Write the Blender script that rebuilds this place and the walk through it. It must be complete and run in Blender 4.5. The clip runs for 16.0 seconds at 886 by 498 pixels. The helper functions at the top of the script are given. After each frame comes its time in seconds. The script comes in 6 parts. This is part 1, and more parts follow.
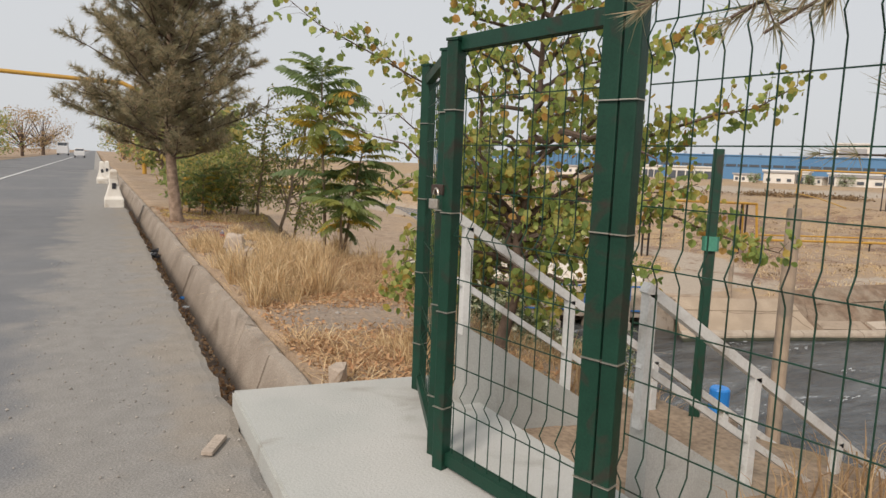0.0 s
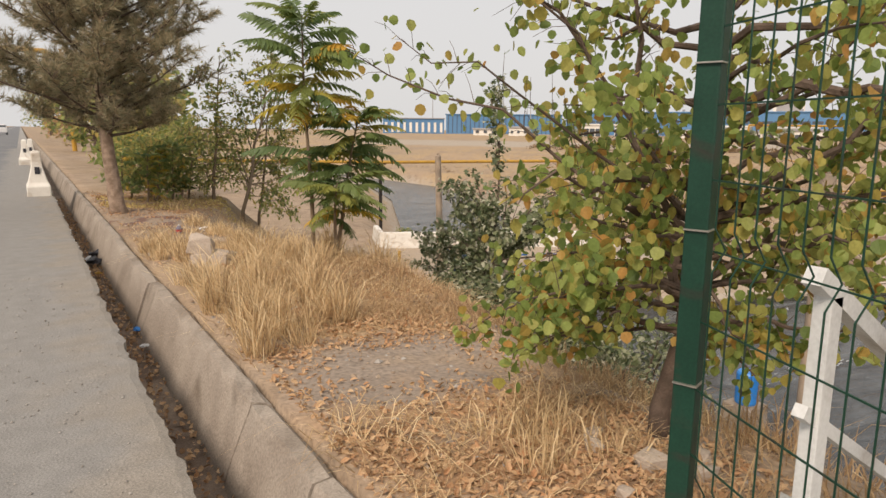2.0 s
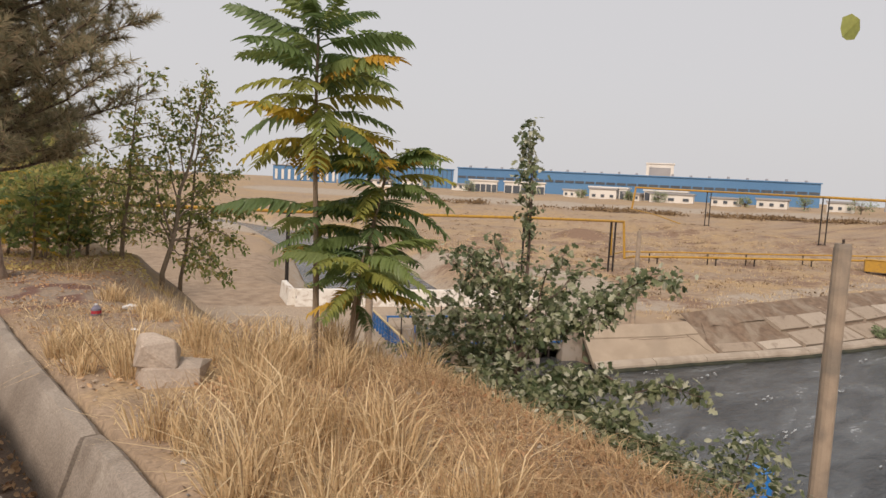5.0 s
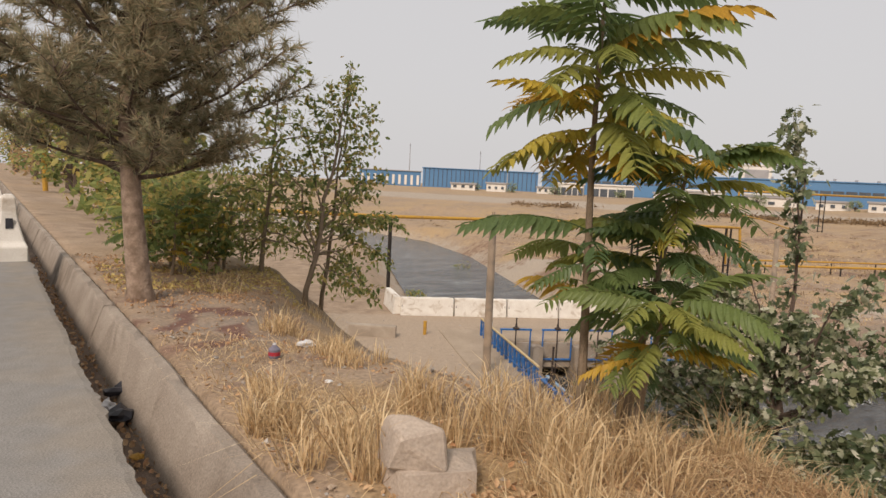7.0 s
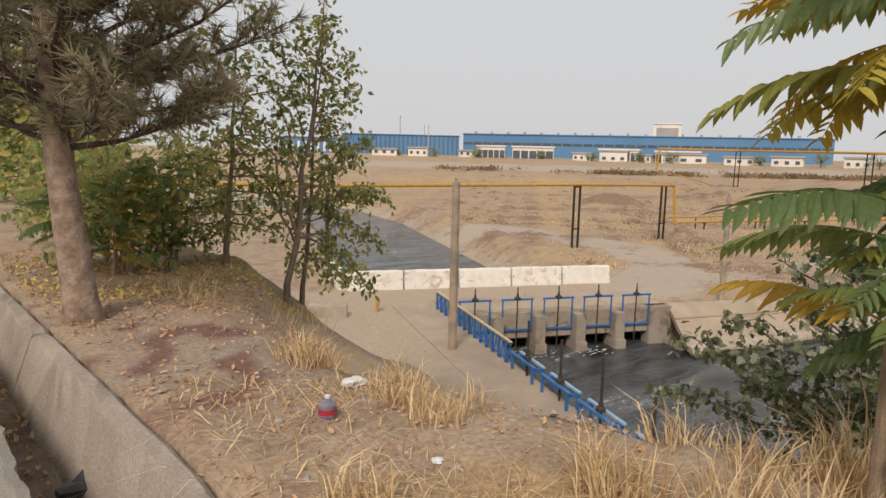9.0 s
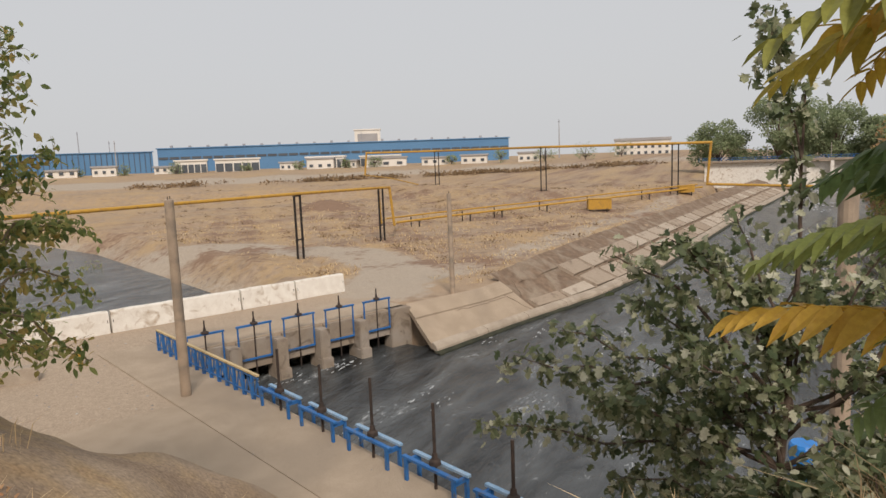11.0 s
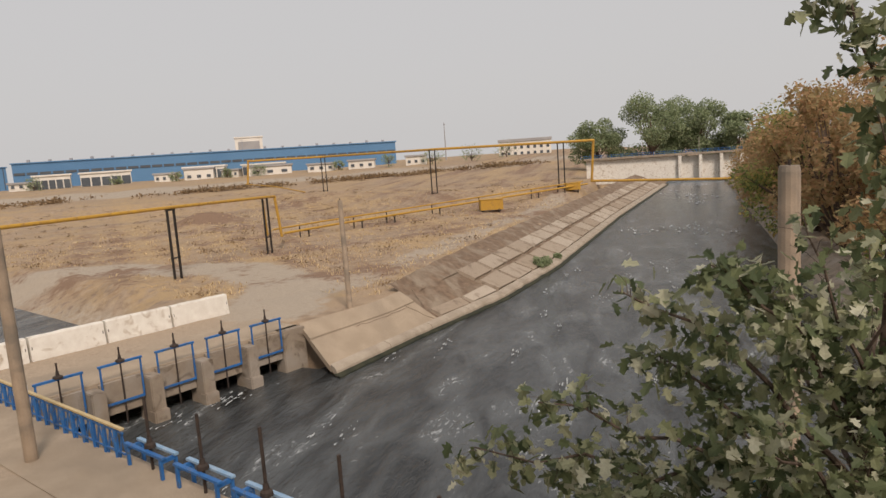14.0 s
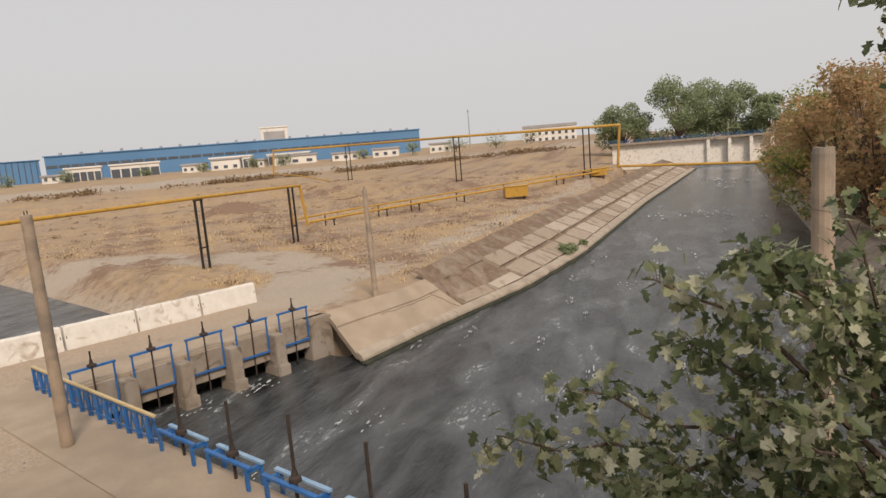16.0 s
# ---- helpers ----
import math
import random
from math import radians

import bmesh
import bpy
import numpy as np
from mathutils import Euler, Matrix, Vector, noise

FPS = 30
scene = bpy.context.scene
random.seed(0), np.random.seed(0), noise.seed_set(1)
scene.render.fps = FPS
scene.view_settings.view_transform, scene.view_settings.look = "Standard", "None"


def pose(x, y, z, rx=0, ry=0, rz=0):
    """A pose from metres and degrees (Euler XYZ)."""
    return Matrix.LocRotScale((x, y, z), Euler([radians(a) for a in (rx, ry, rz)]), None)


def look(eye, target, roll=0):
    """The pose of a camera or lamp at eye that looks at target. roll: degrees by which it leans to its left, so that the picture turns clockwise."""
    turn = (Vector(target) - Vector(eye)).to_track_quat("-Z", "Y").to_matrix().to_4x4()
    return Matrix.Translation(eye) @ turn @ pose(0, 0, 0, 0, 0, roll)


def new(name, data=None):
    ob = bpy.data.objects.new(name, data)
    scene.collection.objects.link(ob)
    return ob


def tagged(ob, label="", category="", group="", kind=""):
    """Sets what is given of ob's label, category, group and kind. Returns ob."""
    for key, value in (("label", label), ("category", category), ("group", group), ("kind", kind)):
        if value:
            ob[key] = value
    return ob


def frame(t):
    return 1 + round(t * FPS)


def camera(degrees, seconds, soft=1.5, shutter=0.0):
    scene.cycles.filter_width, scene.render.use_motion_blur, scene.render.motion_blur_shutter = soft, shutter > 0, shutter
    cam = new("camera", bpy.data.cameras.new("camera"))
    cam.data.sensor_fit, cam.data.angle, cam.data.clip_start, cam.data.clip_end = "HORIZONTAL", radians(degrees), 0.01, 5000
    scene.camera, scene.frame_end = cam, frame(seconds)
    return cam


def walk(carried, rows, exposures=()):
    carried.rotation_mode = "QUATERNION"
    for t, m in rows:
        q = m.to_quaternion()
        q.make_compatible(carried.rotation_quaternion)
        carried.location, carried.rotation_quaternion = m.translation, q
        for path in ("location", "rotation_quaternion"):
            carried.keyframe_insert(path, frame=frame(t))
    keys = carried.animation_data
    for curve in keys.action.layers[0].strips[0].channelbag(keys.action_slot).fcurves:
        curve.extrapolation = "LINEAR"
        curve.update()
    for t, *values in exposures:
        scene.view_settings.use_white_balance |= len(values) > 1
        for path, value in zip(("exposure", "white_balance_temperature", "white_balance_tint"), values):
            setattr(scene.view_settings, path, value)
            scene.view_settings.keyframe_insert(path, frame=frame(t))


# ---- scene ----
cam = camera(67.3, 16.0)
PATH = [
    (0, (0.285, 1.323, 1.532), (1.204, 3.081, 1.277), 2.2),
    (0.5, (0.353, 1.918, 1.551), (1.289, 3.663, 1.27), 1.6),
    (1, (0.362, 2.531, 1.576), (1.322, 4.256, 1.254), 1.2),
    (1.5, (0.413, 3.112, 1.616), (1.413, 4.808, 1.266), 0.6),
    (2, (0.465, 3.792, 1.584), (1.51, 5.46, 1.23), 0.5),
    (2.5, (0.516, 4.376, 1.526), (1.588, 6.029, 1.178), 0.8),
    (3, (0.542, 4.96, 1.513), (1.642, 6.596, 1.173), 1.4),
    (3.5, (0.525, 5.547, 1.545), (1.684, 7.151, 1.254), 2.1),
    (3.7, (0.555, 5.738, 1.542), (1.746, 7.321, 1.269), 2.4),
    (5.8, (0.464, 7.908, 1.56), (1.806, 9.382, 1.392), 2.7),
    (6, (0.481, 8.148, 1.531), (1.785, 9.656, 1.369), 2.8),
    (6.5, (0.441, 8.784, 1.525), (1.655, 10.364, 1.356), 2.9),
    (7, (0.376, 9.36, 1.522), (1.511, 10.995, 1.326), 2.8),
    (7.5, (0.38, 9.997, 1.5), (1.473, 11.657, 1.27), 2.6),
    (8, (0.364, 10.595, 1.503), (1.463, 12.246, 1.248), 2.3),
    (8.5, (0.442, 11.174, 1.472), (1.61, 12.773, 1.191), 2.0),
    (9, (0.518, 11.73, 1.454), (1.833, 13.209, 1.163), 1.3),
    (9.5, (0.67, 12.147, 1.464), (2.165, 13.441, 1.165), 0.1),
    (10, (0.967, 12.626, 1.44), (2.622, 13.701, 1.116), -0.7),
    (10.2, (1.057, 12.791, 1.418), (2.765, 13.78, 1.091), -1.1),
    (12.3, (2.54, 14.006, 1.35), (4.401, 14.71, 1.146), -2.3),
    (12.5, (2.726, 14.106, 1.358), (4.59, 14.812, 1.183), -2.1),
    (13, (2.952, 14.242, 1.355), (4.827, 14.919, 1.195), -2.2),
    (13.5, (3.178, 14.308, 1.317), (5.073, 14.91, 1.103), -3.0),
    (14, (3.356, 14.267, 1.302), (5.272, 14.769, 1.027), -3.9),
    (14.5, (3.404, 14.208, 1.327), (5.33, 14.646, 1.014), -4.9),
    (15, (3.405, 14.212, 1.321), (5.325, 14.671, 1.0), -5.4),
    (15.5, (3.337, 14.25, 1.326), (5.245, 14.765, 1.012), -5.1),
    (16, (3.406, 14.277, 1.29), (5.296, 14.852, 0.984), -4.7),
]
walk(cam, [(t, look(eye, target, roll)) for t, eye, target, roll in PATH],
     exposures=[(0.0, 0.26, 6750, 13), (2.5, 0.39, 7200, 16), (5.0, 0.19, 7000, 17), (8.0, 0.18, 7100, 16), (10.0, 0.23, 6700, 13), (12.5, -0.05, 7100, 16), (16.0, 0.17, 7100, 16)])

# ---- world and light ----
SUN_EL, SUN_AZ = 42.0, 235.0          # degrees above the horizon; clockwise from +y
world = bpy.data.worlds.new("hazy_sky")
scene.world = world
world.use_nodes = True
wn, wl = world.node_tree.nodes, world.node_tree.links
sky = wn.new("ShaderNodeTexSky")
sky.sky_type = "NISHITA"
sky.sun_disc = False
sky.sun_elevation, sky.sun_rotation = radians(SUN_EL), radians(SUN_AZ)
sky.air_density, sky.dust_density, sky.ozone_density = 1.0, 6.0, 1.5
haze_bg = wn.new("ShaderNodeBackground")
haze_bg.inputs[0].default_value, haze_bg.inputs[1].default_value = (0.592, 0.630, 0.658, 1), 1.0
wn["Background"].inputs[1].default_value = 0.07
wl.new(sky.outputs[0], wn["Background"].inputs[0])
sky_mix = wn.new("ShaderNodeMixShader")
sky_mix.inputs[0].default_value = 0.86
wl.new(wn["Background"].outputs[0], sky_mix.inputs[1])
wl.new(haze_bg.outputs[0], sky_mix.inputs[2])
wl.new(sky_mix.outputs[0], wn["World Output"].inputs[0])

sun_data = bpy.data.lights.new("sun", "SUN")
sun_data.energy, sun_data.angle, sun_data.color = 2.3, radians(14), (1.0, 0.93, 0.84)
sun = new("sun", sun_data)
az, el = radians(SUN_AZ), radians(SUN_EL)
sun.matrix_world = look((60 * math.sin(az) * math.cos(el), 60 * math.cos(az) * math.cos(el), 60 * math.sin(el)), (0, 0, 0))


# ---- materials ----
def mat(name, c1, c2, scale=4.0, rough=0.9, bump=0.0, bump_scale=40.0, metal=0.0, c3=None, scale3=0.6, fine=0.25, spec=0.3, island=None, obj=None, zone=None, trans=0.0, stain=None):
    """A node material: two colours mixed by noise at one scale, a third by larger noise, fine grain, bump. island / obj: colours spread by mesh island or by object."""
    m = bpy.data.materials.new(name)
    m.use_nodes = True
    n, l = m.node_tree.nodes, m.node_tree.links
    b = n["Principled BSDF"]
    b.inputs["Roughness"].default_value, b.inputs["Metallic"].default_value = rough, metal
    b.inputs["Specular IOR Level"].default_value = spec
    co = n.new("ShaderNodeTexCoord")

    def tex(s, detail=5.0, dist=0.0):
        x = n.new("ShaderNodeTexNoise")
        x.inputs["Scale"].default_value, x.inputs["Detail"].default_value, x.inputs["Distortion"].default_value = s, detail, dist
        l.new(co.outputs["Object"], x.inputs["Vector"])
        return x.outputs["Fac"]

    def ramp(fac, a, z):
        x = n.new("ShaderNodeMapRange")
        x.inputs["From Min"].default_value, x.inputs["From Max"].default_value = a, z
        l.new(fac, x.inputs["Value"])
        return x.outputs["Result"]

    def mix(fac, a, z, kind="MIX"):
        x = n.new("ShaderNodeMix")
        x.data_type, x.blend_type = "RGBA", kind
        if isinstance(fac, float):
            x.inputs["Factor"].default_value = fac
        else:
            l.new(fac, x.inputs["Factor"])
        for value, key in ((a, "A"), (z, "B")):
            slot = [i for i in x.inputs if i.name == key and i.type == "RGBA"][0]
            if isinstance(value, tuple):
                slot.default_value = (*value, 1)
            else:
                l.new(value, slot)
        return [o for o in x.outputs if o.type == "RGBA"][0]

    col = mix(ramp(tex(scale), 0.35, 0.65), c1, c2)
    if c3:
        col = mix(ramp(tex(scale3, 4.0, 0.4), 0.48, 0.66), col, c3)
    if zone:
        for attr, zc in zone:
            at = n.new("ShaderNodeAttribute")
            at.attribute_name = attr
            soft = n.new("ShaderNodeMath")
            soft.operation = "MULTIPLY_ADD"
            l.new(ramp(tex(1.7, 6.0), 0.3, 0.7), soft.inputs[0])
            soft.inputs[1].default_value = 0.7
            soft.inputs[2].default_value = -0.35
            add = n.new("ShaderNodeMath")
            add.operation, add.use_clamp = "ADD", True
            l.new(at.outputs["Fac"], add.inputs[0])
            l.new(soft.outputs[0], add.inputs[1])
            col = mix(ramp(add.outputs[0], 0.3, 0.7), col, mix(ramp(tex(6.0), 0.35, 0.65), tuple(v * 0.88 for v in zc), zc))
    for src, cols in (("island", island), ("obj", obj)):
        if cols:
            r = n.new("ShaderNodeValToRGB")
            while len(r.color_ramp.elements) < len(cols):
                r.color_ramp.elements.new(0.5)
            for i, c in enumerate(cols):
                r.color_ramp.elements[i].position = i / max(1, len(cols) - 1)
                r.color_ramp.elements[i].color = (*c, 1)
            if src == "island":
                l.new(n.new("ShaderNodeNewGeometry").outputs["Random Per Island"], r.inputs[0])
            else:
                l.new(n.new("ShaderNodeObjectInfo").outputs["Random"], r.inputs[0])
            col = mix(0.8, col, r.outputs[0])
    if stain:
        col = mix(ramp(tex(stain[1], 6.0, 1.2), 0.55, 0.72), col, stain[0])
    grain = ramp(tex(bump_scale * 2, 3.0), 0.3, 0.7)
    col = mix(fine, col, mix(grain, (0.25, 0.25, 0.25), (0.75, 0.75, 0.75)), "OVERLAY")
    l.new(col, b.inputs["Base Color"])
    if bump:
        bp = n.new("ShaderNodeBump")
        bp.inputs["Strength"].default_value, bp.inputs["Distance"].default_value = bump, 0.02
        l.new(tex(bump_scale, 6.0), bp.inputs["Height"])
        l.new(bp.outputs[0], b.inputs["Normal"])
    if trans:
        tr = n.new("ShaderNodeBsdfTranslucent")
        l.new(col, tr.inputs["Color"])
        ms = n.new("ShaderNodeMixShader")
        ms.inputs[0].default_value = trans
        l.new(b.outputs[0], ms.inputs[1])
        l.new(tr.outputs[0], ms.inputs[2])
        l.new(ms.outputs[0], n["Material Output"].inputs["Surface"])
    return m


M_DIRT = mat("dirt", (0.37, 0.28, 0.20), (0.25, 0.18, 0.125), 1.3, 0.95, 0.6, 14, c3=(0.36, 0.262, 0.175), scale3=0.12, fine=0.5,
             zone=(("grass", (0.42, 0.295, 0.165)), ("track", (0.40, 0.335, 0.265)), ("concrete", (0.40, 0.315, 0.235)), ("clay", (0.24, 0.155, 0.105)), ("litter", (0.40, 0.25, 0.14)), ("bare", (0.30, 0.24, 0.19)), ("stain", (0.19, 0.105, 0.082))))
M_ROAD = mat("asphalt", (0.175, 0.178, 0.184), (0.155, 0.158, 0.165), 2.0, 0.9, 0.4, 60, c3=(0.20, 0.197, 0.195), scale3=0.3, fine=0.5, zone=(("dust", (0.265, 0.252, 0.234)), ("grit", (0.29, 0.257, 0.218))))
M_SHOULDER = mat("dusty_gravel", (0.315, 0.30, 0.28), (0.26, 0.248, 0.23), 3.0, 0.95, 0.5, 60, c3=(0.37, 0.34, 0.305), scale3=0.5, fine=0.5)
M_CONC = mat("concrete", (0.42, 0.355, 0.285), (0.355, 0.295, 0.235), 2.5, 0.9, 0.35, 35, c3=(0.31, 0.255, 0.20), scale3=0.9, fine=0.3)
M_WETCONC = mat("weathered_concrete", (0.32, 0.26, 0.20), (0.25, 0.20, 0.155), 2.0, 0.85, 0.4, 30, c3=(0.33, 0.285, 0.24), scale3=0.7, stain=((0.15, 0.115, 0.085), 1.6))
M_DECK = mat("dusty_deck", (0.40, 0.32, 0.24), (0.34, 0.27, 0.20), 1.2, 0.95, 0.35, 30, c3=(0.31, 0.25, 0.19), scale3=0.35, fine=0.4)
M_SLAB = mat("concrete_slab", (0.43, 0.435, 0.41), (0.385, 0.39, 0.37), 2.0, 0.85, 0.25, 70, c3=(0.46, 0.455, 0.43), scale3=0.8, stain=((0.33, 0.315, 0.285), 2.2))
M_GUTTER = mat("gutter_concrete", (0.37, 0.315, 0.26), (0.30, 0.25, 0.205), 2.5, 0.9, 0.45, 35, c3=(0.25, 0.205, 0.165), scale3=0.9, fine=0.4, stain=((0.20, 0.16, 0.125), 1.3))
M_WHITE = mat("whitewash", (0.74, 0.71, 0.65), (0.66, 0.62, 0.56), 3.0, 0.85, 0.2, 30, stain=((0.42, 0.34, 0.26), 1.8))
M_WHITEPAINT = mat("white_paint", (0.68, 0.68, 0.66), (0.60, 0.60, 0.58), 4.0, 0.55, 0.08, 40, stain=((0.45, 0.42, 0.38), 3.0))
M_GREEN = mat("green_paint", (0.006, 0.036, 0.022), (0.009, 0.048, 0.03), 5.0, 0.45, 0.05, 60, stain=((0.03, 0.03, 0.022), 7.0))
M_BLUE = mat("blue_paint", (0.02, 0.115, 0.33), (0.03, 0.15, 0.40), 5.0, 0.5, 0.08, 50, stain=((0.10, 0.12, 0.15), 4.0))
M_PALEBLUE = mat("worn_pale_blue_paint", (0.30, 0.42, 0.55), (0.20, 0.34, 0.50), 6.0, 0.6, 0.08, 50)
M_YELLOW = mat("yellow_paint", (0.50, 0.285, 0.045), (0.44, 0.25, 0.05), 3.0, 0.5, 0.05, 50, stain=((0.30, 0.17, 0.06), 2.5))
M_CREAM = mat("cream_paint", (0.56, 0.44, 0.25), (0.50, 0.38, 0.2), 4.0, 0.6)
M_BLACK = mat("black_steel", (0.018, 0.016, 0.015), (0.03, 0.024, 0.02), 6.0, 0.6, 0.1, 60)
M_RUST = mat("rusty_steel", (0.06, 0.042, 0.034), (0.035, 0.028, 0.025), 9.0, 0.75, 0.2, 60)
M_POLE = mat("pole_concrete", (0.40, 0.31, 0.23), (0.33, 0.255, 0.19), 3.0, 0.9, 0.3, 40, c3=(0.24, 0.2, 0.16), scale3=1.5)
M_BARK = mat("bark", (0.36, 0.265, 0.20), (0.20, 0.14, 0.10), 9.0, 0.95, 0.9, 22)
M_TWIG = mat("dark_bark", (0.14, 0.10, 0.078), (0.09, 0.065, 0.05), 12.0, 0.95, 0.5, 40)
M_STEM = mat("pale_stem", (0.27, 0.20, 0.14), (0.2, 0.15, 0.10), 9.0, 0.9, 0.3, 40)
M_NEEDLE = mat("pine_needles", (0.20, 0.185, 0.12), (0.15, 0.145, 0.09), 1.5, 0.7, c3=(0.26, 0.19, 0.125), scale3=0.55, island=((0.24, 0.25, 0.15), (0.37, 0.35, 0.22), (0.50, 0.43, 0.28), (0.58, 0.43, 0.28)), trans=0.45)
M_AIL = mat("pinnate_leaves", (0.07, 0.12, 0.04), (0.055, 0.10, 0.04), 5.0, 0.42, obj=((0.13, 0.20, 0.085), (0.20, 0.28, 0.10), (0.29, 0.34, 0.105), (0.44, 0.43, 0.11)), trans=0.5, spec=0.45)
M_AILYEL = mat("yellowing_pinnate_leaves", (0.40, 0.34, 0.08), (0.30, 0.28, 0.08), 5.0, 0.5, obj=((0.24, 0.27, 0.075), (0.46, 0.40, 0.08), (0.66, 0.44, 0.06), (0.60, 0.33, 0.05)), trans=0.4)
M_REDBUD = mat("round_leaves", (0.16, 0.21, 0.05), (0.12, 0.18, 0.05), 3.0, 0.55, island=((0.13, 0.19, 0.06), (0.21, 0.29, 0.08), (0.30, 0.38, 0.10), (0.36, 0.44, 0.13), (0.50, 0.53, 0.17), (0.44, 0.43, 0.13), (0.56, 0.46, 0.12), (0.62, 0.29, 0.09)), trans=0.5)
M_MAPLE = mat("lobed_leaves", (0.085, 0.105, 0.06), (0.06, 0.085, 0.045), 3.0, 0.5, island=((0.075, 0.105, 0.05), (0.13, 0.165, 0.08), (0.20, 0.23, 0.115), (0.30, 0.32, 0.17), (0.50, 0.50, 0.33), (0.80, 0.78, 0.62)), trans=0.38)
M_SHRUB = mat("shrub_leaves", (0.10, 0.13, 0.05), (0.07, 0.10, 0.04), 1.2, 0.6, c3=(0.20, 0.15, 0.05), scale3=0.5, island=((0.14, 0.19, 0.07), (0.30, 0.37, 0.13), (0.52, 0.53, 0.19), (0.76, 0.54, 0.19)), trans=0.6)
# greens made paler and greyer, so the colour carries the distance haze
M_FARLEAF = mat("hazed_far_foliage", (0.10, 0.135, 0.06), (0.075, 0.11, 0.05), 0.3, 0.8, island=((0.25, 0.31, 0.17), (0.34, 0.40, 0.23), (0.40, 0.43, 0.27)), trans=0.42)
M_BROWNLEAF = mat("brown_foliage", (0.16, 0.12, 0.05), (0.12, 0.11, 0.045), 0.25, 0.8, island=((0.38, 0.31, 0.16), (0.52, 0.37, 0.19), (0.62, 0.36, 0.21)), trans=0.5)
M_STRAW = mat("dry_grass", (0.70, 0.54, 0.33), (0.62, 0.46, 0.27), 2.0, 0.85, island=((0.22, 0.135, 0.07), (0.54, 0.37, 0.20), (0.74, 0.55, 0.32), (0.90, 0.73, 0.47)), trans=0.3)
M_BROWNGRASS = mat("matted_grass", (0.48, 0.33, 0.19), (0.40, 0.27, 0.15), 2.0, 0.9, island=((0.30, 0.19, 0.105), (0.48, 0.32, 0.18), (0.66, 0.48, 0.28)), trans=0.3)
M_SCRUB = mat("field_scrub", (0.17, 0.115, 0.07), (0.12, 0.085, 0.05), 2.0, 0.95, island=((0.15, 0.10, 0.06), (0.26, 0.175, 0.10), (0.40, 0.28, 0.16)), trans=0.2)
M_YELLOWLITTER = mat("fallen_yellow_leaves", (0.55, 0.42, 0.18), (0.45, 0.33, 0.14), 2.0, 0.8, island=((0.40, 0.26, 0.12), (0.62, 0.48, 0.18), (0.72, 0.60, 0.25)), trans=0.15)
M_LITTER = mat("fallen_leaves", (0.50, 0.32, 0.18), (0.42, 0.26, 0.15), 2.0, 0.85, island=((0.33, 0.20, 0.12), (0.52, 0.33, 0.18), (0.62, 0.44, 0.27), (0.50, 0.26, 0.13)), trans=0.15)
M_STONE = mat("stone", (0.46, 0.38, 0.31), (0.38, 0.315, 0.26), 6.0, 0.95, 0.5, 30)
M_PEBBLE = mat("pebbles", (0.32, 0.29, 0.26), (0.22, 0.2, 0.18), 9.0, 0.95, island=((0.2, 0.18, 0.16), (0.33, 0.3, 0.27), (0.45, 0.42, 0.38)))
M_BLUEWALL = mat("blue_cladding", (0.085, 0.20, 0.36), (0.10, 0.225, 0.39), 0.05, 0.6)
M_PALEWALL = mat("pale_wall", (0.74, 0.70, 0.64), (0.66, 0.62, 0.56), 0.1, 0.9)
M_GREYROOF = mat("grey_roof", (0.36, 0.35, 0.35), (0.30, 0.29, 0.29), 0.1, 0.8)
M_DARKGLASS_SHADE = mat("dark_glazing_and_bay_shade", (0.10, 0.115, 0.13), (0.08, 0.09, 0.105), 0.2, 0.25)
M_PLASTIC_BLUE = mat("blue_plastic", (0.02, 0.19, 0.55), (0.03, 0.22, 0.6), 2.0, 0.4)
M_PLASTIC_WHITE = mat("white_film", (0.7, 0.7, 0.7), (0.62, 0.62, 0.63), 9.0, 0.4)
M_REDPRINT = mat("red_print", (0.40, 0.03, 0.04), (0.34, 0.03, 0.05), 9.0, 0.5)
M_DARKPLASTIC = mat("dark_plastic", (0.03, 0.03, 0.035), (0.05, 0.05, 0.06), 9.0, 0.4)
M_STEEL = mat("brass_steel", (0.55, 0.5, 0.42), (0.45, 0.42, 0.38), 9.0, 0.35, metal=0.8)
M_MUD = mat("gutter_silt", (0.24, 0.175, 0.13), (0.165, 0.12, 0.09), 4.0, 0.95, 0.5, 40, c3=(0.29, 0.22, 0.165), scale3=1.2, fine=0.4)

M_WATER = bpy.data.materials.new("canal_water")
M_WATER.use_nodes = True
_n, _l = M_WATER.node_tree.nodes, M_WATER.node_tree.links
_b = _n["Principled BSDF"]
_b.inputs["Roughness"].default_value, _b.inputs["IOR"].default_value = 0.16, 1.33
_co = _n.new("ShaderNodeTexCoord")
_map = _n.new("ShaderNodeMapping")
_map.inputs["Rotation"].default_value, _map.inputs["Scale"].default_value = (0, 0, radians(9)), (0.55, 1.5, 1)
_l.new(_co.outputs["Object"], _map.inputs["Vector"])
_w1 = _n.new("ShaderNodeTexNoise")
_w1.inputs["Scale"].default_value, _w1.inputs["Detail"].default_value, _w1.inputs["Distortion"].default_value = 1.5, 6.0, 0.6
_w2 = _n.new("ShaderNodeTexNoise")
_w2.inputs["Scale"].default_value, _w2.inputs["Detail"].default_value, _w2.inputs["Distortion"].default_value = 0.45, 8.0, 1.0
for _w in (_w1, _w2):
    _l.new(_map.outputs[0], _w.inputs["Vector"])
_add = _n.new("ShaderNodeMath")
_l.new(_w1.outputs["Fac"], _add.inputs[0])
_l.new(_w2.outputs["Fac"], _add.inputs[1])
_bp = _n.new("ShaderNodeBump")
_bp.inputs["Strength"].default_value, _bp.inputs["Distance"].default_value = 0.36, 0.3
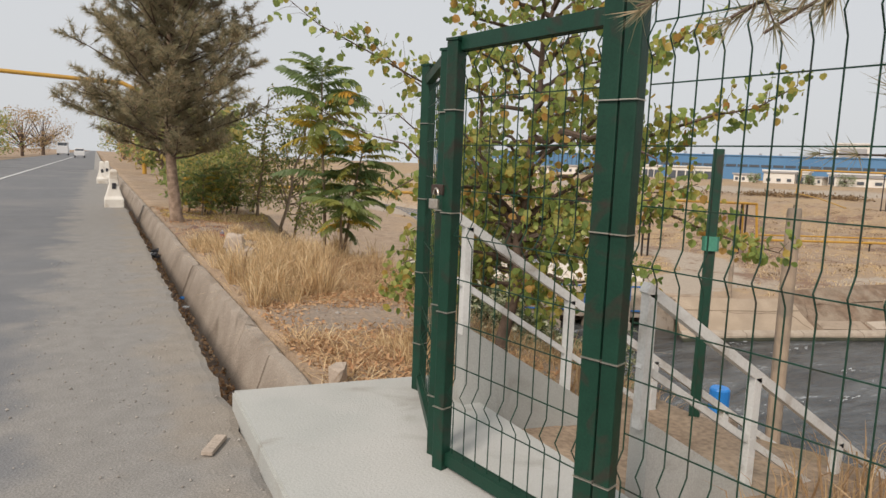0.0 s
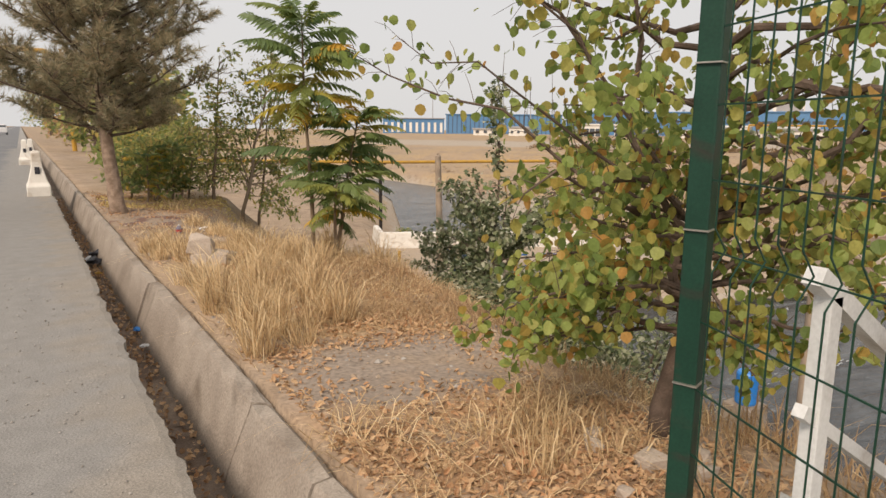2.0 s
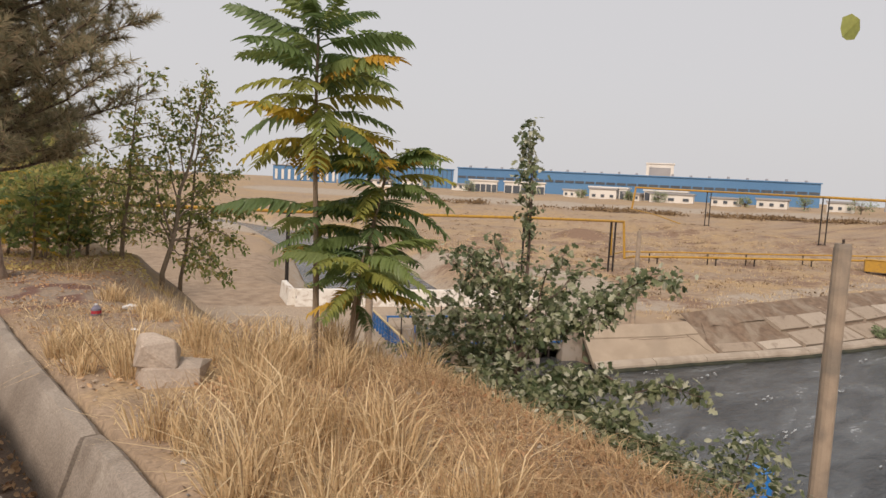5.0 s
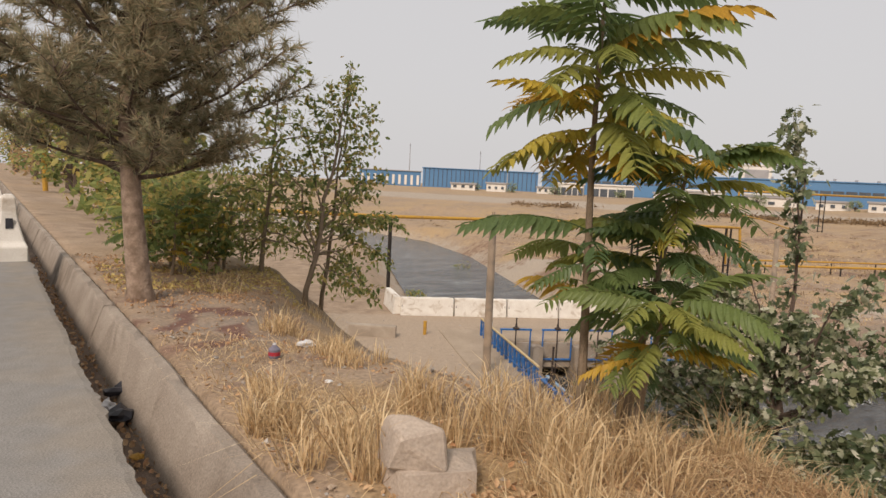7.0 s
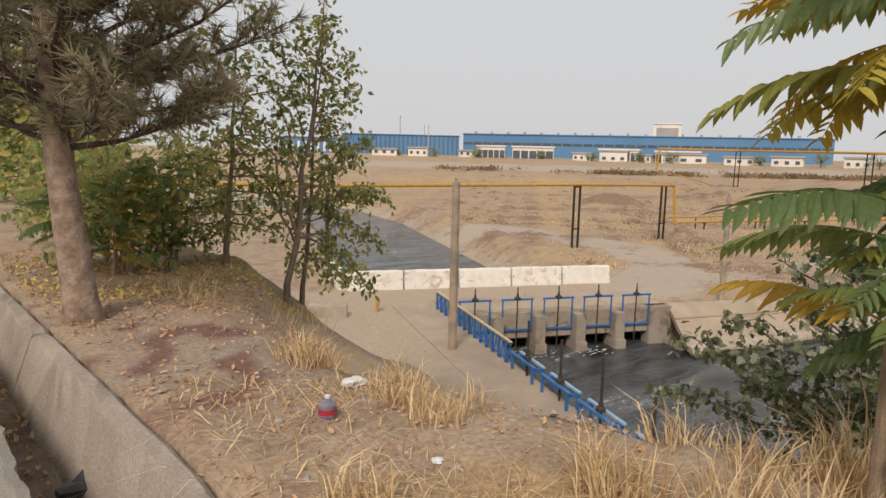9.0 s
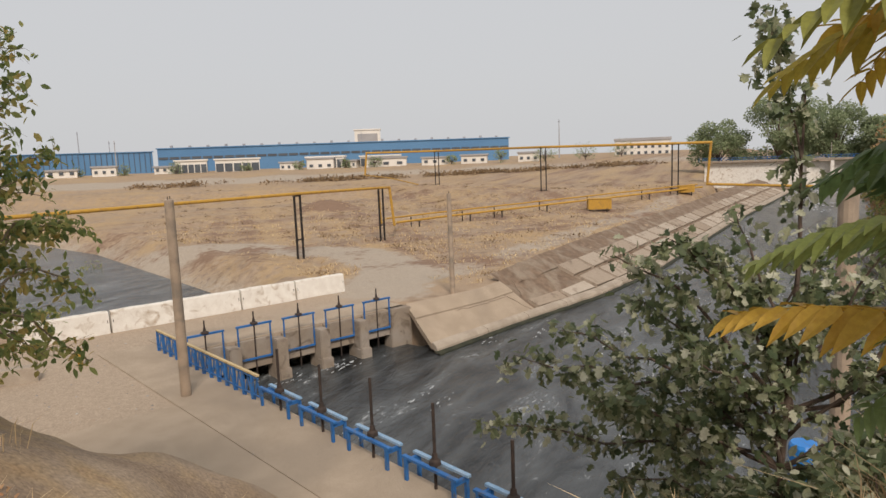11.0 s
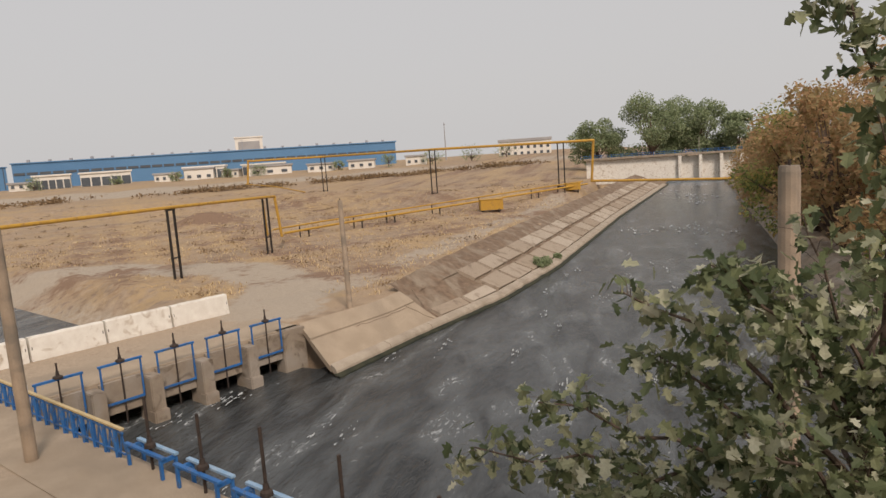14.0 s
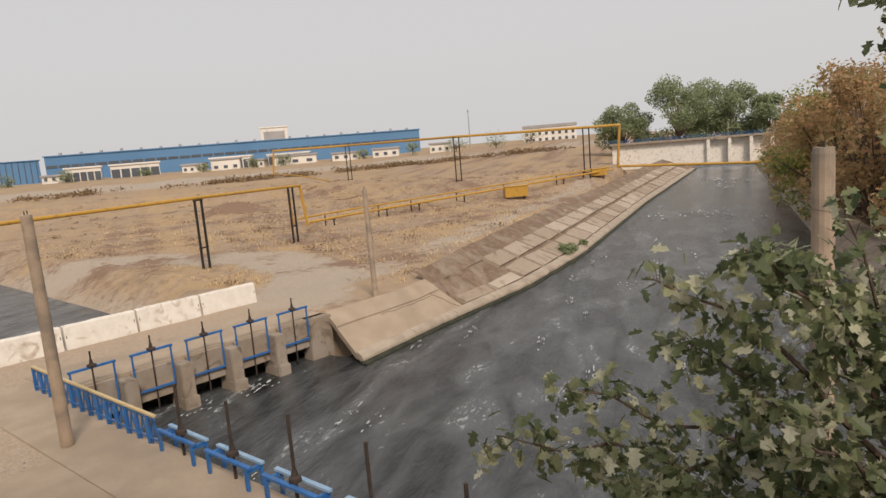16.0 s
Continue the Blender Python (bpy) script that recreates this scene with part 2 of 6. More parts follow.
_l.new(_add.outputs[0], _bp.inputs["Height"])
_l.new(_bp.outputs[0], _b.inputs["Normal"])
_w3 = _n.new("ShaderNodeTexNoise")
_w3.inputs["Scale"].default_value, _w3.inputs["Detail"].default_value, _w3.inputs["Distortion"].default_value = 3.4, 7.0, 1.6
_l.new(_map.outputs[0], _w3.inputs["Vector"])
_half = _n.new("ShaderNodeMath")
_half.operation = "MULTIPLY_ADD"
_half.inputs[1].default_value = 0.45
_l.new(_w3.outputs["Fac"], _half.inputs[0])
_l.new(_add.outputs[0], _half.inputs[2])
_l.new(_half.outputs[0], _bp.inputs["Height"])
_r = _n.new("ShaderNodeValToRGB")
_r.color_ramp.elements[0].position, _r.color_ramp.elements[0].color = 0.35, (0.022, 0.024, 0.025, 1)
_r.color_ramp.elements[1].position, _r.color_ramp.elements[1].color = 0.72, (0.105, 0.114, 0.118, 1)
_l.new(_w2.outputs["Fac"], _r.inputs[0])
# pale crests where coarse and fine ripple meet: foam and ripple highlights, painted in
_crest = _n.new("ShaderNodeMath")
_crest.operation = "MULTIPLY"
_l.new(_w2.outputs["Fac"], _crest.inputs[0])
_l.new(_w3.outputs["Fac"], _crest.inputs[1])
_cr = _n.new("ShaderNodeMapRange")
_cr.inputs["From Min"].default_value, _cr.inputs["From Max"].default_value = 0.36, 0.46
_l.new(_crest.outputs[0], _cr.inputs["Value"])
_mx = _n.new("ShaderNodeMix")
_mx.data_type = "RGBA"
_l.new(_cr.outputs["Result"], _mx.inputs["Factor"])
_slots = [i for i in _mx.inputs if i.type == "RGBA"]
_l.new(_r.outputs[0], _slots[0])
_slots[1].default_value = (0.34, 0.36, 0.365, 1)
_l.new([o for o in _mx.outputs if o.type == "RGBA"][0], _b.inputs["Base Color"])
M_FOAM = mat("foam", (0.46, 0.48, 0.485), (0.36, 0.38, 0.39), 3.0, 0.7, 0.3, 20)


# ---- building helpers ----
def part(name, bm, material, parent=None, label="", smooth=False):
    me = bpy.data.meshes.new(name)
    bm.to_mesh(me)
    bm.free()
    me.materials.append(material)
    if smooth:
        me.shade_smooth()
    ob = new(name, me)
    if parent is not None:
        ob.parent = parent
        ob.matrix_parent_inverse = parent.matrix_world.inverted()
    if label:
        ob["label"] = label
    return ob


def thing(name, at, label, category, group="", kind=""):
    ob = new(name)
    ob.matrix_world = Matrix.Translation(at)
    ob.empty_display_size = 0.1
    return tagged(ob, label, category, group, kind)


def pydata(name, verts, faces, material, parent=None, label="", smooth=False):
    me = bpy.data.meshes.new(name)
    me.from_pydata([tuple(v) for v in verts], [], [tuple(f) for f in faces])
    me.materials.append(material)
    if smooth:
        me.shade_smooth()
    ob = new(name, me)
    if parent is not None:
        ob.parent = parent
        ob.matrix_parent_inverse = parent.matrix_world.inverted()
    if label:
        ob["label"] = label
    return ob


def box(bm, c, s, turn=0.0, m=None, bevel=0.0):
    """Adds a box of size s centred at c, turned about z by degrees or by the matrix m."""
    rot = m if m is not None else Matrix.Rotation(radians(turn), 4, "Z")
    made = bmesh.ops.create_cube(bm, size=1.0, matrix=Matrix.Translation(c) @ rot @ Matrix.Diagonal((*s, 1)))
    if bevel:
        edges = list({e for v in made["verts"] for e in v.link_edges})
        bmesh.ops.bevel(bm, geom=edges, offset=bevel, segments=2, affect="EDGES", profile=0.6)
    return bm


def tube(bm, pts, radii, n=8, caps=True):
    """Adds a round tube along a polyline."""
    pts = [Vector(p) for p in pts]
    radii = radii if isinstance(radii, (list, tuple)) else [radii] * len(pts)
    rings, side = [], None
    for i, p in enumerate(pts):
        d = (pts[min(i + 1, len(pts) - 1)] - pts[max(i - 1, 0)]).normalized()
        if side is None:
            side = d.orthogonal().normalized()
        side = (side - d * side.dot(d)).normalized()
        up = d.cross(side)
        rings.append([bm.verts.new(p + float(radii[i]) * (math.cos(a) * side + math.sin(a) * up)) for a in (2 * math.pi * k / n for k in range(n))])
    for a, b in zip(rings, rings[1:]):
        for k in range(n):
            bm.faces.new((a[k], a[(k + 1) % n], b[(k + 1) % n], b[k]))
    if caps:
        bm.faces.new(rings[0][::-1])
        bm.faces.new(rings[-1])
    return bm


def beam(bm, a, b, w, h):
    """Adds a square bar from a to b, w across and h high."""
    a, b = Vector(a), Vector(b)
    d = b - a
    m = d.to_track_quat("X", "Z").to_matrix().to_4x4()
    return box(bm, (a + b) / 2, (d.length, w, h), m=m)


def new_bm():
    return bmesh.new()


def smoothstep(a, b, x):
    t = np.clip((x - a) / (b - a), 0, 1)
    return t * t * (3 - 2 * t)


def lumps(x, y, s, seed=0.0):
    """Soft bumps, about -1 to 1."""
    return (np.sin(x * s + 1.3 + seed) * np.cos(y * s * 1.17 + seed * 2.1) + 0.6 * np.sin(x * s * 2.3 + y * s * 1.9 + seed) + 0.35 * np.cos(x * s * 4.1 - y * s * 4.7 + seed * 3)) / 1.7


# ---- the lie of the land ----
PLAT, WATER = -5.3, -7.0
CX, CY = 18.66, 31.5
E1, E2 = (0.900, -0.436), (-0.400, -0.917)     # along the sluice row; along the railing towards the road
DET = E1[0] * E2[1] - E1[1] * E2[0]


def local(x, y):
    dx, dy = x - CX, y - CY
    return (dx * E2[1] - dy * E2[0]) / DET, (E1[0] * dy - E1[1] * dx) / DET


def site(a, b, z=PLAT):
    return Vector((CX + a * E1[0] + b * E2[0], CY + a * E1[1] + b * E2[1], z))


TOE = ((26.7, 25.1), (32.4, 23.3), (40, 20.6), (49.9, 18.4), (81.9, 13.9), (130, 5.8), (400, -40))
TOP = ((28.1, 27.2), (32, 25.3), (38.8, 23.9), (55.6, 21.5), (85, 17.1), (112, 13.2), (132, 10), (400, -34))


def toe_y(x):
    return np.interp(x, [p[0] for p in TOE], [p[1] for p in TOE])


def top_y(x):
    return np.interp(x, [p[0] for p in TOP], [p[1] for p in TOP])


def right_y(x):
    return 3.9 - 0.108 * (x - 41.4)


def away(x, y, line):
    """Distance from a polyline."""
    best = np.full(np.shape(x), 1e9)
    for (x0, y0), (x1, y1) in zip(line, line[1:]):
        dx, dy = x1 - x0, y1 - y0
        t = np.clip(((x - x0) * dx + (y - y0) * dy) / (dx * dx + dy * dy), 0, 1)
        best = np.minimum(best, np.hypot(x - x0 - t * dx, y - y0 - t * dy))
    return best


CANAL2 = ((29.0, 45.0), (31.5, 50.0), (36.5, 60.5), (43, 74), (48, 90), (46, 130), (40, 260))
TRACK = ((24, 33.5), (31, 30), (38, 32.5), (43, 39), (44, 50), (38, 75), (36, 120))
RIDGE = ((96, 17), (95, 38), (111, 62), (112, 80), (100, 105), (80, 130))
TRACK3 = ((110, 205), (150, 165), (195, 112), (235, 50), (250, 20))
TRACK2 = ((36, 29), (48, 27), (70, 24), (90, 21))


def crest_x(y):
    return 4.1 + 0.25 * np.sin(y * 0.7) + np.clip((y - 18) * 0.10, 0, 1.0) - 0.9 * np.exp(-((y - 16.9) / 2.4) ** 2)


def ground(x, y):
    x, y = np.asarray(x, float), np.asarray(y, float)
    # roadside strip, slope and platform
    cx = crest_x(y)
    near = np.exp(-np.maximum(x - 12, 0) / 10)
    z = np.where(x < 1.7, -0.06, -0.06 - 0.10 * smoothstep(1.6, 4.0, x) + 0.035 * lumps(x, y, 1.9))
    foot = np.where(y > 19, 9.5, 10.8)
    low = np.where(y > 18.5, PLAT, PLAT + (WATER - 1.5 - PLAT) * smoothstep(18.5, 16.5, y))
    t = np.clip((x - cx) / (foot - cx), 0, 1)
    t = t * (0.75 + 0.25 * t)
    z = z + (low - z) * t + np.where((t > 0.02) & (t < 0.98), 0.12 * lumps(x, y, 1.1, 2.0), 0)
    # open field
    far = 4.6 * smoothstep(115, 330, np.hypot(x, y))
    far = far * smoothstep(0, 30, y - top_y(np.maximum(x, 28)) - 1)
    ridge = 1.75 * np.exp(-(away(x, y, RIDGE) / 6.5) ** 2)
    ridge = ridge * smoothstep(-1, 6, y - top_y(np.maximum(x, 28)))
    field = far + ridge + 0.10 * lumps(x, y, 0.35) * smoothstep(30, 45, x + y * 0.3) + 1.3 * np.exp(-(((x - 80) / 4) ** 2 + ((y - 66) / 3.2) ** 2)) + 0.10 * lumps(x, y, 0.9, 1.0) * smoothstep(30, 40, x) + 0.22 * lumps(x, y, 0.21, 6.0) * smoothstep(45, 70, x)
    z = z + np.where(x > foot + 2, field, 0)
    z = np.where((y > 60) & (x < 10), z * smoothstep(160, 40, y) - 0.06 * smoothstep(40, 160, y), z)
    # second canal
    d2 = away(x, y, CANAL2)
    bank = np.clip((d2 - 3.3) / 5.0, 0, 1)
    z = np.where(x > 11, np.minimum(z, -8.2 + (z + 8.2) * bank + 0.10 * lumps(x, y, 1.4) * (bank > 0.05) * (bank < 0.95)), z)
    # main canal
    a, b = local(x, y)
    basin = (a > -0.55) & (b > -1.9) & (x < 28.2) & (y > right_y(x))
    z = np.where(basin & (x > 10.0), -8.5, z)
    xx = np.maximum(x, 28.0)
    ty, wy = top_y(xx), toe_y(xx)
    s = np.clip((y - wy) / (ty - wy), 0, 1)
    lining = WATER - 0.45 + (z + 0.1 - WATER) * s
    z = np.where((x > 27.9) & (y < ty) & (y > right_y(x)), np.where(y < wy - 0.2, -8.5, np.minimum(lining, z)), z)
    # far bank of the main canal
    ry = right_y(x)
    back = -7.4 + (-3.2 + 7.4) * smoothstep(0, 7, ry - y)
    z = np.where((x > 10.5) & (y <= ry), np.maximum(back, np.minimum(z, back)), z)
    z = np.where((x > 10.5) & (x < 16) & (y <= ry + 0), np.minimum(back, z), z)
    # road bed and roadside channel
    z = np.where(x < 1.66, -0.75, z)
    z = np.where(x < -9.0, -0.10 + 0.05 * lumps(x, y, 0.4), z)
    return z


def spread(parts):
    out = []
    for a, b, s in parts:
        out += list(np.arange(a, b - 1e-6, s))
    return out


grow = [20 * 1.28 ** k for k in range(20)]
xs = [-9.3 - g + 20 for g in grow[::-1]] + spread([(-9.0, 1.6, 2.6), (1.66, 12, 0.26), (12, 62, 0.7), (62, 130, 1.7)]) + [130 + g - 20 for g in grow[:19]]
ys = [-12 - g + 20 for g in grow[::-1]] + spread([(-12, 2, 1.0), (2, 34, 0.3), (34, 100, 0.85), (100, 200, 3.5)]) + [200 + g - 20 for g in grow[:19]]
gx, gy = np.meshgrid(np.array(xs), np.array(ys))
gz = ground(gx, gy)
nx, ny = len(xs), len(ys)
idx = np.arange(nx * ny).reshape(ny, nx)
quads = np.stack([idx[:-1, :-1], idx[:-1, 1:], idx[1:, 1:], idx[1:, :-1]], -1).reshape(-1, 4)
ground_ob = pydata("ground", np.stack([gx, gy, gz], -1).reshape(-1, 3).tolist(), quads.tolist(), M_DIRT, smooth=True)
tagged(ground_ob, "dry dusty tan earth with sparse dead grass", "ground", kind="structure")


def zone_of(kind, x, y):
    if kind == "grass":
        patchy = lumps(x, y, 0.16, 4.0) + 0.6 * lumps(x, y, 0.45, 1.0)
        fields = (x > 33) & (y > top_y(np.maximum(x, 28)) + 1)
        straw = np.exp(-(((x - 2.9) / 1.1) ** 2 + ((y - 9.5) / 3.0) ** 2)) + 0.6 * np.exp(-(((x - 2.6) / 0.8) ** 2 + ((y - 13) / 1.5) ** 2))
        return np.where(fields, 0.45 + 0.3 * patchy, 0.8 * straw) + np.where((x > 4) & (x < 10), 0.35, 0)
    if kind == "track":
        return smoothstep(3.4, 1.4, away(x, y, TRACK)) + 0.7 * smoothstep(2.2, 0.8, away(x, y, TRACK2)) + smoothstep(22, 12, away(x, y, TRACK3)) + 0.6 * smoothstep(8.5, 5.5, away(x, y, CANAL2)) * (x > 11)
    if kind == "concrete":
        a, b = local(x, y)
        return smoothstep(-9.5, -6, a) * smoothstep(10.5, 9, a) * smoothstep(-6.2, -5.4, b) * (x > 9.8) * (b < 17)
    if kind == "clay":
        return 1.2 * np.exp(-(((x - 80) / 4.5) ** 2 + ((y - 66) / 3.6) ** 2)) + smoothstep(34, 40, x) * smoothstep(0.5, 4, y - top_y(np.maximum(x, 28))) * smoothstep(120, 60, y) * (0.32 + 0.45 * lumps(x, y, 0.3, 7.0) + 0.30 * lumps(x, y, 1.1, 3.0))
    if kind == "bare":
        return 0.8 * np.exp(-(((x - 2.6) / 1.1) ** 2 + ((y - 7.85) / 0.85) ** 2) ** 2) + 0.6 * np.exp(-(((x - 2.3) / 0.9) ** 2 + ((y - 16.6) / 2.4) ** 2))
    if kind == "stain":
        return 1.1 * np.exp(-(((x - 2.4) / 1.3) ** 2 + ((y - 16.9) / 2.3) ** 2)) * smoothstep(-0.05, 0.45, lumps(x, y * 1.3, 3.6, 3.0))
    return 0.8 * np.exp(-(((x - 2.6) / 1.0) ** 2 + ((y - 7.0) / 1.6) ** 2)) + 0.5 * np.exp(-(((x - 3.2) / 0.7) ** 2 + ((y - 10.5) / 1.5) ** 2)) + 0.55 * np.exp(-(((x - 3.5) / 1.3) ** 2 + ((y - 19.5) / 1.8) ** 2))


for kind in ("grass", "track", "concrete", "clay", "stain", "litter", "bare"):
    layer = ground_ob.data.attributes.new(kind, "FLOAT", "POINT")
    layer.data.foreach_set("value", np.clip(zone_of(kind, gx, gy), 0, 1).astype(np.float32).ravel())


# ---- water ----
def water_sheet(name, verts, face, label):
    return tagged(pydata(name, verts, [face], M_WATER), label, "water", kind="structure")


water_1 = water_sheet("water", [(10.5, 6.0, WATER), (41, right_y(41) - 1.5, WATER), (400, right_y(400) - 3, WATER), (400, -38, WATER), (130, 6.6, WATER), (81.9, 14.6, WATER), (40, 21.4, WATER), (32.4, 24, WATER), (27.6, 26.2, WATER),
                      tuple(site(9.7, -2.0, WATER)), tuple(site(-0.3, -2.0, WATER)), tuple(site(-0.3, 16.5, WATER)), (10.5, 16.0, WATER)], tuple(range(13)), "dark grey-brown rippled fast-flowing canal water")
side = []
for k, (x, y) in enumerate(CANAL2):
    x2, y2 = CANAL2[min(k + 1, len(CANAL2) - 1)]
    x1, y1 = CANAL2[max(k - 1, 0)]
    d = Vector((x2 - x1, y2 - y1, 0)).normalized()
    w = 5.2
    side.append((Vector((x + d.y * w, y - d.x * w, WATER + 0.02)), Vector((x - d.y * w, y + d.x * w, WATER + 0.02))))
d0 = (Vector((*CANAL2[0], 0)) - Vector((*CANAL2[1], 0))).normalized() * 5.6
vs = [tuple(p[0]) for p in side] + [tuple(p[1]) for p in side[::-1]]
vs = [tuple(side[0][0] + d0)] + vs + [tuple(side[0][1] + d0)]
water_sheet("water", vs, tuple(range(len(vs))), "dark blue-grey water of the smaller side canal")


# ---- road ----
def strip(name, x0, x1, y0, y1, z, thick, material, label, category, wobble=0.0, step=0.5, kind="structure", parent=None):
    """A long flat sheet with thickness and an uneven right edge."""
    n = int((y1 - y0) / step) + 1
    vsl, fsl = [], []
    for i in range(n):
        y = y0 + (y1 - y0) * i / (n - 1)
        e = x1 + wobble * (0.6 * noise.noise((y * 1.1, x1, 0)) + 0.8 * noise.noise((y * 4.3, x1, 5)))
        zz = z
        vsl += [(x0, y, zz), (e, y, zz), (e - 0.01, y, zz - thick), (x0, y, zz - thick)]
        if i:
            q = 4 * (i - 1)
            fsl += [(q, q + 1, q + 5, q + 4), (q + 1, q + 2, q + 6, q + 5), (q + 3, q, q + 4, q + 7), (q + 2, q + 3, q + 7, q + 6)]
    q = 4 * (n - 1)
    fsl += [(0, 3, 2, 1), (q, q + 1, q + 2, q + 3)]
    return tagged(pydata(name, vsl, fsl, material, parent), label, category, kind=kind)


cols = [-9.2, -4.5, -2.4, -1.6, -1.1, -0.7, -0.4, -0.1, 0.2, 0.5, 0.8]
V, Fc, dust, grit = [], [], [], []
n = 1100
for i in range(n):
    y = -12 + 72 * i / (n - 1)
    e = 0.985 + 0.03 * noise.noise((y * 0.9, 1, 0)) + 0.032 * noise.noise((y * 3.1, 1, 5)) + 0.026 * noise.noise((y * 9.1, 1, 5)) - 0.05 * max(0.0, noise.noise((y * 1.7, 8, 5)) - 0.25)
    for x in cols + [e - 0.05, e, e - 0.015]:
        drop = 0.55 if x == e - 0.015 else 0.012 if x == e else 0.0
        V.append((x, y, 0.006 * noise.noise((x * 2, y * 2, 0)) * (x > -1.5) - drop))
        dust.append(min(1.0, max(0.0, (x + 0.75) / 1.0)))
        grit.append(0.42 * (x > 0.6) + 0.25 * (x > 0.2))
    if i:
        m = len(cols) + 3
        q = m * (i - 1)
        Fc += [(q + k, q + k + 1, q + m + k + 1, q + m + k) for k in range(m - 1)]
road_near = tagged(pydata("road", V, Fc, M_ROAD, smooth=False), "worn grey asphalt road with a dusty broken shoulder", "road", kind="structure")
for key, vals in (("dust", dust), ("grit", grit)):
    layer = road_near.data.attributes.new(key, "FLOAT", "POINT")
    layer.data.foreach_set("value", np.array(vals, np.float32))
strip("road", -9.2, 0.12, 60, 1500, 0.008, 0.4, M_ROAD, "worn grey asphalt road running into the haze", "road", 0.0, 60)
strip("pavement", -0.3, 0.98, 60, 1500, 0.0, 0.6, M_SHOULDER, "dusty grey road shoulder in the distance", "road shoulder", 0.0, 60)
bm = new_bm()
box(bm, (-3.75, 340, 0.016), (0.14, 720, 0.006))
tagged(part("road_marking", bm, M_WHITEPAINT), "faded white painted line along the asphalt", "road marking", kind="structure")

# ---- roadside channel ----
bm = new_bm()
n = 260
rows = []
for i in range(n):
    y = 5.45 + i * 0.45
    w = 0.03 * noise.noise((y * 0.8, 2, 0))
    rows.append([bm.verts.new(v) for v in ((0.9, y, -0.45), (1.05 + w, y, -0.50 + 0.03 * noise.noise((y * 2, 0, 1))), (1.22 + w, y, -0.52 + 0.03 * noise.noise((y * 2, 4, 1))), (1.42, y, -0.50 + 0.04 * noise.noise((y * 2, 7, 1))))])
for a, b in zip(rows, rows[1:]):
    for k in range(3):
        bm.faces.new((a[k], a[k + 1], b[k + 1], b[k]))
tagged(part("gutter_bed", bm, M_MUD, smooth=True), "dark silt and dead leaves on the bed of the roadside drainage channel", "gutter", kind="structure")

gutter = thing("gutter_wall", (1.5, 5.5, -0.5), "long grey cast-concrete drainage channel beside the road, chipped at its joints", "gutter", kind="structure")
joints = [5.62, 6.5, 7.55, 11.2, 14.4, 17.6, 21.2, 24.6, 28, 32, 36, 41, 47, 54, 62, 75, 90, 110]
for y0, y1 in zip(joints, joints[1:]):
    bm = new_bm()
    m = max(3, int((y1 - y0) / 0.18))
    tilt, rise = 0.03 * noise.noise((y0 * 3, 0, 0)), 0.02 * noise.noise((y0 * 5, 1, 0))
    rows = []
    for i in range(m + 1):
        y = y0 + 0.012 + (y1 - y0 - 0.024) * i / m
        end = 0.05 * (i in (0, m)) * abs(noise.noise((y0 * 7, i, 0)) + 0.4)
        j = 0.02 * noise.noise((y * 5, 3, 0)) + 0.016 * noise.noise((y * 13, 9, 0)) - 0.05 * max(0.0, noise.noise((y * 1.9, 6, 0)) - 0.35)
        prof = ((1.28, -0.56), (1.36 + tilt, -0.34 + 0.5 * j), (1.46 + tilt + j, -0.045 + rise - end), (1.475 + tilt + j, -0.012 + rise - end + j), (1.56 + tilt + j, -0.012 + rise - end - j), (1.60 + tilt + j, -0.05 + rise - end), (1.68, -0.30), (1.72, -0.6))
        rows.append([bm.verts.new((px, y, pz)) for px, pz in prof])
    for a, b in zip(rows, rows[1:]):
        for k in range(7):
            bm.faces.new((a[k], a[k + 1], b[k + 1], b[k]))
    bm.faces.new(rows[0])
    bm.faces.new(rows[-1][::-1])
    bmesh.ops.recalc_face_normals(bm, faces=bm.faces)
    part("channel_section", bm, M_GUTTER, gutter)

# ---- concrete works at the sluice ----
deck = thing("weir_deck", site(5, -3, PLAT), "pale dusty concrete deck of the sluice crossing", "sluice deck", kind="structure")


def block(name, a0, a1, b0, b1, z0, z1, material, parent, bevel=0.02):
    """A box in the sluice's own directions."""
    bm = new_bm()
    vs4 = [site(a, b, 0) for a, b in ((a0, b0), (a1, b0), (a1, b1), (a0, b1))]
    lo = [bm.verts.new((v.x, v.y, z0)) for v in vs4]
    hi = [bm.verts.new((v.x, v.y, z1)) for v in vs4]
    bm.faces.new(lo[::-1])
    bm.faces.new(hi)
    for k in range(4):
        bm.faces.new((lo[k], lo[(k + 1) % 4], hi[(k + 1) % 4], hi[k]))
    bmesh.ops.recalc_face_normals(bm, faces=bm.faces)
    if bevel:
        bmesh.ops.bevel(bm, geom=list(bm.edges), offset=bevel, segments=2, affect="EDGES")
    return part(name, bm, material, parent)


block("deck_slab", 0.02, 10.4, -3.2, -0.3, PLAT - 1.02, PLAT + 0.02, M_DECK, deck)
block("back_wall", 0.02, 10.4, -2.2, -1.9, -8.0, PLAT - 1.0, M_WETCONC, deck)
block("deck_slab", -2.0, 0.0, -2.4, 17.8, -8.0, PLAT + 0.03, M_DECK, deck)
for a0, b0, a1, b1, h in ((-5.2, 5.2, -2.02, 17.6, 0.10),):
    block("apron", a0, a1, b0, b1, PLAT - 1.0, PLAT + h, M_DECK, deck, 0.06)

# lined bank of the main canal: bed strip, then separate facing slabs
bank = thing("canal_bank", (60, 20, PLAT), "sloping concrete-lined canal bank with cracked slabs", "canal bank", kind="structure")


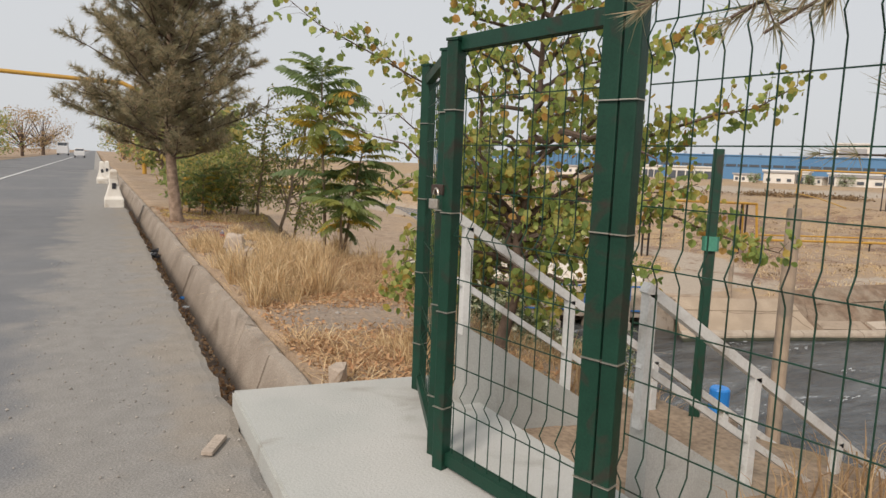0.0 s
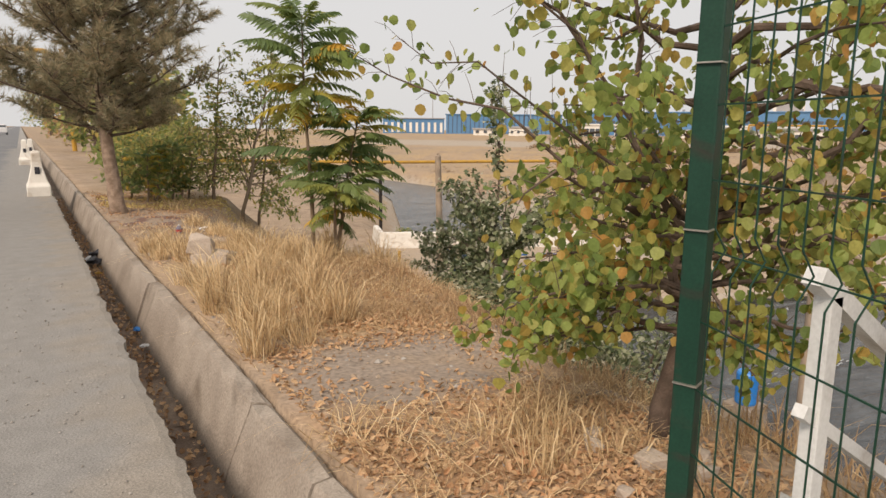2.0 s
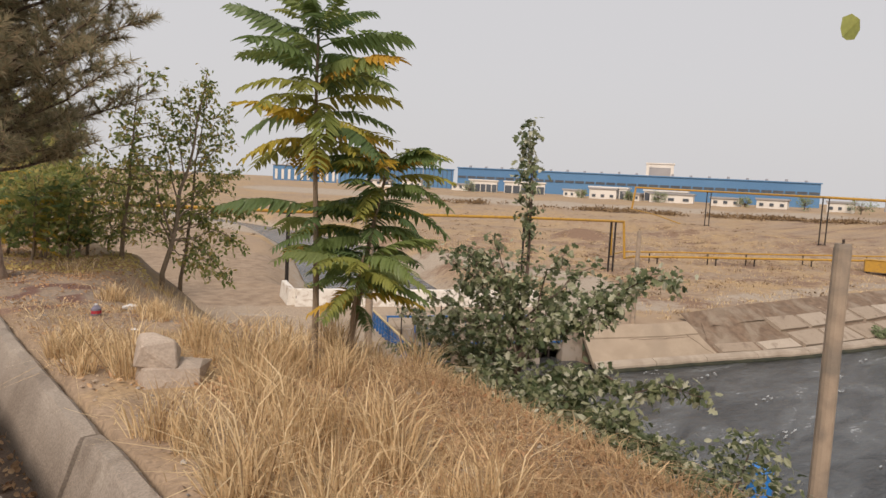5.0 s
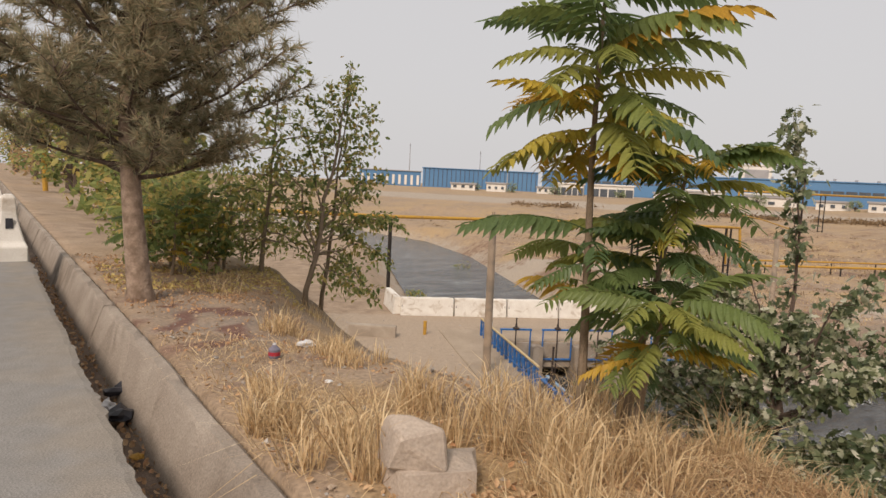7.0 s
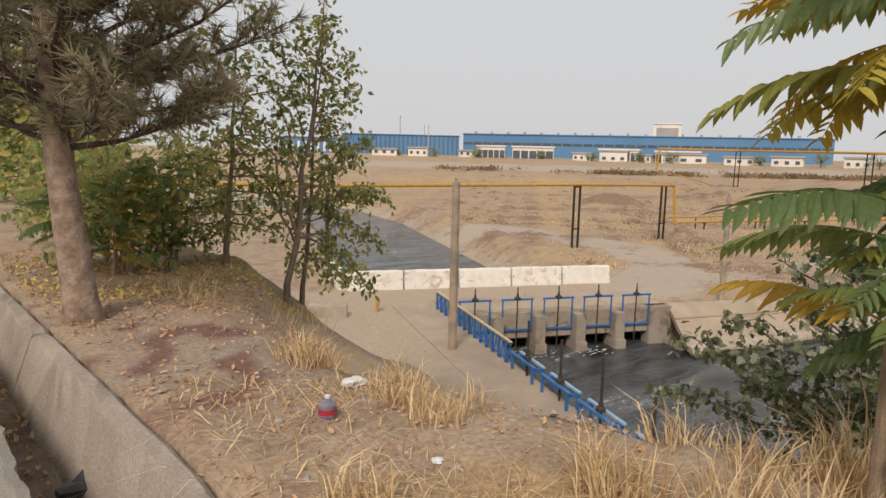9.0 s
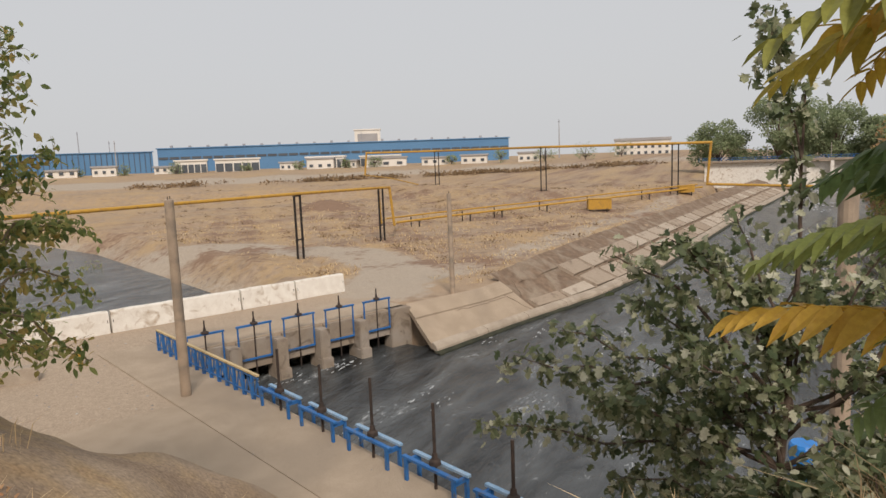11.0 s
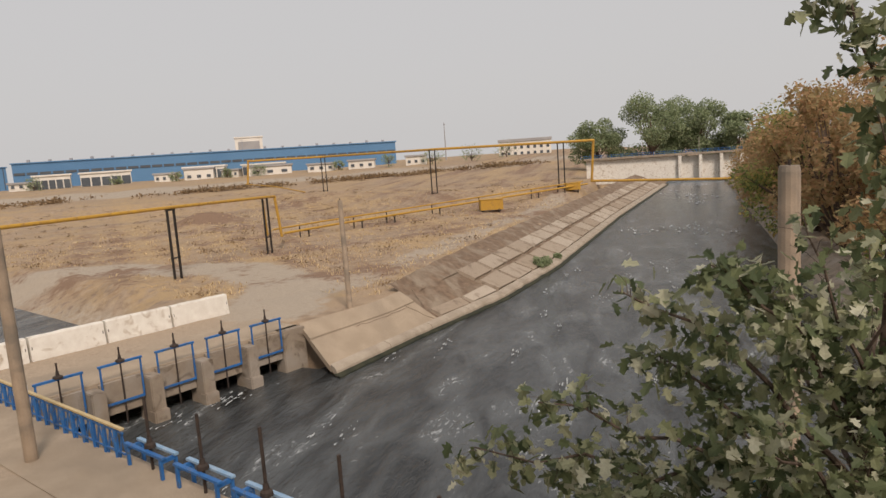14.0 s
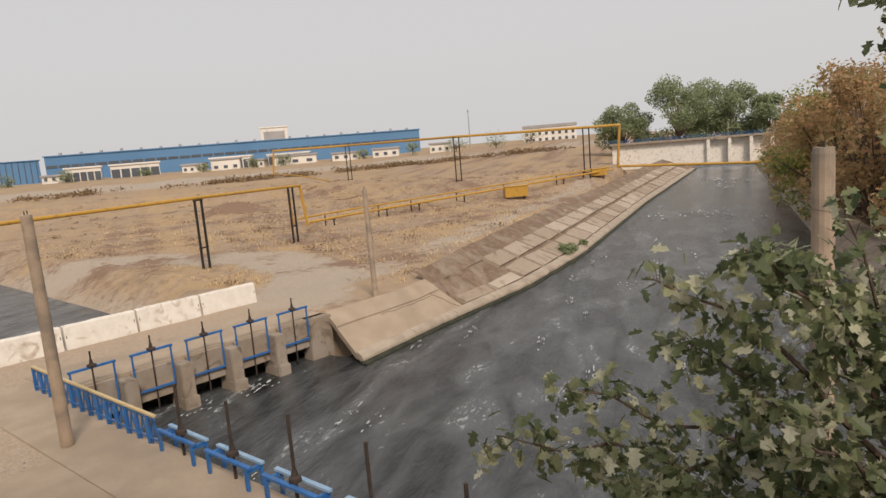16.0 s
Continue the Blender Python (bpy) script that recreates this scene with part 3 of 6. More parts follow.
def bank_point(x, s, lift=0.0):
    """A point on the lining: x along, s = 0 at the water, 1 at the top."""
    if x < 28.1:
        xt, yt = 28.1, 27.2
    else:
        xt, yt = x, float(top_y(x))
    yw = float(toe_y(x))
    z0 = WATER + 0.15
    return Vector((x + (xt - x) * s, yw + (yt - yw) * s, z0 + (PLAT + 0.05 - z0) * s + lift))


stations = [26.7, 27.4, 28.1] + [28.1 + 0.9 * k for k in range(1, 8)]
for s_lo, s_hi, rise in ((0.14, 0.66, 0.0), (0.675, 1.0, 0.045)):
    bm = new_bm()
    rows = [[bm.verts.new(bank_point(x, s, rise + 0.02 * noise.noise((x, s * 3, 0)) - (0.25 if k in (0, 5) else 0.0))) for k, s in enumerate((s_lo, s_lo, 0.7 * s_lo + 0.3 * s_hi, 0.3 * s_lo + 0.7 * s_hi, s_hi, s_hi))] for x in stations]
    for a, b in zip(rows, rows[1:]):
        for k in range(5):
            bm.faces.new((a[k], b[k], b[k + 1], a[k + 1]))
    bm.faces.new(rows[0][::-1])
    bm.faces.new(rows[-1])
    part("wing_facing", bm, M_DECK, bank, "smooth cracked concrete wing slope")
M_BANKEARTH = mat("bank_earth", (0.235, 0.165, 0.115), (0.15, 0.105, 0.075), 2.5, 0.95, 0.8, 16, c3=(0.28, 0.225, 0.17), scale3=0.8, fine=0.5)
bm = new_bm()
stations = list(np.arange(26.7, 140, 0.8))
rows = [[bm.verts.new(bank_point(x, s, -0.09 + 0.08 * noise.noise((x * 0.7, s * 3, 0)) + 0.05 * noise.noise((x * 2.3, s * 9, 4)))) for s in (-0.25, 0, 0.12, 0.25, 0.4, 0.52, 0.64, 0.78, 0.9)] for x in stations]
for a, b in zip(rows, rows[1:]):
    for k in range(8):
        bm.faces.new((a[k], b[k], b[k + 1], a[k + 1]))
part("earth_bed", bm, M_BANKEARTH, bank, "brown earth and weeds between the slabs")
# pale ledge along the foot of the lining, then the wet, shadow-dark drop to the water
x = 26.7
while x < 136:
    length = 3.4 + 1.2 * noise.noise((x, 3, 1))
    bm = new_bm()
    rows = []
    for i in range(6):
        u = x + 0.02 + (length - 0.05) * i / 5
        w = 0.016 * noise.noise((u * 1.3, 0, 7))
        rows.append([bm.verts.new(v) for v in (bank_point(u, -0.035 + w, -0.06), bank_point(u, -0.03 + w, 0.13), bank_point(u, 0.01, 0.19), bank_point(u, 0.125 + w * 0.4, 0.10), bank_point(u, 0.13, -0.2))])
    for a, b in zip(rows, rows[1:]):
        for k in range(4):
            bm.faces.new((a[k], b[k], b[k + 1], a[k + 1]))
    bm.faces.new(rows[0][::-1])
    bm.faces.new(rows[-1])
    part("toe_ledge", bm, M_CONC, bank, "pale worn concrete ledge along the water")
    x += length
bm = new_bm()
rows = []
for x in [26.6] + list(np.arange(28, 140, 1.0)):
    p = bank_point(x, -0.045)
    j = 0.07 * noise.noise((x * 0.9, 0, 0))
    rows.append([bm.verts.new(v) for v in ((p.x, p.y - 0.26, WATER - 0.3), (p.x, p.y - 0.16 + j, WATER + 0.05), (p.x, p.y + 0.10, WATER + 0.16))])
for a, b in zip(rows, rows[1:]):
    for k in range(2):
        bm.faces.new((a[k], b[k], b[k + 1], a[k + 1]))
# algae strip, its colour darkened to paint in the shadow under the ledge
part("toe_kerb", bm, mat("algae_and_shadow_edge", (0.05, 0.05, 0.03), (0.02, 0.024, 0.016), 2.0, 0.7, 0.5, 20), bank, "wet algae-stained toe of the bank, darkened for the shadow under the ledge")


def facing_slab(x, s0, s1, length, parent):
    bm = new_bm()
    j = [0.11 * noise.noise((x * 3.1 + k * 5.7, s0 * 7, k * 1.9)) for k in range(8)]
    pts = [bank_point(x + j[0], s0 + j[4] * 0.2), bank_point(x + length + j[1], s0 + j[5] * 0.2), bank_point(x + length + j[2], s1 + j[6] * 0.25), bank_point(x + j[3], s1 + j[7] * 0.25)]
    up = Vector((0, -0.42, 0.9))
    lift = 0.09 + 0.5 * abs(j[4])
    lo = [bm.verts.new(p - up * 0.15) for p in pts]
    hi = [bm.verts.new(p + up * lift + Vector((0, 0, j[k] * 0.5))) for k, p in enumerate(pts)]
    mid = (pts[0] + pts[1] + pts[2] + pts[3]) / 4
    top = [bm.verts.new(mid + (v.co - mid) * 0.965 + up * 0.012) for v in hi]
    bm.faces.new(top)
    for k in range(4):
        bm.faces.new((lo[k], lo[(k + 1) % 4], hi[(k + 1) % 4], hi[k]))
        bm.faces.new((hi[k], hi[(k + 1) % 4], top[(k + 1) % 4], top[k]))
    bmesh.ops.recalc_face_normals(bm, faces=bm.faces)
    part("facing_slab", bm, M_FACING, parent)


M_FACING = mat("facing_concrete", (0.40, 0.33, 0.265), (0.34, 0.275, 0.215), 1.6, 0.92, 0.4, 25, obj=((0.30, 0.235, 0.175), (0.38, 0.315, 0.25), (0.45, 0.385, 0.315)), fine=0.35, stain=((0.20, 0.15, 0.11), 1.1))
x = 34.6
while x < 130:
    length = 2.5 + x * 0.006
    gap = 0.26 + x * 0.003
    if not 62 < x < 63:
        facing_slab(x + 0.1, 0.155, 0.50 if x > 38 else 0.36, length, bank)
    if x > 40.5:
        facing_slab(x, 0.585, 0.89, length, bank)
    x += length + gap

bm = new_bm()
rows = [[bm.verts.new(bank_point(x, s, -0.16 + 0.18 * float(smoothstep(34, 40, x)) + 0.10 * noise.noise((x * 0.7, s * 3, 5)) + 0.05 * noise.noise((x * 2.1, s * 9, 2)))) for s in (0.88, 0.94, 1.0, 1.1, 1.3)] for x in stations if x > 34]
for a, b in zip(rows, rows[1:]):
    for k in range(4):
        bm.faces.new((a[k], b[k], b[k + 1], a[k + 1]))
part("bank_crest", bm, M_BANKEARTH, bank, "grey-brown earth crest above the slabs")

# far bank revetment of the main canal
bm = new_bm()
rows = []
for x in np.arange(26, 200, 3.0):
    y = float(right_y(x))
    rows.append([bm.verts.new(v) for v in ((x, y + 0.5, WATER - 0.4), (x, y + 0.1, WATER + 0.5 + 0.1 * noise.noise((x, 3, 0))), (x, y - 1.2, WATER + 1.3), (x, y - 2.0, WATER + 1.35))])
for a, b in zip(rows, rows[1:]):
    for k in range(3):
        bm.faces.new((a[k], a[k + 1], b[k + 1], b[k]))
bmesh.ops.recalc_face_normals(bm, faces=bm.faces)
tagged(part("canal_bank", bm, M_WETCONC), "sloping stained concrete edge of the far canal bank", "canal bank", kind="structure")


# ---- sluice row and its gates ----
def heading(v):
    return math.degrees(math.atan2(v[1], v[0]))


H1, H2 = heading(E1), heading(E2)
for k in range(6):
    a = 0.05 + 1.9 * k
    wide = 0.23
    block("pier", a - wide if k else a - 0.05, a + wide if k < 5 else a + 0.9, -0.55, 0.38 if k < 5 else 0.05, -8.0, PLAT - 0.10 + 0.12 * (k == 5), M_WETCONC, deck, 0.03)
    if 0 < k < 5:
        block("pier_foot", a - wide - 0.04, a + wide + 0.04, 0.1, 0.50, -8.0, WATER + 0.42, M_WETCONC, deck, 0.04)


def sluice_gate(a):
    g = thing("sluice_gate", site(a, -0.1, PLAT - 1.6), "blue-framed sluice gate with a rusty screw spindle between concrete piers", "sluice gate", "sluice gates in the row")
    r = Matrix.Rotation(radians(H1), 4, "Z")
    bm = new_bm()
    box(bm, site(a, -0.16, PLAT - 0.56), (1.40, 0.16, 1.1), m=r, bevel=0.015)
    part("gate_panel", bm, M_WETCONC, g, "stained grey gate panel")
    for s in (-0.66, 0.66):
        bm = new_bm()
        box(bm, site(a + s, 0.0, PLAT - 0.07), (0.055, 0.055, 1.28), m=r, bevel=0.008)
        part("upright", bm, M_BLUE, g)
    bm = new_bm()
    box(bm, site(a, 0.0, PLAT + 0.60), (1.44, 0.10, 0.075), m=r, bevel=0.008)
    part("top_bar", bm, M_BLUE, g)
    bm = new_bm()
    box(bm, site(a, 0.02, PLAT - 0.72), (1.34, 0.06, 0.08), m=r, bevel=0.008)
    part("lower_bar", bm, M_BLUE, g)
    bm = new_bm()
    tube(bm, [site(a, 0.0, PLAT - 1.5), site(a, 0.0, PLAT + 1.12)], 0.028, 8)
    spindle = part("spindle", bm, M_RUST, g, "dark rusty screw rod")
    bm = new_bm()
    tube(bm, [site(a, 0, PLAT + 0.63), site(a, 0, PLAT + 0.69), site(a, 0, PLAT + 0.72), site(a, 0, PLAT + 0.86)], [0.15, 0.14, 0.06, 0.04], 12)
    part("hub", bm, M_RUST, spindle, "conical rusted hub")


for k in range(5):
    sluice_gate(0.05 + 1.9 * k + 0.95)

for k, (x0, s0, x1, s1) in enumerate(((33.2, 0.98, 34.2, 0.12), (30.0, 0.62, 33.6, 0.62), (35.4, 0.95, 34.6, 0.5))):
    bm = new_bm()
    pts = [bank_point(x0 + (x1 - x0) * t + 0.12 * noise.noise((t * 6, k, 0)), s0 + (s1 - s0) * t + 0.03 * noise.noise((t * 7, k, 4)), 0.012) for t in np.linspace(0, 1, 14)]
    tube(bm, pts, [0.012 + 0.012 * abs(noise.noise((i * 0.9, k, 1))) for i in range(14)], 4)
    part("crack", bm, M_MUD, bank, "dark open crack in the concrete")

# railing along the platform edge
rail = thing("railing", site(-0.25, 2.7, PLAT + 0.03), "blue metal railing with slanted flat bars and a cream top rail", "railing")
bm = new_bm()
beam(bm, site(-0.25, -1.25, PLAT + 0.80), site(-0.25, 6.6, PLAT + 0.80), 0.09, 0.05)
part("top_rail", bm, M_CREAM, rail, "worn cream top rail")
bm = new_bm()
beam(bm, site(-0.25, -1.25, PLAT + 0.70), site(-0.25, 6.6, PLAT + 0.70), 0.04, 0.04)
part("upper_rail", bm, M_BLUE, rail)
bm = new_bm()
beam(bm, site(-0.25, -1.25, PLAT + 0.18), site(-0.25, 6.6, PLAT + 0.18), 0.04, 0.04)
part("lower_rail", bm, M_BLUE, rail)
b = -1.2
k = 0
while b < 6.65:
    bm = new_bm()
    if k % 3 == 0:
        beam(bm, site(-0.25, b, PLAT - 0.02), site(-0.25, b, PLAT + 0.78), 0.07, 0.07)
        part("post", bm, M_BLUE, rail)
    else:
        s = 0.20 if k % 3 == 1 else -0.20
        beam(bm, site(-0.235, b - s * 0.6, PLAT + 0.0), site(-0.235, b + s * 0.6, PLAT + 0.70), 0.015, 0.075)
        part("slat", bm, M_BLUE, rail)
    k += 1
    b += 0.19


def lift_stand(b, rod):
    g = thing("lift_stand", site(-0.3, b, PLAT), "low blue steel stand carrying a rusty gate-lifting rod", "gate stand", "gate stands along the platform edge")
    r = Matrix.Rotation(radians(H2), 4, "Z")
    for s in (-0.72, 0.72):
        for off in (-0.17, 0.17):
            bm = new_bm()
            box(bm, site(-0.15 + off, b + s, PLAT + 0.24), (0.09, 0.06, 0.56), m=r, bevel=0.008)
            part("leg", bm, M_BLUE, g)
        bm = new_bm()
        box(bm, site(-0.15, b + s, PLAT + 0.44), (0.07, 0.40, 0.09), m=r)
        part("cross_bar", bm, M_BLUE, g)
    for off in (-0.15, 0.15):
        bm = new_bm()
        box(bm, site(-0.15 + off, b, PLAT + 0.53), (1.66, 0.10, 0.06), m=r, bevel=0.008)
        part("top_bar", bm, M_PALEBLUE if off > 0 else M_BLUE, g, "worn pale blue top bar")
    bm = new_bm()
    tube(bm, [site(-0.15, b, PLAT - 1.4), site(-0.15, b, PLAT + rod)], 0.036, 8)
    sp = part("spindle", bm, M_RUST, g, "dark rusty lifting rod")
    bm = new_bm()
    tube(bm, [site(-0.15, b, PLAT + 0.56), site(-0.15, b, PLAT + 0.64), site(-0.15, b, PLAT + 0.68), site(-0.15, b, PLAT + 0.80)], [0.13, 0.12, 0.07, 0.05], 12)
    part("hub", bm, M_RUST, sp)


for k in range(5):
    lift_stand(7.62 + 2.1 * k, (1.75, 1.75, 1.9, 1.85, 1.7)[k])


# ---- whitewashed barrier blocks ----
def barrier_block(p, q, h=0.92, label="whitewashed concrete road barrier block with chipped edges"):
    p, q = Vector(p), Vector(q)
    d = (q - p).normalized()
    s = Vector((-d.y, d.x, 0))
    g = thing("barrier_block", (p + q) / 2, label, "concrete barrier", "white barrier blocks across the culvert")
    bm = new_bm()
    n = 9
    rows = []
    for i in range(n + 1):
        o = p + d * 0.045 + (q - p - d * 0.09) * i / n
        chip = 0.03 * noise.noise((o.x * 2, o.y * 2, 1)) + (-0.04 * abs(noise.noise((o.x, o.y, 5))) if i in (0, n) else 0)
        prof = ((-0.25, -0.06), (-0.24, 0.12), (-0.21, 0.34), (-0.155, h - 0.05), (-0.12, h + chip), (0.12, h + chip), (0.155, h - 0.05), (0.21, 0.34), (0.24, 0.12), (0.25, -0.06))
        rows.append([bm.verts.new(o + s * u + Vector((0, 0, v))) for u, v in prof])
    for a, b in zip(rows, rows[1:]):
        for k in range(9):
            bm.faces.new((a[k], a[k + 1], b[k + 1], b[k]))
    bm.faces.new(rows[0])
    bm.faces.new(rows[-1][::-1])
    bmesh.ops.recalc_face_normals(bm, faces=bm.faces)
    part("body", bm, M_WHITE, g)
    for i in (0.04, 0.96):
        o = p + (q - p) * i
        bm = new_bm()
        tube(bm, [o - s * 0.13 + Vector((0, 0, 0.38)), o - s * 0.20 + Vector((0, 0, 0.45)), o - s * 0.20 + Vector((0, 0, 0.53)), o - s * 0.11 + Vector((0, 0, 0.60))], 0.014, 6)
        part("lifting_loop", bm, M_RUST, g, "rusty steel lifting loop")


bx, by = 30.55, 32.1
for k in range(5):
    p, q = (bx - 2.52 * k, by + 1.245 * k, PLAT), (bx - 2.52 * (k + 1), by + 1.245 * (k + 1), PLAT)
    barrier_block(q, p)
barrier_block((17.9, 38.45, PLAT), (18.9, 41.2, PLAT), label="whitewashed concrete barrier block set askew at the end of the row")


# ---- poles ----
def pole(base, top, r0, r1, label, wrap=None):
    g = thing("pole", base, label, "concrete pole")
    base, top = Vector(base), Vector(top)
    bm = new_bm()
    tube(bm, [base - Vector((0, 0, 0.3)), base + (top - base) * 0.5, top - (top - base) * 0.01, top], [r0, (r0 + r1) / 2, r1, r1 * 0.9], 14)
    part("shaft", bm, M_POLE, g, smooth=False)
    if wrap:
        bm = new_bm()
        p = base + (top - base) * wrap
        tube(bm, [p, p + (top - base) * 0.03], r0 * 0.97, 14, caps=False)
        part("paper_notice", bm, M_PLASTIC_WHITE, g, "small white notice stuck round the pole")
    bm = new_bm()
    for s in (-1, 1):
        tube(bm, [top + Vector((s * 0.04, 0, -0.05)), top + Vector((s * 0.04, 0, 0.09))], 0.012, 5)
    part("stub_bars", bm, M_RUST, g)
    return g


pole((15.6, 28.1, PLAT), (15.0, 27.45, 0.52), 0.155, 0.125, "weathered tan concrete pole standing on the dusty platform", 0.30)
pole((31.3, 26.2, PLAT), (31.45, 26.3, -0.35), 0.13, 0.11, "thin weathered concrete pole beside the lined canal bank")
pole((15.12, 11.52, float(ground(15.12, 11.52))), (15.05, 11.55, 0.79), 0.185, 0.165, "weathered round concrete pole rising from the bushes by the water")


# ---- gas pipes ----
def pipe_line(name, pts, r, label, group=""):
    g = thing(name, pts[0], label, "gas pipe", group)
    for k, (a, b) in enumerate(zip(pts, pts[1:])):
        bm = new_bm()
        tube(bm, [a, b], r, 10)
        part("pipe_length", bm, M_YELLOW, g)
    for p in pts[1:-1]:
        bm = new_bm()
        bmesh.ops.create_uvsphere(bm, u_segments=10, v_segments=8, radius=r * 1.06, matrix=Matrix.Translation(p))
        part("elbow", bm, M_YELLOW, g, smooth=True)
    return g


def pipe_frame(x, y, top, gap=0.55, turn=0.0, arch=False, label="black steel twin-post pipe support with a cross-bar"):
    z0 = float(ground(x, y))
    g = thing("pipe_support", (x, y, z0), label, "pipe support", "pipe supports")
    d = Vector((math.cos(radians(turn)), math.sin(radians(turn)), 0)) * gap / 2
    c = Vector((x, y, 0))
    for s in (-1, 1):
        bm = new_bm()
        tube(bm, [c + d * s + Vector((0, 0, z0 - 0.2)), c + d * s + Vector((0, 0, top - 0.02))], 0.085, 8)
        part("post", bm, M_BLACK, g)
    for z in ((z0 + 1.35, top - 0.06) if not arch else (z0 + 0.1, top - 0.02)):
        bm = new_bm()
        beam(bm, c - d * 1.35 + Vector((0, 0, z)), c + d * 1.35 + Vector((0, 0, z)), 0.09, 0.09)
        part("cross_bar", bm, M_BLACK, g)
    return g


pipe_line("gas_pipe", [(5.5, 50.0, -0.45), (21.6, 45.9, -0.72), (39.7, 41.35, -0.72), (50.2, 40.6, -0.9), (51.6, 40.5, -0.95), (51.8, 40.3, -4.15), (57.2, 43.0, -4.55), (63.6, 41.3, -4.62), (74.4, 35.2, -4.5), (84.4, 27.2, -4.15), (93.4, 17.6, -3.55)], 0.11, "long yellow-painted overhead gas pipe dropping to ground level", "gas pipes")
pipe_line("gas_pipe", [(50.4, 40.9, -1.0), (50.6, 40.9, -3.9), (57.0, 43.9, -4.15), (63.6, 42.2, -4.22), (74.4, 36.1, -4.1), (84.6, 28.0, -3.75), (93.6, 18.2, -3.2)], 0.08, "thinner yellow gas pipe running beside the larger one", "gas pipes")
for x, y in ((39.7, 41.35), (50.2, 40.6)):
    pipe_frame(x, y, -0.82, 0.6, -5)
g = thing("pipe_support", (21.6, 45.9, PLAT), "single black steel pipe support post", "pipe support", "pipe supports")
bm = new_bm()
tube(bm, [(21.6, 45.9, PLAT - 0.2), (21.6, 45.9, -0.80)], 0.12, 10)
part("post", bm, M_BLACK, g)
bm = new_bm()
beam(bm, (21.2, 46.0, -0.84), (22.0, 45.8, -0.84), 0.12, 0.08)
part("cross_bar", bm, M_BLACK, g)
for x, y, z in ((60.4, 42.1, -4.6), (67, 39.3, -4.58), (71, 37.1, -4.54), (76.5, 33.5, -4.4), (82, 29.1, -4.2), (88, 23.5, -3.85), (91, 20.4, -3.7)):
    z0 = float(ground(x, y))
    g = thing("pipe_stand", (x, y, z0), "short black post holding the ground-level gas pipes", "pipe support", "short pipe stands")
    bm = new_bm()
    tube(bm, [(x, y, z0 - 0.2), (x, y, z - 0.08)], 0.07, 6)
    part("post", bm, M_BLACK, g)
    bm = new_bm()
    beam(bm, (x, y - 0.2, z - 0.13), (x, y + 1.1, z - 0.13), 0.07, 0.06)
    part("saddle", bm, M_BLACK, g)
    bm = new_bm()
    tube(bm, [(x, y + 0.9, z0 - 0.2), (x, y + 0.9, z + 0.30)], 0.06, 6)
    part("post", bm, M_BLACK, g)
for x, y, top in ((93.2, 20.9, 2.0), (94.2, 38.7, 2.25), (110.0, 62.4, 2.5)):
    pipe_frame(x, y, top, 0.8, 80, True, "tall black steel twin-post pipe support on a concrete pad")
pipe_line("gas_pipe", [(108.5, 76.3, -1.3), (108.7, 75.9, 2.75), (110, 62.3, 2.62), (94.2, 38.6, 2.36), (93.2, 20.8, 2.12), (95.3, 16.7, 2.1), (95.4, 17.1, -3.3), (94.6, 1.0, -3.9), (94.4, -6, -3.9)], 0.17, "big yellow-painted gas pipe raised on tall supports and crossing the canal", "gas pipes")
pipe_line("gas_pipe", [(108.4, 76.6, -1.2), (99, 66, -1.6), (93, 58, -2.5)], 0.09, "thin yellow gas pipe lying along the earth ridge", "gas pipes")


def meter_box(x, y, s):
    z0 = float(ground(x, y))
    g = thing("gas_cabinet", (x, y, z0), "yellow steel gas cabinet on short legs beside the pipes", "gas cabinet")
    bm = new_bm()
    box(bm, (x, y, z0 + 0.25 + 0.55 * s), (1.2 * s, 2.4 * s, 1.1 * s), 20, bevel=0.03)
    part("body", bm, M_YELLOW, g)
    bm = new_bm()
    box(bm, (x, y, z0 + 0.25 + 1.13 * s), (1.35 * s, 2.55 * s, 0.06), 20, bevel=0.01)
    part("lid", bm, M_YELLOW, g)
    for i in (-1, 1):
        for j in (-1, 1):
            bm = new_bm()
            box(bm, (x + i * 0.45 * s, y + j * 0.9 * s, z0 + 0.1), (0.09, 0.09, 0.5))
            part("leg", bm, M_BLACK, g)


meter_box(80.0, 28.2, 1.1)
meter_box(92.2, 19.5, 0.8)
pipe_line("gas_pipe", [(-24, 62, 7.6), (2.2, 58, 6.6), (3.4, 57.8, 6.0), (3.6, 57.8, -0.5)], 0.16, "orange-yellow gas pipe arching high over the road", "gas pipes")


# ---- bridge over the canal, far off ----
bridge = thing("bridge", (142, -2, -6.5), "whitewashed concrete road bridge and regulator across the canal", "bridge")
bm = new_bm()
box(bm, (143.1, 10.5, -3.9), (1.2, 18, 5.2), bevel=0.05)
part("abutment", bm, M_WHITE, bridge)
bm = new_bm()
box(bm, (143.4, -4.5, -4.2), (0.5, 13, 4.8))
part("gate_wall", bm, M_WHITE, bridge)
for y in (1.6, -2.2, -6.0, -9.6):
    bm = new_bm()
    box(bm, (142.5, y, -4.0), (1.6, 0.6, 5.0), bevel=0.05)
    part("pier", bm, M_WHITE, bridge)
bm = new_bm()
box(bm, (143.2, 3, -1.42), (3.2, 34, 0.35), bevel=0.03)
part("deck", bm, M_WETCONC, bridge)
for z in (-1.0, -0.65):
    bm = new_bm()
    box(bm, (141.8, 3, z), (0.07, 34, 0.07))
    part("rail", bm, M_BLUE, bridge)
for k in range(18):
    bm = new_bm()
    box(bm, (141.8, -13.5 + 2 * k, -0.95), (0.08, 0.08, 0.7))
    part("rail_post", bm, M_BLUE, bridge)
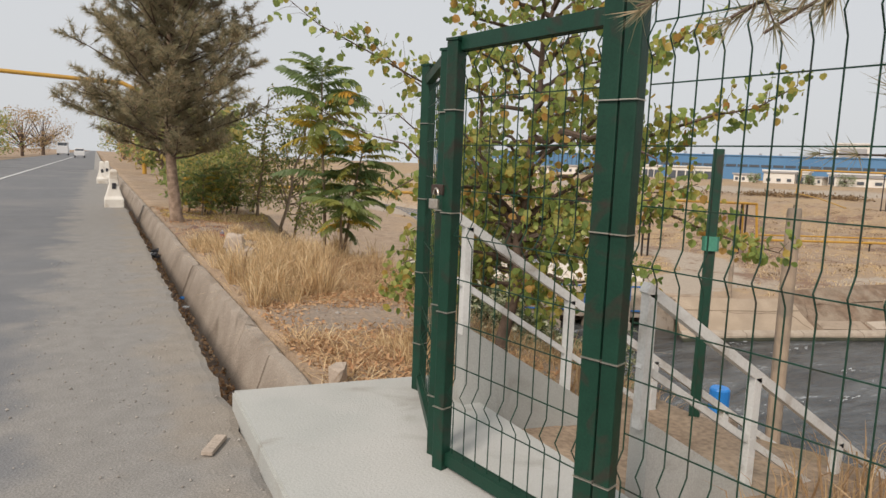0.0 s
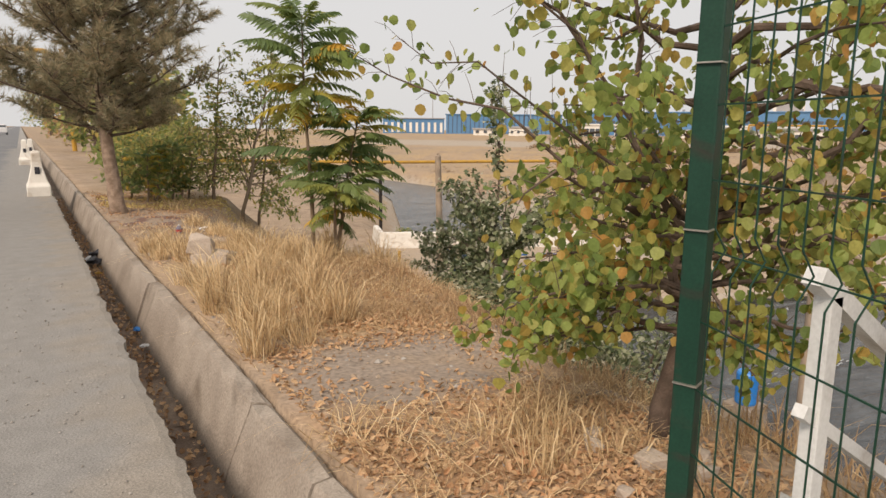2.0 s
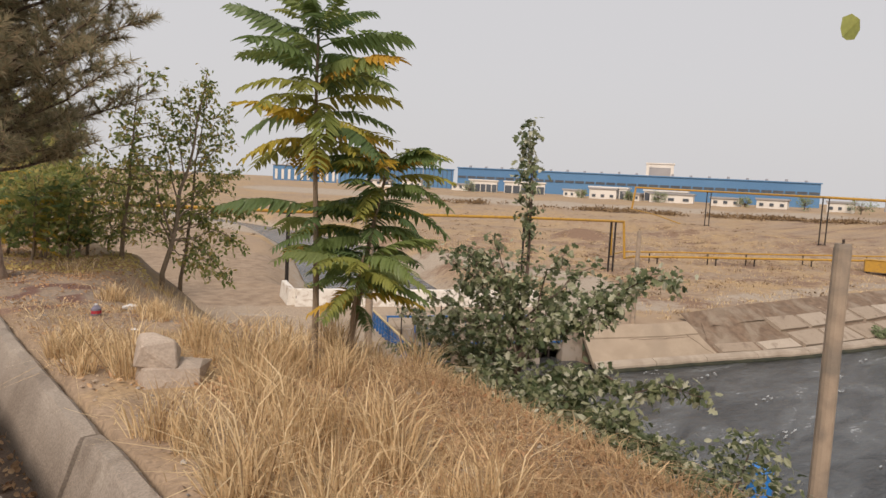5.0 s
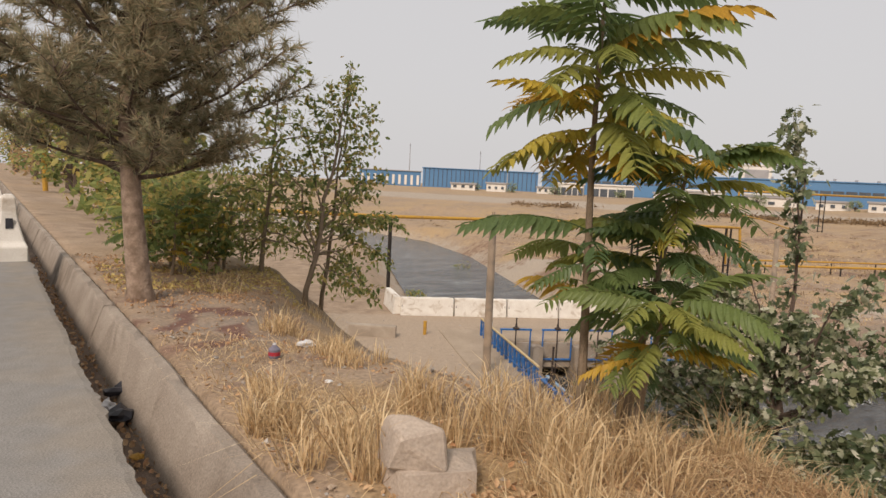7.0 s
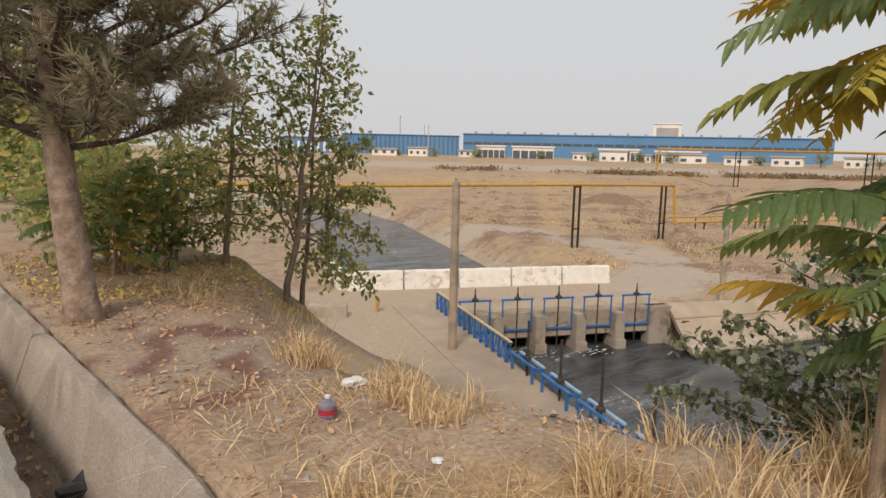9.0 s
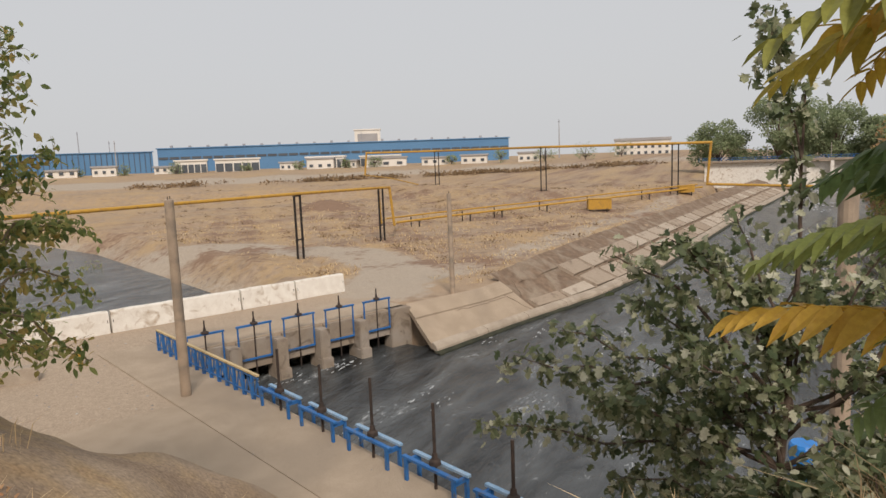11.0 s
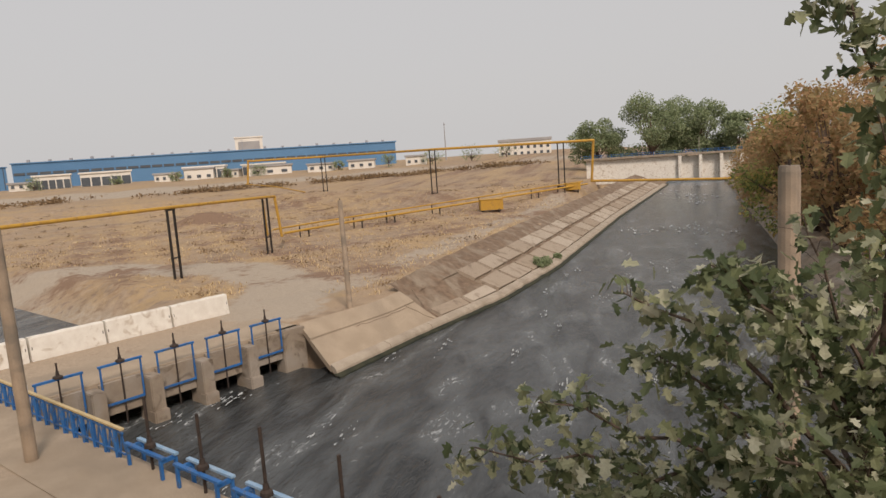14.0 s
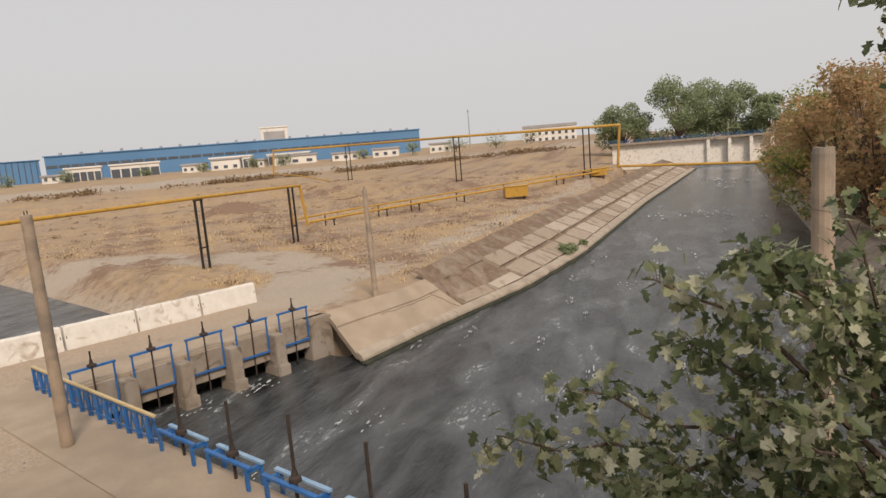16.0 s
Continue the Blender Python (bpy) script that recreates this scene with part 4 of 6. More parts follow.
for y in (8.5, -2.0):
    bm = new_bm()
    tube(bm, [(142.2, y, -1.3), (142.2, y, 1.6)], 0.06, 6)
    part("lamp_post", bm, M_STEEL, bridge)


# ---- far buildings ----
def hall(name, p, q, z0, h, depth, material, label, category, bays=0, roof=None, roof_h=0.6, windows=None, group=""):
    """A long building whose front runs from p to q."""
    p, q = Vector((*p, z0)), Vector((*q, z0))
    d = (q - p).normalized()
    s = Vector((-d.y, d.x, 0))
    if s.dot((p + q) / 2) < 0:
        s = -s
    g = thing(name, (p + q) / 2, label, category, group)
    ang = heading(d)
    c = (p + q) / 2 + s * depth / 2
    bm = new_bm()
    box(bm, c + Vector((0, 0, h / 2 - 0.5)), ((q - p).length, depth, h + 1), ang, bevel=0.05)
    body = part("wall", bm, material, g)
    bm = new_bm()
    box(bm, c + Vector((0, 0, h + roof_h / 2)), ((q - p).length + 1.0, depth + 1.0, roof_h), ang, bevel=0.05)
    part("roof", bm, roof or M_GREYROOF, g)
    if bays:
        for k in range(bays):
            o = p + (q - p) * ((k + 0.5) / bays) - s * 0.1
            w = (q - p).length / bays
            for row, (wz, wh, ww, wm) in enumerate(windows or ()):
                bm = new_bm()
                box(bm, o + Vector((0, 0, wz)), (w * ww, 0.3, wh), ang)
                part("window", bm, wm, g)
    return g


BLUE_P, BLUE_Q = (237.5, 264.5), (331, 121.5)
hall("factory_hall", BLUE_P, BLUE_Q, -0.5, 10.8, 60, M_BLUEWALL, "very long blue-clad factory hall with a band of high windows", "factory", 34, M_BLUEWALL, 0.5, ((6.4, 1.1, 0.86, M_DARKGLASS_SHADE),))
for k in range(20):
    t = (k + 0.5) / 20
    x, y = BLUE_P[0] + (BLUE_Q[0] - BLUE_P[0]) * t + 8, BLUE_P[1] + (BLUE_Q[1] - BLUE_P[1]) * t + 5
    g = thing("roof_vent", (x, y, 10.8), "small grey roof ventilator on the blue hall", "roof vent", "roof vents on the hall")
    bm = new_bm()
    box(bm, (x, y, 11.3), (1.2, 1.2, 1.2 + 0.5 * (k % 3 == 0)), 30, bevel=0.1)
    part("cowl", bm, M_GREYROOF, g)
hall("factory_hall", (188.5, 302), (236.0, 266), -0.5, 9.6, 40, M_BLUEWALL, "blue factory hall with upright ribs", "factory", 26, M_BLUEWALL, 0.4, ((4.8, 9.0, 0.12, M_DARKGLASS_SHADE),))
hall("factory_hall", (160, 318), (188, 303), -0.5, 7.4, 30, M_BLUEWALL, "low far blue hall in the haze", "factory", 10, M_GREYROOF, 0.4, ((3.0, 5.0, 0.4, M_PALEWALL),))
hall("stair_tower", (388.3, 247.4), (396.8, 232.6), -0.5, 22.0, 14, M_PALEWALL, "white stair tower rising behind the blue hall", "tower", 1, M_PALEWALL, 0.8, ((16.5, 6.5, 0.78, M_GREYROOF),))
hall("apartment_block", (398.1, 79.3), (401.9, 49.0), -2.0, 9.0, 14, M_PALEWALL, "white two-storey block with small windows and grey roof", "building", 8, M_GREYROOF, 1.6, ((2.2, 1.6, 0.42, M_DARKGLASS_SHADE), (5.6, 1.6, 0.42, M_DARKGLASS_SHADE)))
# low sheds in front of the hall: dark panels as the shade of open bays between white posts, then small pale houses
SHED_D = ((203, 219, 211, 210, 5.0), (213, 207.5, 224, 194, 5.0), (234, 178, 241, 164, 4.6), (244, 158, 251, 143, 4.2))
for x0, y0, x1, y1, h in SHED_D:
    hall("open_shed", (x0, y0), (x1, y1), -1.2, h, 9, M_PALEWALL, "pale flat-roofed shed with dark panels for its shaded open bays between white posts", "shed", 5, M_PALEWALL, 0.6, ((2.0, 3.2, 0.84, M_DARKGLASS_SHADE),))
small = ((228, 187, 231, 180, 3.2), (231.5, 176, 236, 166, 4.4), (237, 163, 239, 157, 3.0), (240, 153, 247, 138, 3.6), (249, 132, 253, 122, 3.0), (255, 117, 258, 107, 3.4), (262, 95, 264, 87, 3.6), (182, 240, 188, 234, 3.4), (170, 250, 178, 243, 2.6), (198, 225, 203, 219, 2.6))
for k, (x0, y0, x1, y1, h) in enumerate(small):
    hall("small_house", (x0, y0), (x1, y1), -1.6 if k < 7 else -1.0, h, 8, M_PALEWALL, "small pale single-storey works building", "house", 3, M_GREYROOF, 0.7, ((1.7, 1.1, 0.4, M_DARKGLASS_SHADE),), "works buildings before the hall")
for x, y, h in ((224, 300, 20), (212, 262, 14), (226, 282, 15), (190, 318, 22), (300, 190, 16), (330, 95, 18)):
    g = thing("lattice_mast", (x, y, -0.5), "thin grey mast standing among the factory buildings", "mast", "masts by the factory")
    bm = new_bm()
    tube(bm, [(x, y, -1), (x, y, h)], [0.35, 0.15], 6)
    part("shaft", bm, M_GREYROOF, g)
    bm = new_bm()
    box(bm, (x, y, h - 1), (1.6, 0.3, 0.3), 40)
    part("crossarm", bm, M_GREYROOF, g)


# ---- slab, fence and stair by the road ----
bm = new_bm()
vs = [(0.93, 2.6), (0.985, 5.36), (2.30, 5.20), (2.34, 2.6)]
lo = [bm.verts.new((x, y, -0.10)) for x, y in vs]
hi = [bm.verts.new((x, y, 0.115)) for x, y in vs]
bm.faces.new(lo)
bm.faces.new(hi[::-1])
for k in range(4):
    bm.faces.new((lo[k], hi[k], hi[(k + 1) % 4], lo[(k + 1) % 4]))
bmesh.ops.recalc_face_normals(bm, faces=bm.faces)
bmesh.ops.bevel(bm, geom=list(bm.edges), offset=0.012, segments=2, affect="EDGES")
tagged(part("slab", bm, M_SLAB), "pale grey concrete slab bridging the roadside channel at the gate", "concrete slab", kind="structure")
bm = new_bm()
box(bm, (1.65, -4.2, -0.05), (1.5, 13.5, 0.28), bevel=0.02)
tagged(part("pavement", bm, M_CONC), "grey concrete strip along the fence foot", "pavement", kind="structure")


def mesh_panel(parent, p, q, z0, z1, step=0.085, hstep=0.2, folds=(0.32, 1.05, 1.78), d0=0.0027):
    """Welded green wire mesh between two points, with horizontal folds."""
    p, q = Vector(p), Vector(q)
    d = (q - p).normalized()
    s = Vector((d.y, -d.x, 0))
    length = (q - p).length

    def off(z):
        h = z - z0
        return sum(0.035 * max(0.0, 1 - abs(h - f) / 0.06) for f in folds)

    zs = sorted({z0, z1, *[z0 + f + k for f in folds for k in (-0.06, 0, 0.06) if z0 < z0 + f + k < z1]})
    k = 0
    while k * step <= length + 1e-6:
        o = p + d * (k * step)
        bm = new_bm()
        tube(bm, [Vector((o.x, o.y, z)) + s * off(z) for z in zs], d0, 4, caps=False)
        part("wire", bm, M_GREEN, parent)
        k += 1
    z = z0 + 0.04
    while z < z1:
        bm = new_bm()
        tube(bm, [Vector((p.x, p.y, z)) + s * off(z), Vector((q.x, q.y, z)) + s * off(z)], d0 * 1.15, 4, caps=False)
        part("wire", bm, M_GREEN, parent)
        z += hstep


S, Fp, N = Vector((1.70, 4.02, 0)), Vector((2.06, 4.98, 0)), Vector((1.862, 3.125, 0))
Z0 = 0.115


def fence_post(parent, p, top, w=0.062):
    bm = new_bm()
    box(bm, (p.x, p.y, (Z0 - 0.1 + top) / 2), (w, w, top - Z0 + 0.1), 20, bevel=0.006)
    part("post", bm, M_GREEN, parent)
    bm = new_bm()
    box(bm, (p.x, p.y, top + 0.006), (w + 0.008, w + 0.008, 0.012), 20)
    part("cap", bm, M_GREEN, parent)
    for z in (0.3, 0.75, 1.2, 1.65):
        bm = new_bm()
        box(bm, (p.x - 0.006, p.y - 0.006, Z0 + z), (w + 0.004, w + 0.004, 0.004), 20)
        part("clip", bm, M_STEEL, parent, "steel mesh clip")


fence = thing("mesh_fence", (2.0, 3.2, Z0), "tall dark green welded-mesh fence on square steel posts", "fence")
fence_post(fence, N, 2.16, 0.075)
fence_post(fence, N + Vector((0.015, -0.078, 0)), 2.16, 0.062)
fence_post(fence, S + Vector((-0.01, -0.07, 0)), 2.06)
C1 = Vector((2.20, 1.15, 0))
mesh_panel(fence, S + (N - S) * 0.04, N, Z0 + 0.06, 2.02, 0.082)
mesh_panel(fence, N + Vector((0.05, -0.12, 0)), C1, Z0 + 0.06, 2.6, 0.085)
fence_post(fence, C1, 2.16)
bm = new_bm()
beam(bm, S + Vector((0, 0, 2.05)), N + Vector((0, 0, 2.05)), 0.05, 0.06)
part("top_bar", bm, M_GREEN, fence)
bm = new_bm()
beam(bm, S + Vector((0, 0, Z0 + 0.05)), N + Vector((0, 0, Z0 + 0.05)), 0.05, 0.06)
part("bottom_bar", bm, M_GREEN, fence)

gate = thing("mesh_gate", (1.88, 4.5, Z0), "closed dark green framed wire-mesh gate held by a padlock", "gate")
fence_post(gate, Fp, 2.1, 0.066)
fence_post(gate, S + Vector((0.03, 0.075, 0)), 2.04, 0.058)
dg = (Fp - S).normalized()
for z in (Z0 + 0.07, 2.02):
    bm = new_bm()
    beam(bm, S + dg * 0.1 + Vector((0, 0, z)), Fp + Vector((0, 0, z)), 0.04, 0.05)
    part("frame_bar", bm, M_GREEN, gate)
mesh_panel(gate, S + dg * 0.13, Fp - dg * 0.03, Z0 + 0.1, 2.0, 0.082)
lock = thing("padlock", (1.63, 3.98, 1.34), "worn brass padlock with a steel shackle hanging on the gate post", "padlock")
bm = new_bm()
box(bm, (1.618, 3.975, 1.352), (0.02, 0.05, 0.045), 25, bevel=0.005)
part("body", bm, M_STEEL, lock)
bm = new_bm()
tube(bm, [Vector((1.622, 3.975, 1.39)) + 0.024 * Vector((0.1, math.cos(a), 1.3 * math.sin(a))) for a in np.linspace(0, math.pi, 9)], 0.004, 6)
part("shackle", bm, M_STEEL, lock)
bm = new_bm()
box(bm, (1.655, 3.99, 1.415), (0.05, 0.07, 0.045), 20, bevel=0.004)
part("hasp", bm, M_RUST, lock, "rusted hasp welded to the post")
g = thing("fence_post", (4.02, 4.52, float(ground(4.02, 4.52))), "lone leaning dark green steel fence post", "fence post")
bm = new_bm()
z = float(ground(4.02, 4.52))
beam(bm, (3.98, 4.48, z - 0.2), (4.10, 4.57, 1.70), 0.07, 0.07)
part("post", bm, M_GREEN, g)
bm = new_bm()
tube(bm, [(4.055, 4.535, 1.0), (4.06, 4.54, 1.1)], 0.056, 8)
part("cloth_tie", bm, mat("faded_green_cloth", (0.05, 0.2, 0.14), (0.07, 0.25, 0.18), 9, 0.9), g, "faded green rag tied round the post")

# stair down to the water: parapet, steps, white pipe rails
SL = -0.62


def stair_z(x):
    return 0.10 + SL * (x - 2.3)


stair = thing("stair", (3.5, 4.1, -0.5), "concrete stair going down the bank between low parapets", "stair", kind="structure")
for k in range(22):
    x = 2.42 + 0.30 * k
    bm = new_bm()
    box(bm, (x + 0.15, 4.1, stair_z(x + 0.3) - 0.6), (0.302, 1.02, 1.2), bevel=0.008)
    part("step", bm, M_CONC, stair)
for y in (3.52, 4.68):
    bm = new_bm()
    rows = []
    for x, lift in ((2.18 if y > 4 else 2.5, 0.0), (9.0, 0.0)):
        zt = stair_z(x) + 0.42
        rows.append([bm.verts.new(v) for v in ((x, y - 0.06, zt - 1.5), (x, y - 0.06, zt), (x, y + 0.06, zt), (x, y + 0.06, zt - 1.5))])
    for k in range(4):
        bm.faces.new((rows[0][k], rows[0][(k + 1) % 4], rows[1][(k + 1) % 4], rows[1][k]))
    bm.faces.new(rows[0])
    bm.faces.new(rows[1][::-1])
    bmesh.ops.recalc_face_normals(bm, faces=bm.faces)
    part("parapet", bm, M_SLAB, stair, "pale blue-grey parapet wall")
    r = thing("handrail", (2.2, y, 0.6), "white-painted square-tube stair handrail", "handrail", "stair handrails")
    for dz, w in ((0.60, 0.05), (0.24, 0.035)):
        bm = new_bm()
        xa = 2.12 if y > 4 else 2.47
        beam(bm, (xa, y, stair_z(xa) + 0.42 + dz), (8.9, y, stair_z(8.9) + 0.42 + dz), w, w)
        part("rail", bm, M_WHITEPAINT, r)
    for k in range(9):
        x = (2.2 if y > 4 else 2.5) + 0.78 * k
        bm = new_bm()
        box(bm, (x, y, stair_z(x) + 0.42 + 0.27), (0.055, 0.05, 0.64), bevel=0.004)
        part("post", bm, M_WHITEPAINT, r)



# ---- plants ----
def leaf_cloud(name, centres, sizes, outline, material, parent, droop=0.4, fold=0.25, seed=1, label="", face=None):
    """One mesh of many small folded leaves. outline: half-outline points (along, across) of a leaf of length 1."""
    r = np.random.default_rng(seed)
    n = len(centres)
    half = [p for p in outline]
    m = len(half)
    pts, faces = [], []
    tpl = [(0.0, 0.0, 0.0)] + [(u, w, fold * w) for u, w in half] + [(1.0, 0.0, 0.0)] + [(u, -w, fold * w) for u, w in half[::-1]]
    tpl = np.array(tpl)
    k = len(tpl)
    az = r.uniform(0, 2 * np.pi, n)
    pitch = r.normal(-droop, 0.55, n)
    roll = r.normal(0, 0.8, n)
    ca, sa, cp, sp, cr, sr = np.cos(az), np.sin(az), np.cos(pitch), np.sin(pitch), np.cos(roll), np.sin(roll)
    ax = np.stack([ca * cp, sa * cp, sp], -1)
    sd = np.stack([-sa, ca, np.zeros(n)], -1)
    up = np.cross(ax, sd)
    sd2 = sd * cr[:, None] + up * sr[:, None]
    up2 = np.cross(ax, sd2)
    sz = np.asarray(sizes)[:, None, None]
    v = np.asarray(centres)[:, None, :] + sz * (tpl[None, :, 0:1] * ax[:, None] + tpl[None, :, 1:2] * sd2[:, None] + tpl[None, :, 2:3] * up2[:, None])
    v = v.reshape(-1, 3)
    base = (np.arange(n) * k)[:, None]
    f1 = base + np.arange(0, m + 2)[None]
    f2 = base + np.concatenate([[0], np.arange(m + 1, k)])[None]
    return pydata(name, v.tolist(), f1.tolist() + f2.tolist(), material, parent, label)


ROUND = ((0.12, 0.36), (0.5, 0.5), (0.85, 0.26))
OVAL = ((0.3, 0.24), (0.65, 0.22))
LOBED = ((0.02, 0.30), (0.20, 0.20), (0.32, 0.52), (0.48, 0.22), (0.72, 0.30))
LANCE = ((0.25, 0.15), (0.6, 0.13))


# pine at the roadside
def pine(x, y, height, width, seed, label):
    rg = np.random.default_rng(seed)
    z0 = float(ground(x, y))
    tree = thing("pine_tree", (x, y, z0), label, "tree")
    bm = new_bm()
    trunk = [Vector((x, y, z0 - 0.2)), Vector((x - 0.03, y, z0 + 0.15)), Vector((x - 0.10, y + 0.02, z0 + 1.0)), Vector((x - 0.16, y + 0.03, z0 + 2.0)), Vector((x - 0.10, y, z0 + height * 0.62)), Vector((x - 0.05, y, z0 + height))]
    tube(bm, trunk, [0.22, 0.145, 0.118, 0.105, 0.07, 0.02], 14)
    part("trunk", bm, M_BARK, tree, "flaking red-brown bark", smooth=True)
    bm = new_bm()
    tufts, dirs = [], []
    for k in range(150):
        f = (k + 0.5) / 150
        zz = z0 + 1.45 + (height - 1.6) * f
        out = width / 2 * (1.0 - 0.62 * f ** 2.2) * rg.uniform(0.7, 1.12)
        if f < 0.06:
            out *= 0.75
        a = k * 2.4 + rg.normal(0, 0.25)
        o = Vector((x - 0.1, y, zz))
        d = Vector((math.cos(a), math.sin(a), 0.10 + 0.55 * f))
        pts, p = [o], o
        for i in range(5):
            d = (d + Vector((0, 0, 0.07)) + Vector(rg.normal(0, 0.08, 3))).normalized()
            p = p + d * out / 5
            pts.append(p)
        tube(bm, pts, [0.035 * (1 - 0.6 * f), 0.028 * (1 - 0.6 * f), 0.02, 0.014, 0.01, 0.006], 5)
        for i in range(30):
            t = rg.uniform(0.12, 1.0) ** 0.8 * 4.99
            j = min(int(t), 4)
            base = pts[j].lerp(pts[j + 1], t - j)
            sd = Vector(rg.normal(0, 1, 3))
            sd.z = abs(sd.z) * 0.5 + 0.1
            sd = (sd.normalized() * 0.9 + d * 0.5).normalized()
            ln = rg.uniform(0.1, 0.34) * (1.25 - 0.5 * f)
            tube(bm, [base, base + sd * ln], [0.006, 0.003], 3, caps=False)
            for s in (0.45, 0.72, 1.0):
                tufts.append(base + sd * ln * s)
                dirs.append(sd)
    part("branchwork", bm, M_TWIG, tree)
    c, dd = np.array([tuple(t) for t in tufts]), np.array([tuple(t) for t in dirs])
    per = 16
    c, dd = np.repeat(c, per, 0), np.repeat(dd, per, 0)
    nrm = dd * 0.9 + rg.normal(0, 0.62, c.shape)
    nrm /= np.linalg.norm(nrm, axis=1)[:, None]
    sd = np.cross(nrm, rg.normal(0, 1, c.shape))
    sd /= np.linalg.norm(sd, axis=1)[:, None]
    ln = rg.uniform(0.11, 0.21, (len(c), 1))
    w = 0.0068
    v = np.stack([c - sd * w, c + sd * w, c + nrm * ln + np.array([0, 0, -0.008])], 1).reshape(-1, 3)
    pydata("crown", v.tolist(), np.arange(len(v)).reshape(-1, 3).tolist(), M_NEEDLE, tree, "grey-green needle tufts, browned low down")
    return tree


pine(1.95, 18.0, 7.4, 4.5, 3, "dusty grey-green young pine with a bare lower trunk beside the channel")


# second pine behind the fence, its low limbs drooping over the wire
def drooping_pine(x, y, ends, label, seed):
    rg = np.random.default_rng(seed)
    z0 = float(ground(x, y))
    tree = thing("pine_tree", (x, y, z0), label, "tree")
    bm = new_bm()
    tube(bm, [(x, y, z0 - 0.2), (x + 0.05, y, z0 + 1.2), (x, y + 0.05, z0 + 3.2), (x, y, z0 + 4.6)], [0.15, 0.11, 0.08, 0.02], 10)
    part("trunk", bm, M_BARK, tree, "flaking red-brown bark", smooth=True)
    c, dd = [], []
    for k, end in enumerate(ends):
        o, e = Vector((x, y, z0 + 2.3 + 0.16 * k)), Vector(end)
        pts = [o.lerp(e, t) + Vector((0, 0, 0.42 * math.sin(math.pi * t) ** 1.2)) for t in np.linspace(0, 1, 8)]
        bm = new_bm()
        tube(bm, pts, [0.028 * (1 - 0.85 * t) for t in np.linspace(0, 1, 8)], 5)
        for i in range(26):
            t = rg.uniform(0.35, 1.0) * 6.99
            q = pts[int(t)].lerp(pts[int(t) + 1], t - int(t))
            d = ((pts[int(t) + 1] - pts[int(t)]).normalized() * 0.7 + Vector(rg.normal(0, 0.55, 3))).normalized()
            ln = rg.uniform(0.06, 0.2)
            tube(bm, [q, q + d * ln], [0.004, 0.002], 3, caps=False)
            for f in (0.4, 0.7, 1.0):
                c.append(tuple(q + d * ln * f))
                dd.append(tuple(d))
        part("branch", bm, M_TWIG, tree)
    c, dd = np.repeat(np.array(c), 13, 0), np.repeat(np.array(dd), 13, 0)
    nrm = dd * 0.9 + rg.normal(0, 0.5, c.shape)
    nrm /= np.linalg.norm(nrm, axis=1)[:, None]
    sd = np.cross(nrm, rg.normal(0, 1, c.shape))
    sd /= np.linalg.norm(sd, axis=1)[:, None]
    v = np.stack([c - sd * 0.0022, c + sd * 0.0022, c + nrm * rg.uniform(0.06, 0.11, (len(c), 1))], 1).reshape(-1, 3)
    pydata("crown", v.tolist(), np.arange(len(v)).reshape(-1, 3).tolist(), M_NEEDLE, tree, "dusty grey-brown needle tufts")


drooping_pine(3.3, 0.3, ((1.47, 2.62, 1.93), (1.63, 2.47, 1.90), (1.84, 2.54, 1.90), (2.10, 2.34, 1.80), (2.30, 2.46, 1.60), (2.7, 1.2, 2.3), (4.3, 0.9, 2.4), (3.6, -0.8, 2.6)), "pine with drooping brown-tipped limbs hanging over the wire fence", 71)


# tree of heaven with long pinnate leaves
def pinnate(seed, length, pairs, material):
    """One drooping compound leaf along +x from the origin."""
    rg = np.random.default_rng(seed)
    bm = new_bm()
    pts = []
    for i in range(9):
        t = i / 8
        pts.append(Vector((length * (t - 0.14 * t * t), 0.02 * math.sin(3 * t), length * (0.20 * t - 0.40 * t * t))))
    tube(bm, pts, [0.0045 - 0.0032 * i / 8 for i in range(9)], 4, caps=False)
    for k in range(pairs):
        t = 0.16 + 0.82 * k / (pairs - 1)
        i = min(int(t * 8), 7)
        o = pts[i].lerp(pts[i + 1], t * 8 - i)
        size = length * (0.125 + 0.065 * math.sin(math.pi * min(1, t * 1.05))) * rg.uniform(0.88, 1.1)
        for s in (-1, 1):
            d = Vector((0.32 + 0.25 * t, s * 0.78, -0.52 + rg.normal(0, 0.2))).normalized()
            q = Vector((0, 0, 1)).cross(d).normalized()
            nn = d.cross(q)
            prof = ((0.0, 0.0), (0.12, 0.145), (0.38, 0.175), (0.7, 0.115), (1.0, 0.0))
            mid = [bm.verts.new(o + d * size * u - Vector((0, 0, 0.20 * size * u * u))) for u, _ in prof]
            for sgn in (-1, 1):
                edge = [bm.verts.new(o + d * size * u + q * size * w * sgn * 1.05 - nn * size * 0.05 * (w > 0) * -1 - Vector((0, 0, 0.20 * size * u * u))) for u, w in prof[1:4]]
                loop = [mid[0], edge[0], edge[1], edge[2], mid[4], mid[3], mid[2], mid[1]]
                for quad in ((0, 1, 7), (1, 2, 6, 7), (2, 3, 5, 6), (3, 4, 5)):
                    bm.faces.new([loop[n_] for n_ in quad])
    me = bpy.data.meshes.new("leaf")
    bm.to_mesh(me)
    bm.free()
    me.materials.append(material)
    return me


PINNATE = [pinnate(11, 0.62, 14, M_AIL), pinnate(12, 0.70, 15, M_AIL), pinnate(13, 0.54, 13, M_AIL), pinnate(14, 0.46, 11, M_AIL)]
YELLOWED = [pinnate(15, 0.60, 14, M_AILYEL), pinnate(16, 0.66, 14, M_AILYEL), pinnate(17, 0.50, 12, M_AILYEL)]


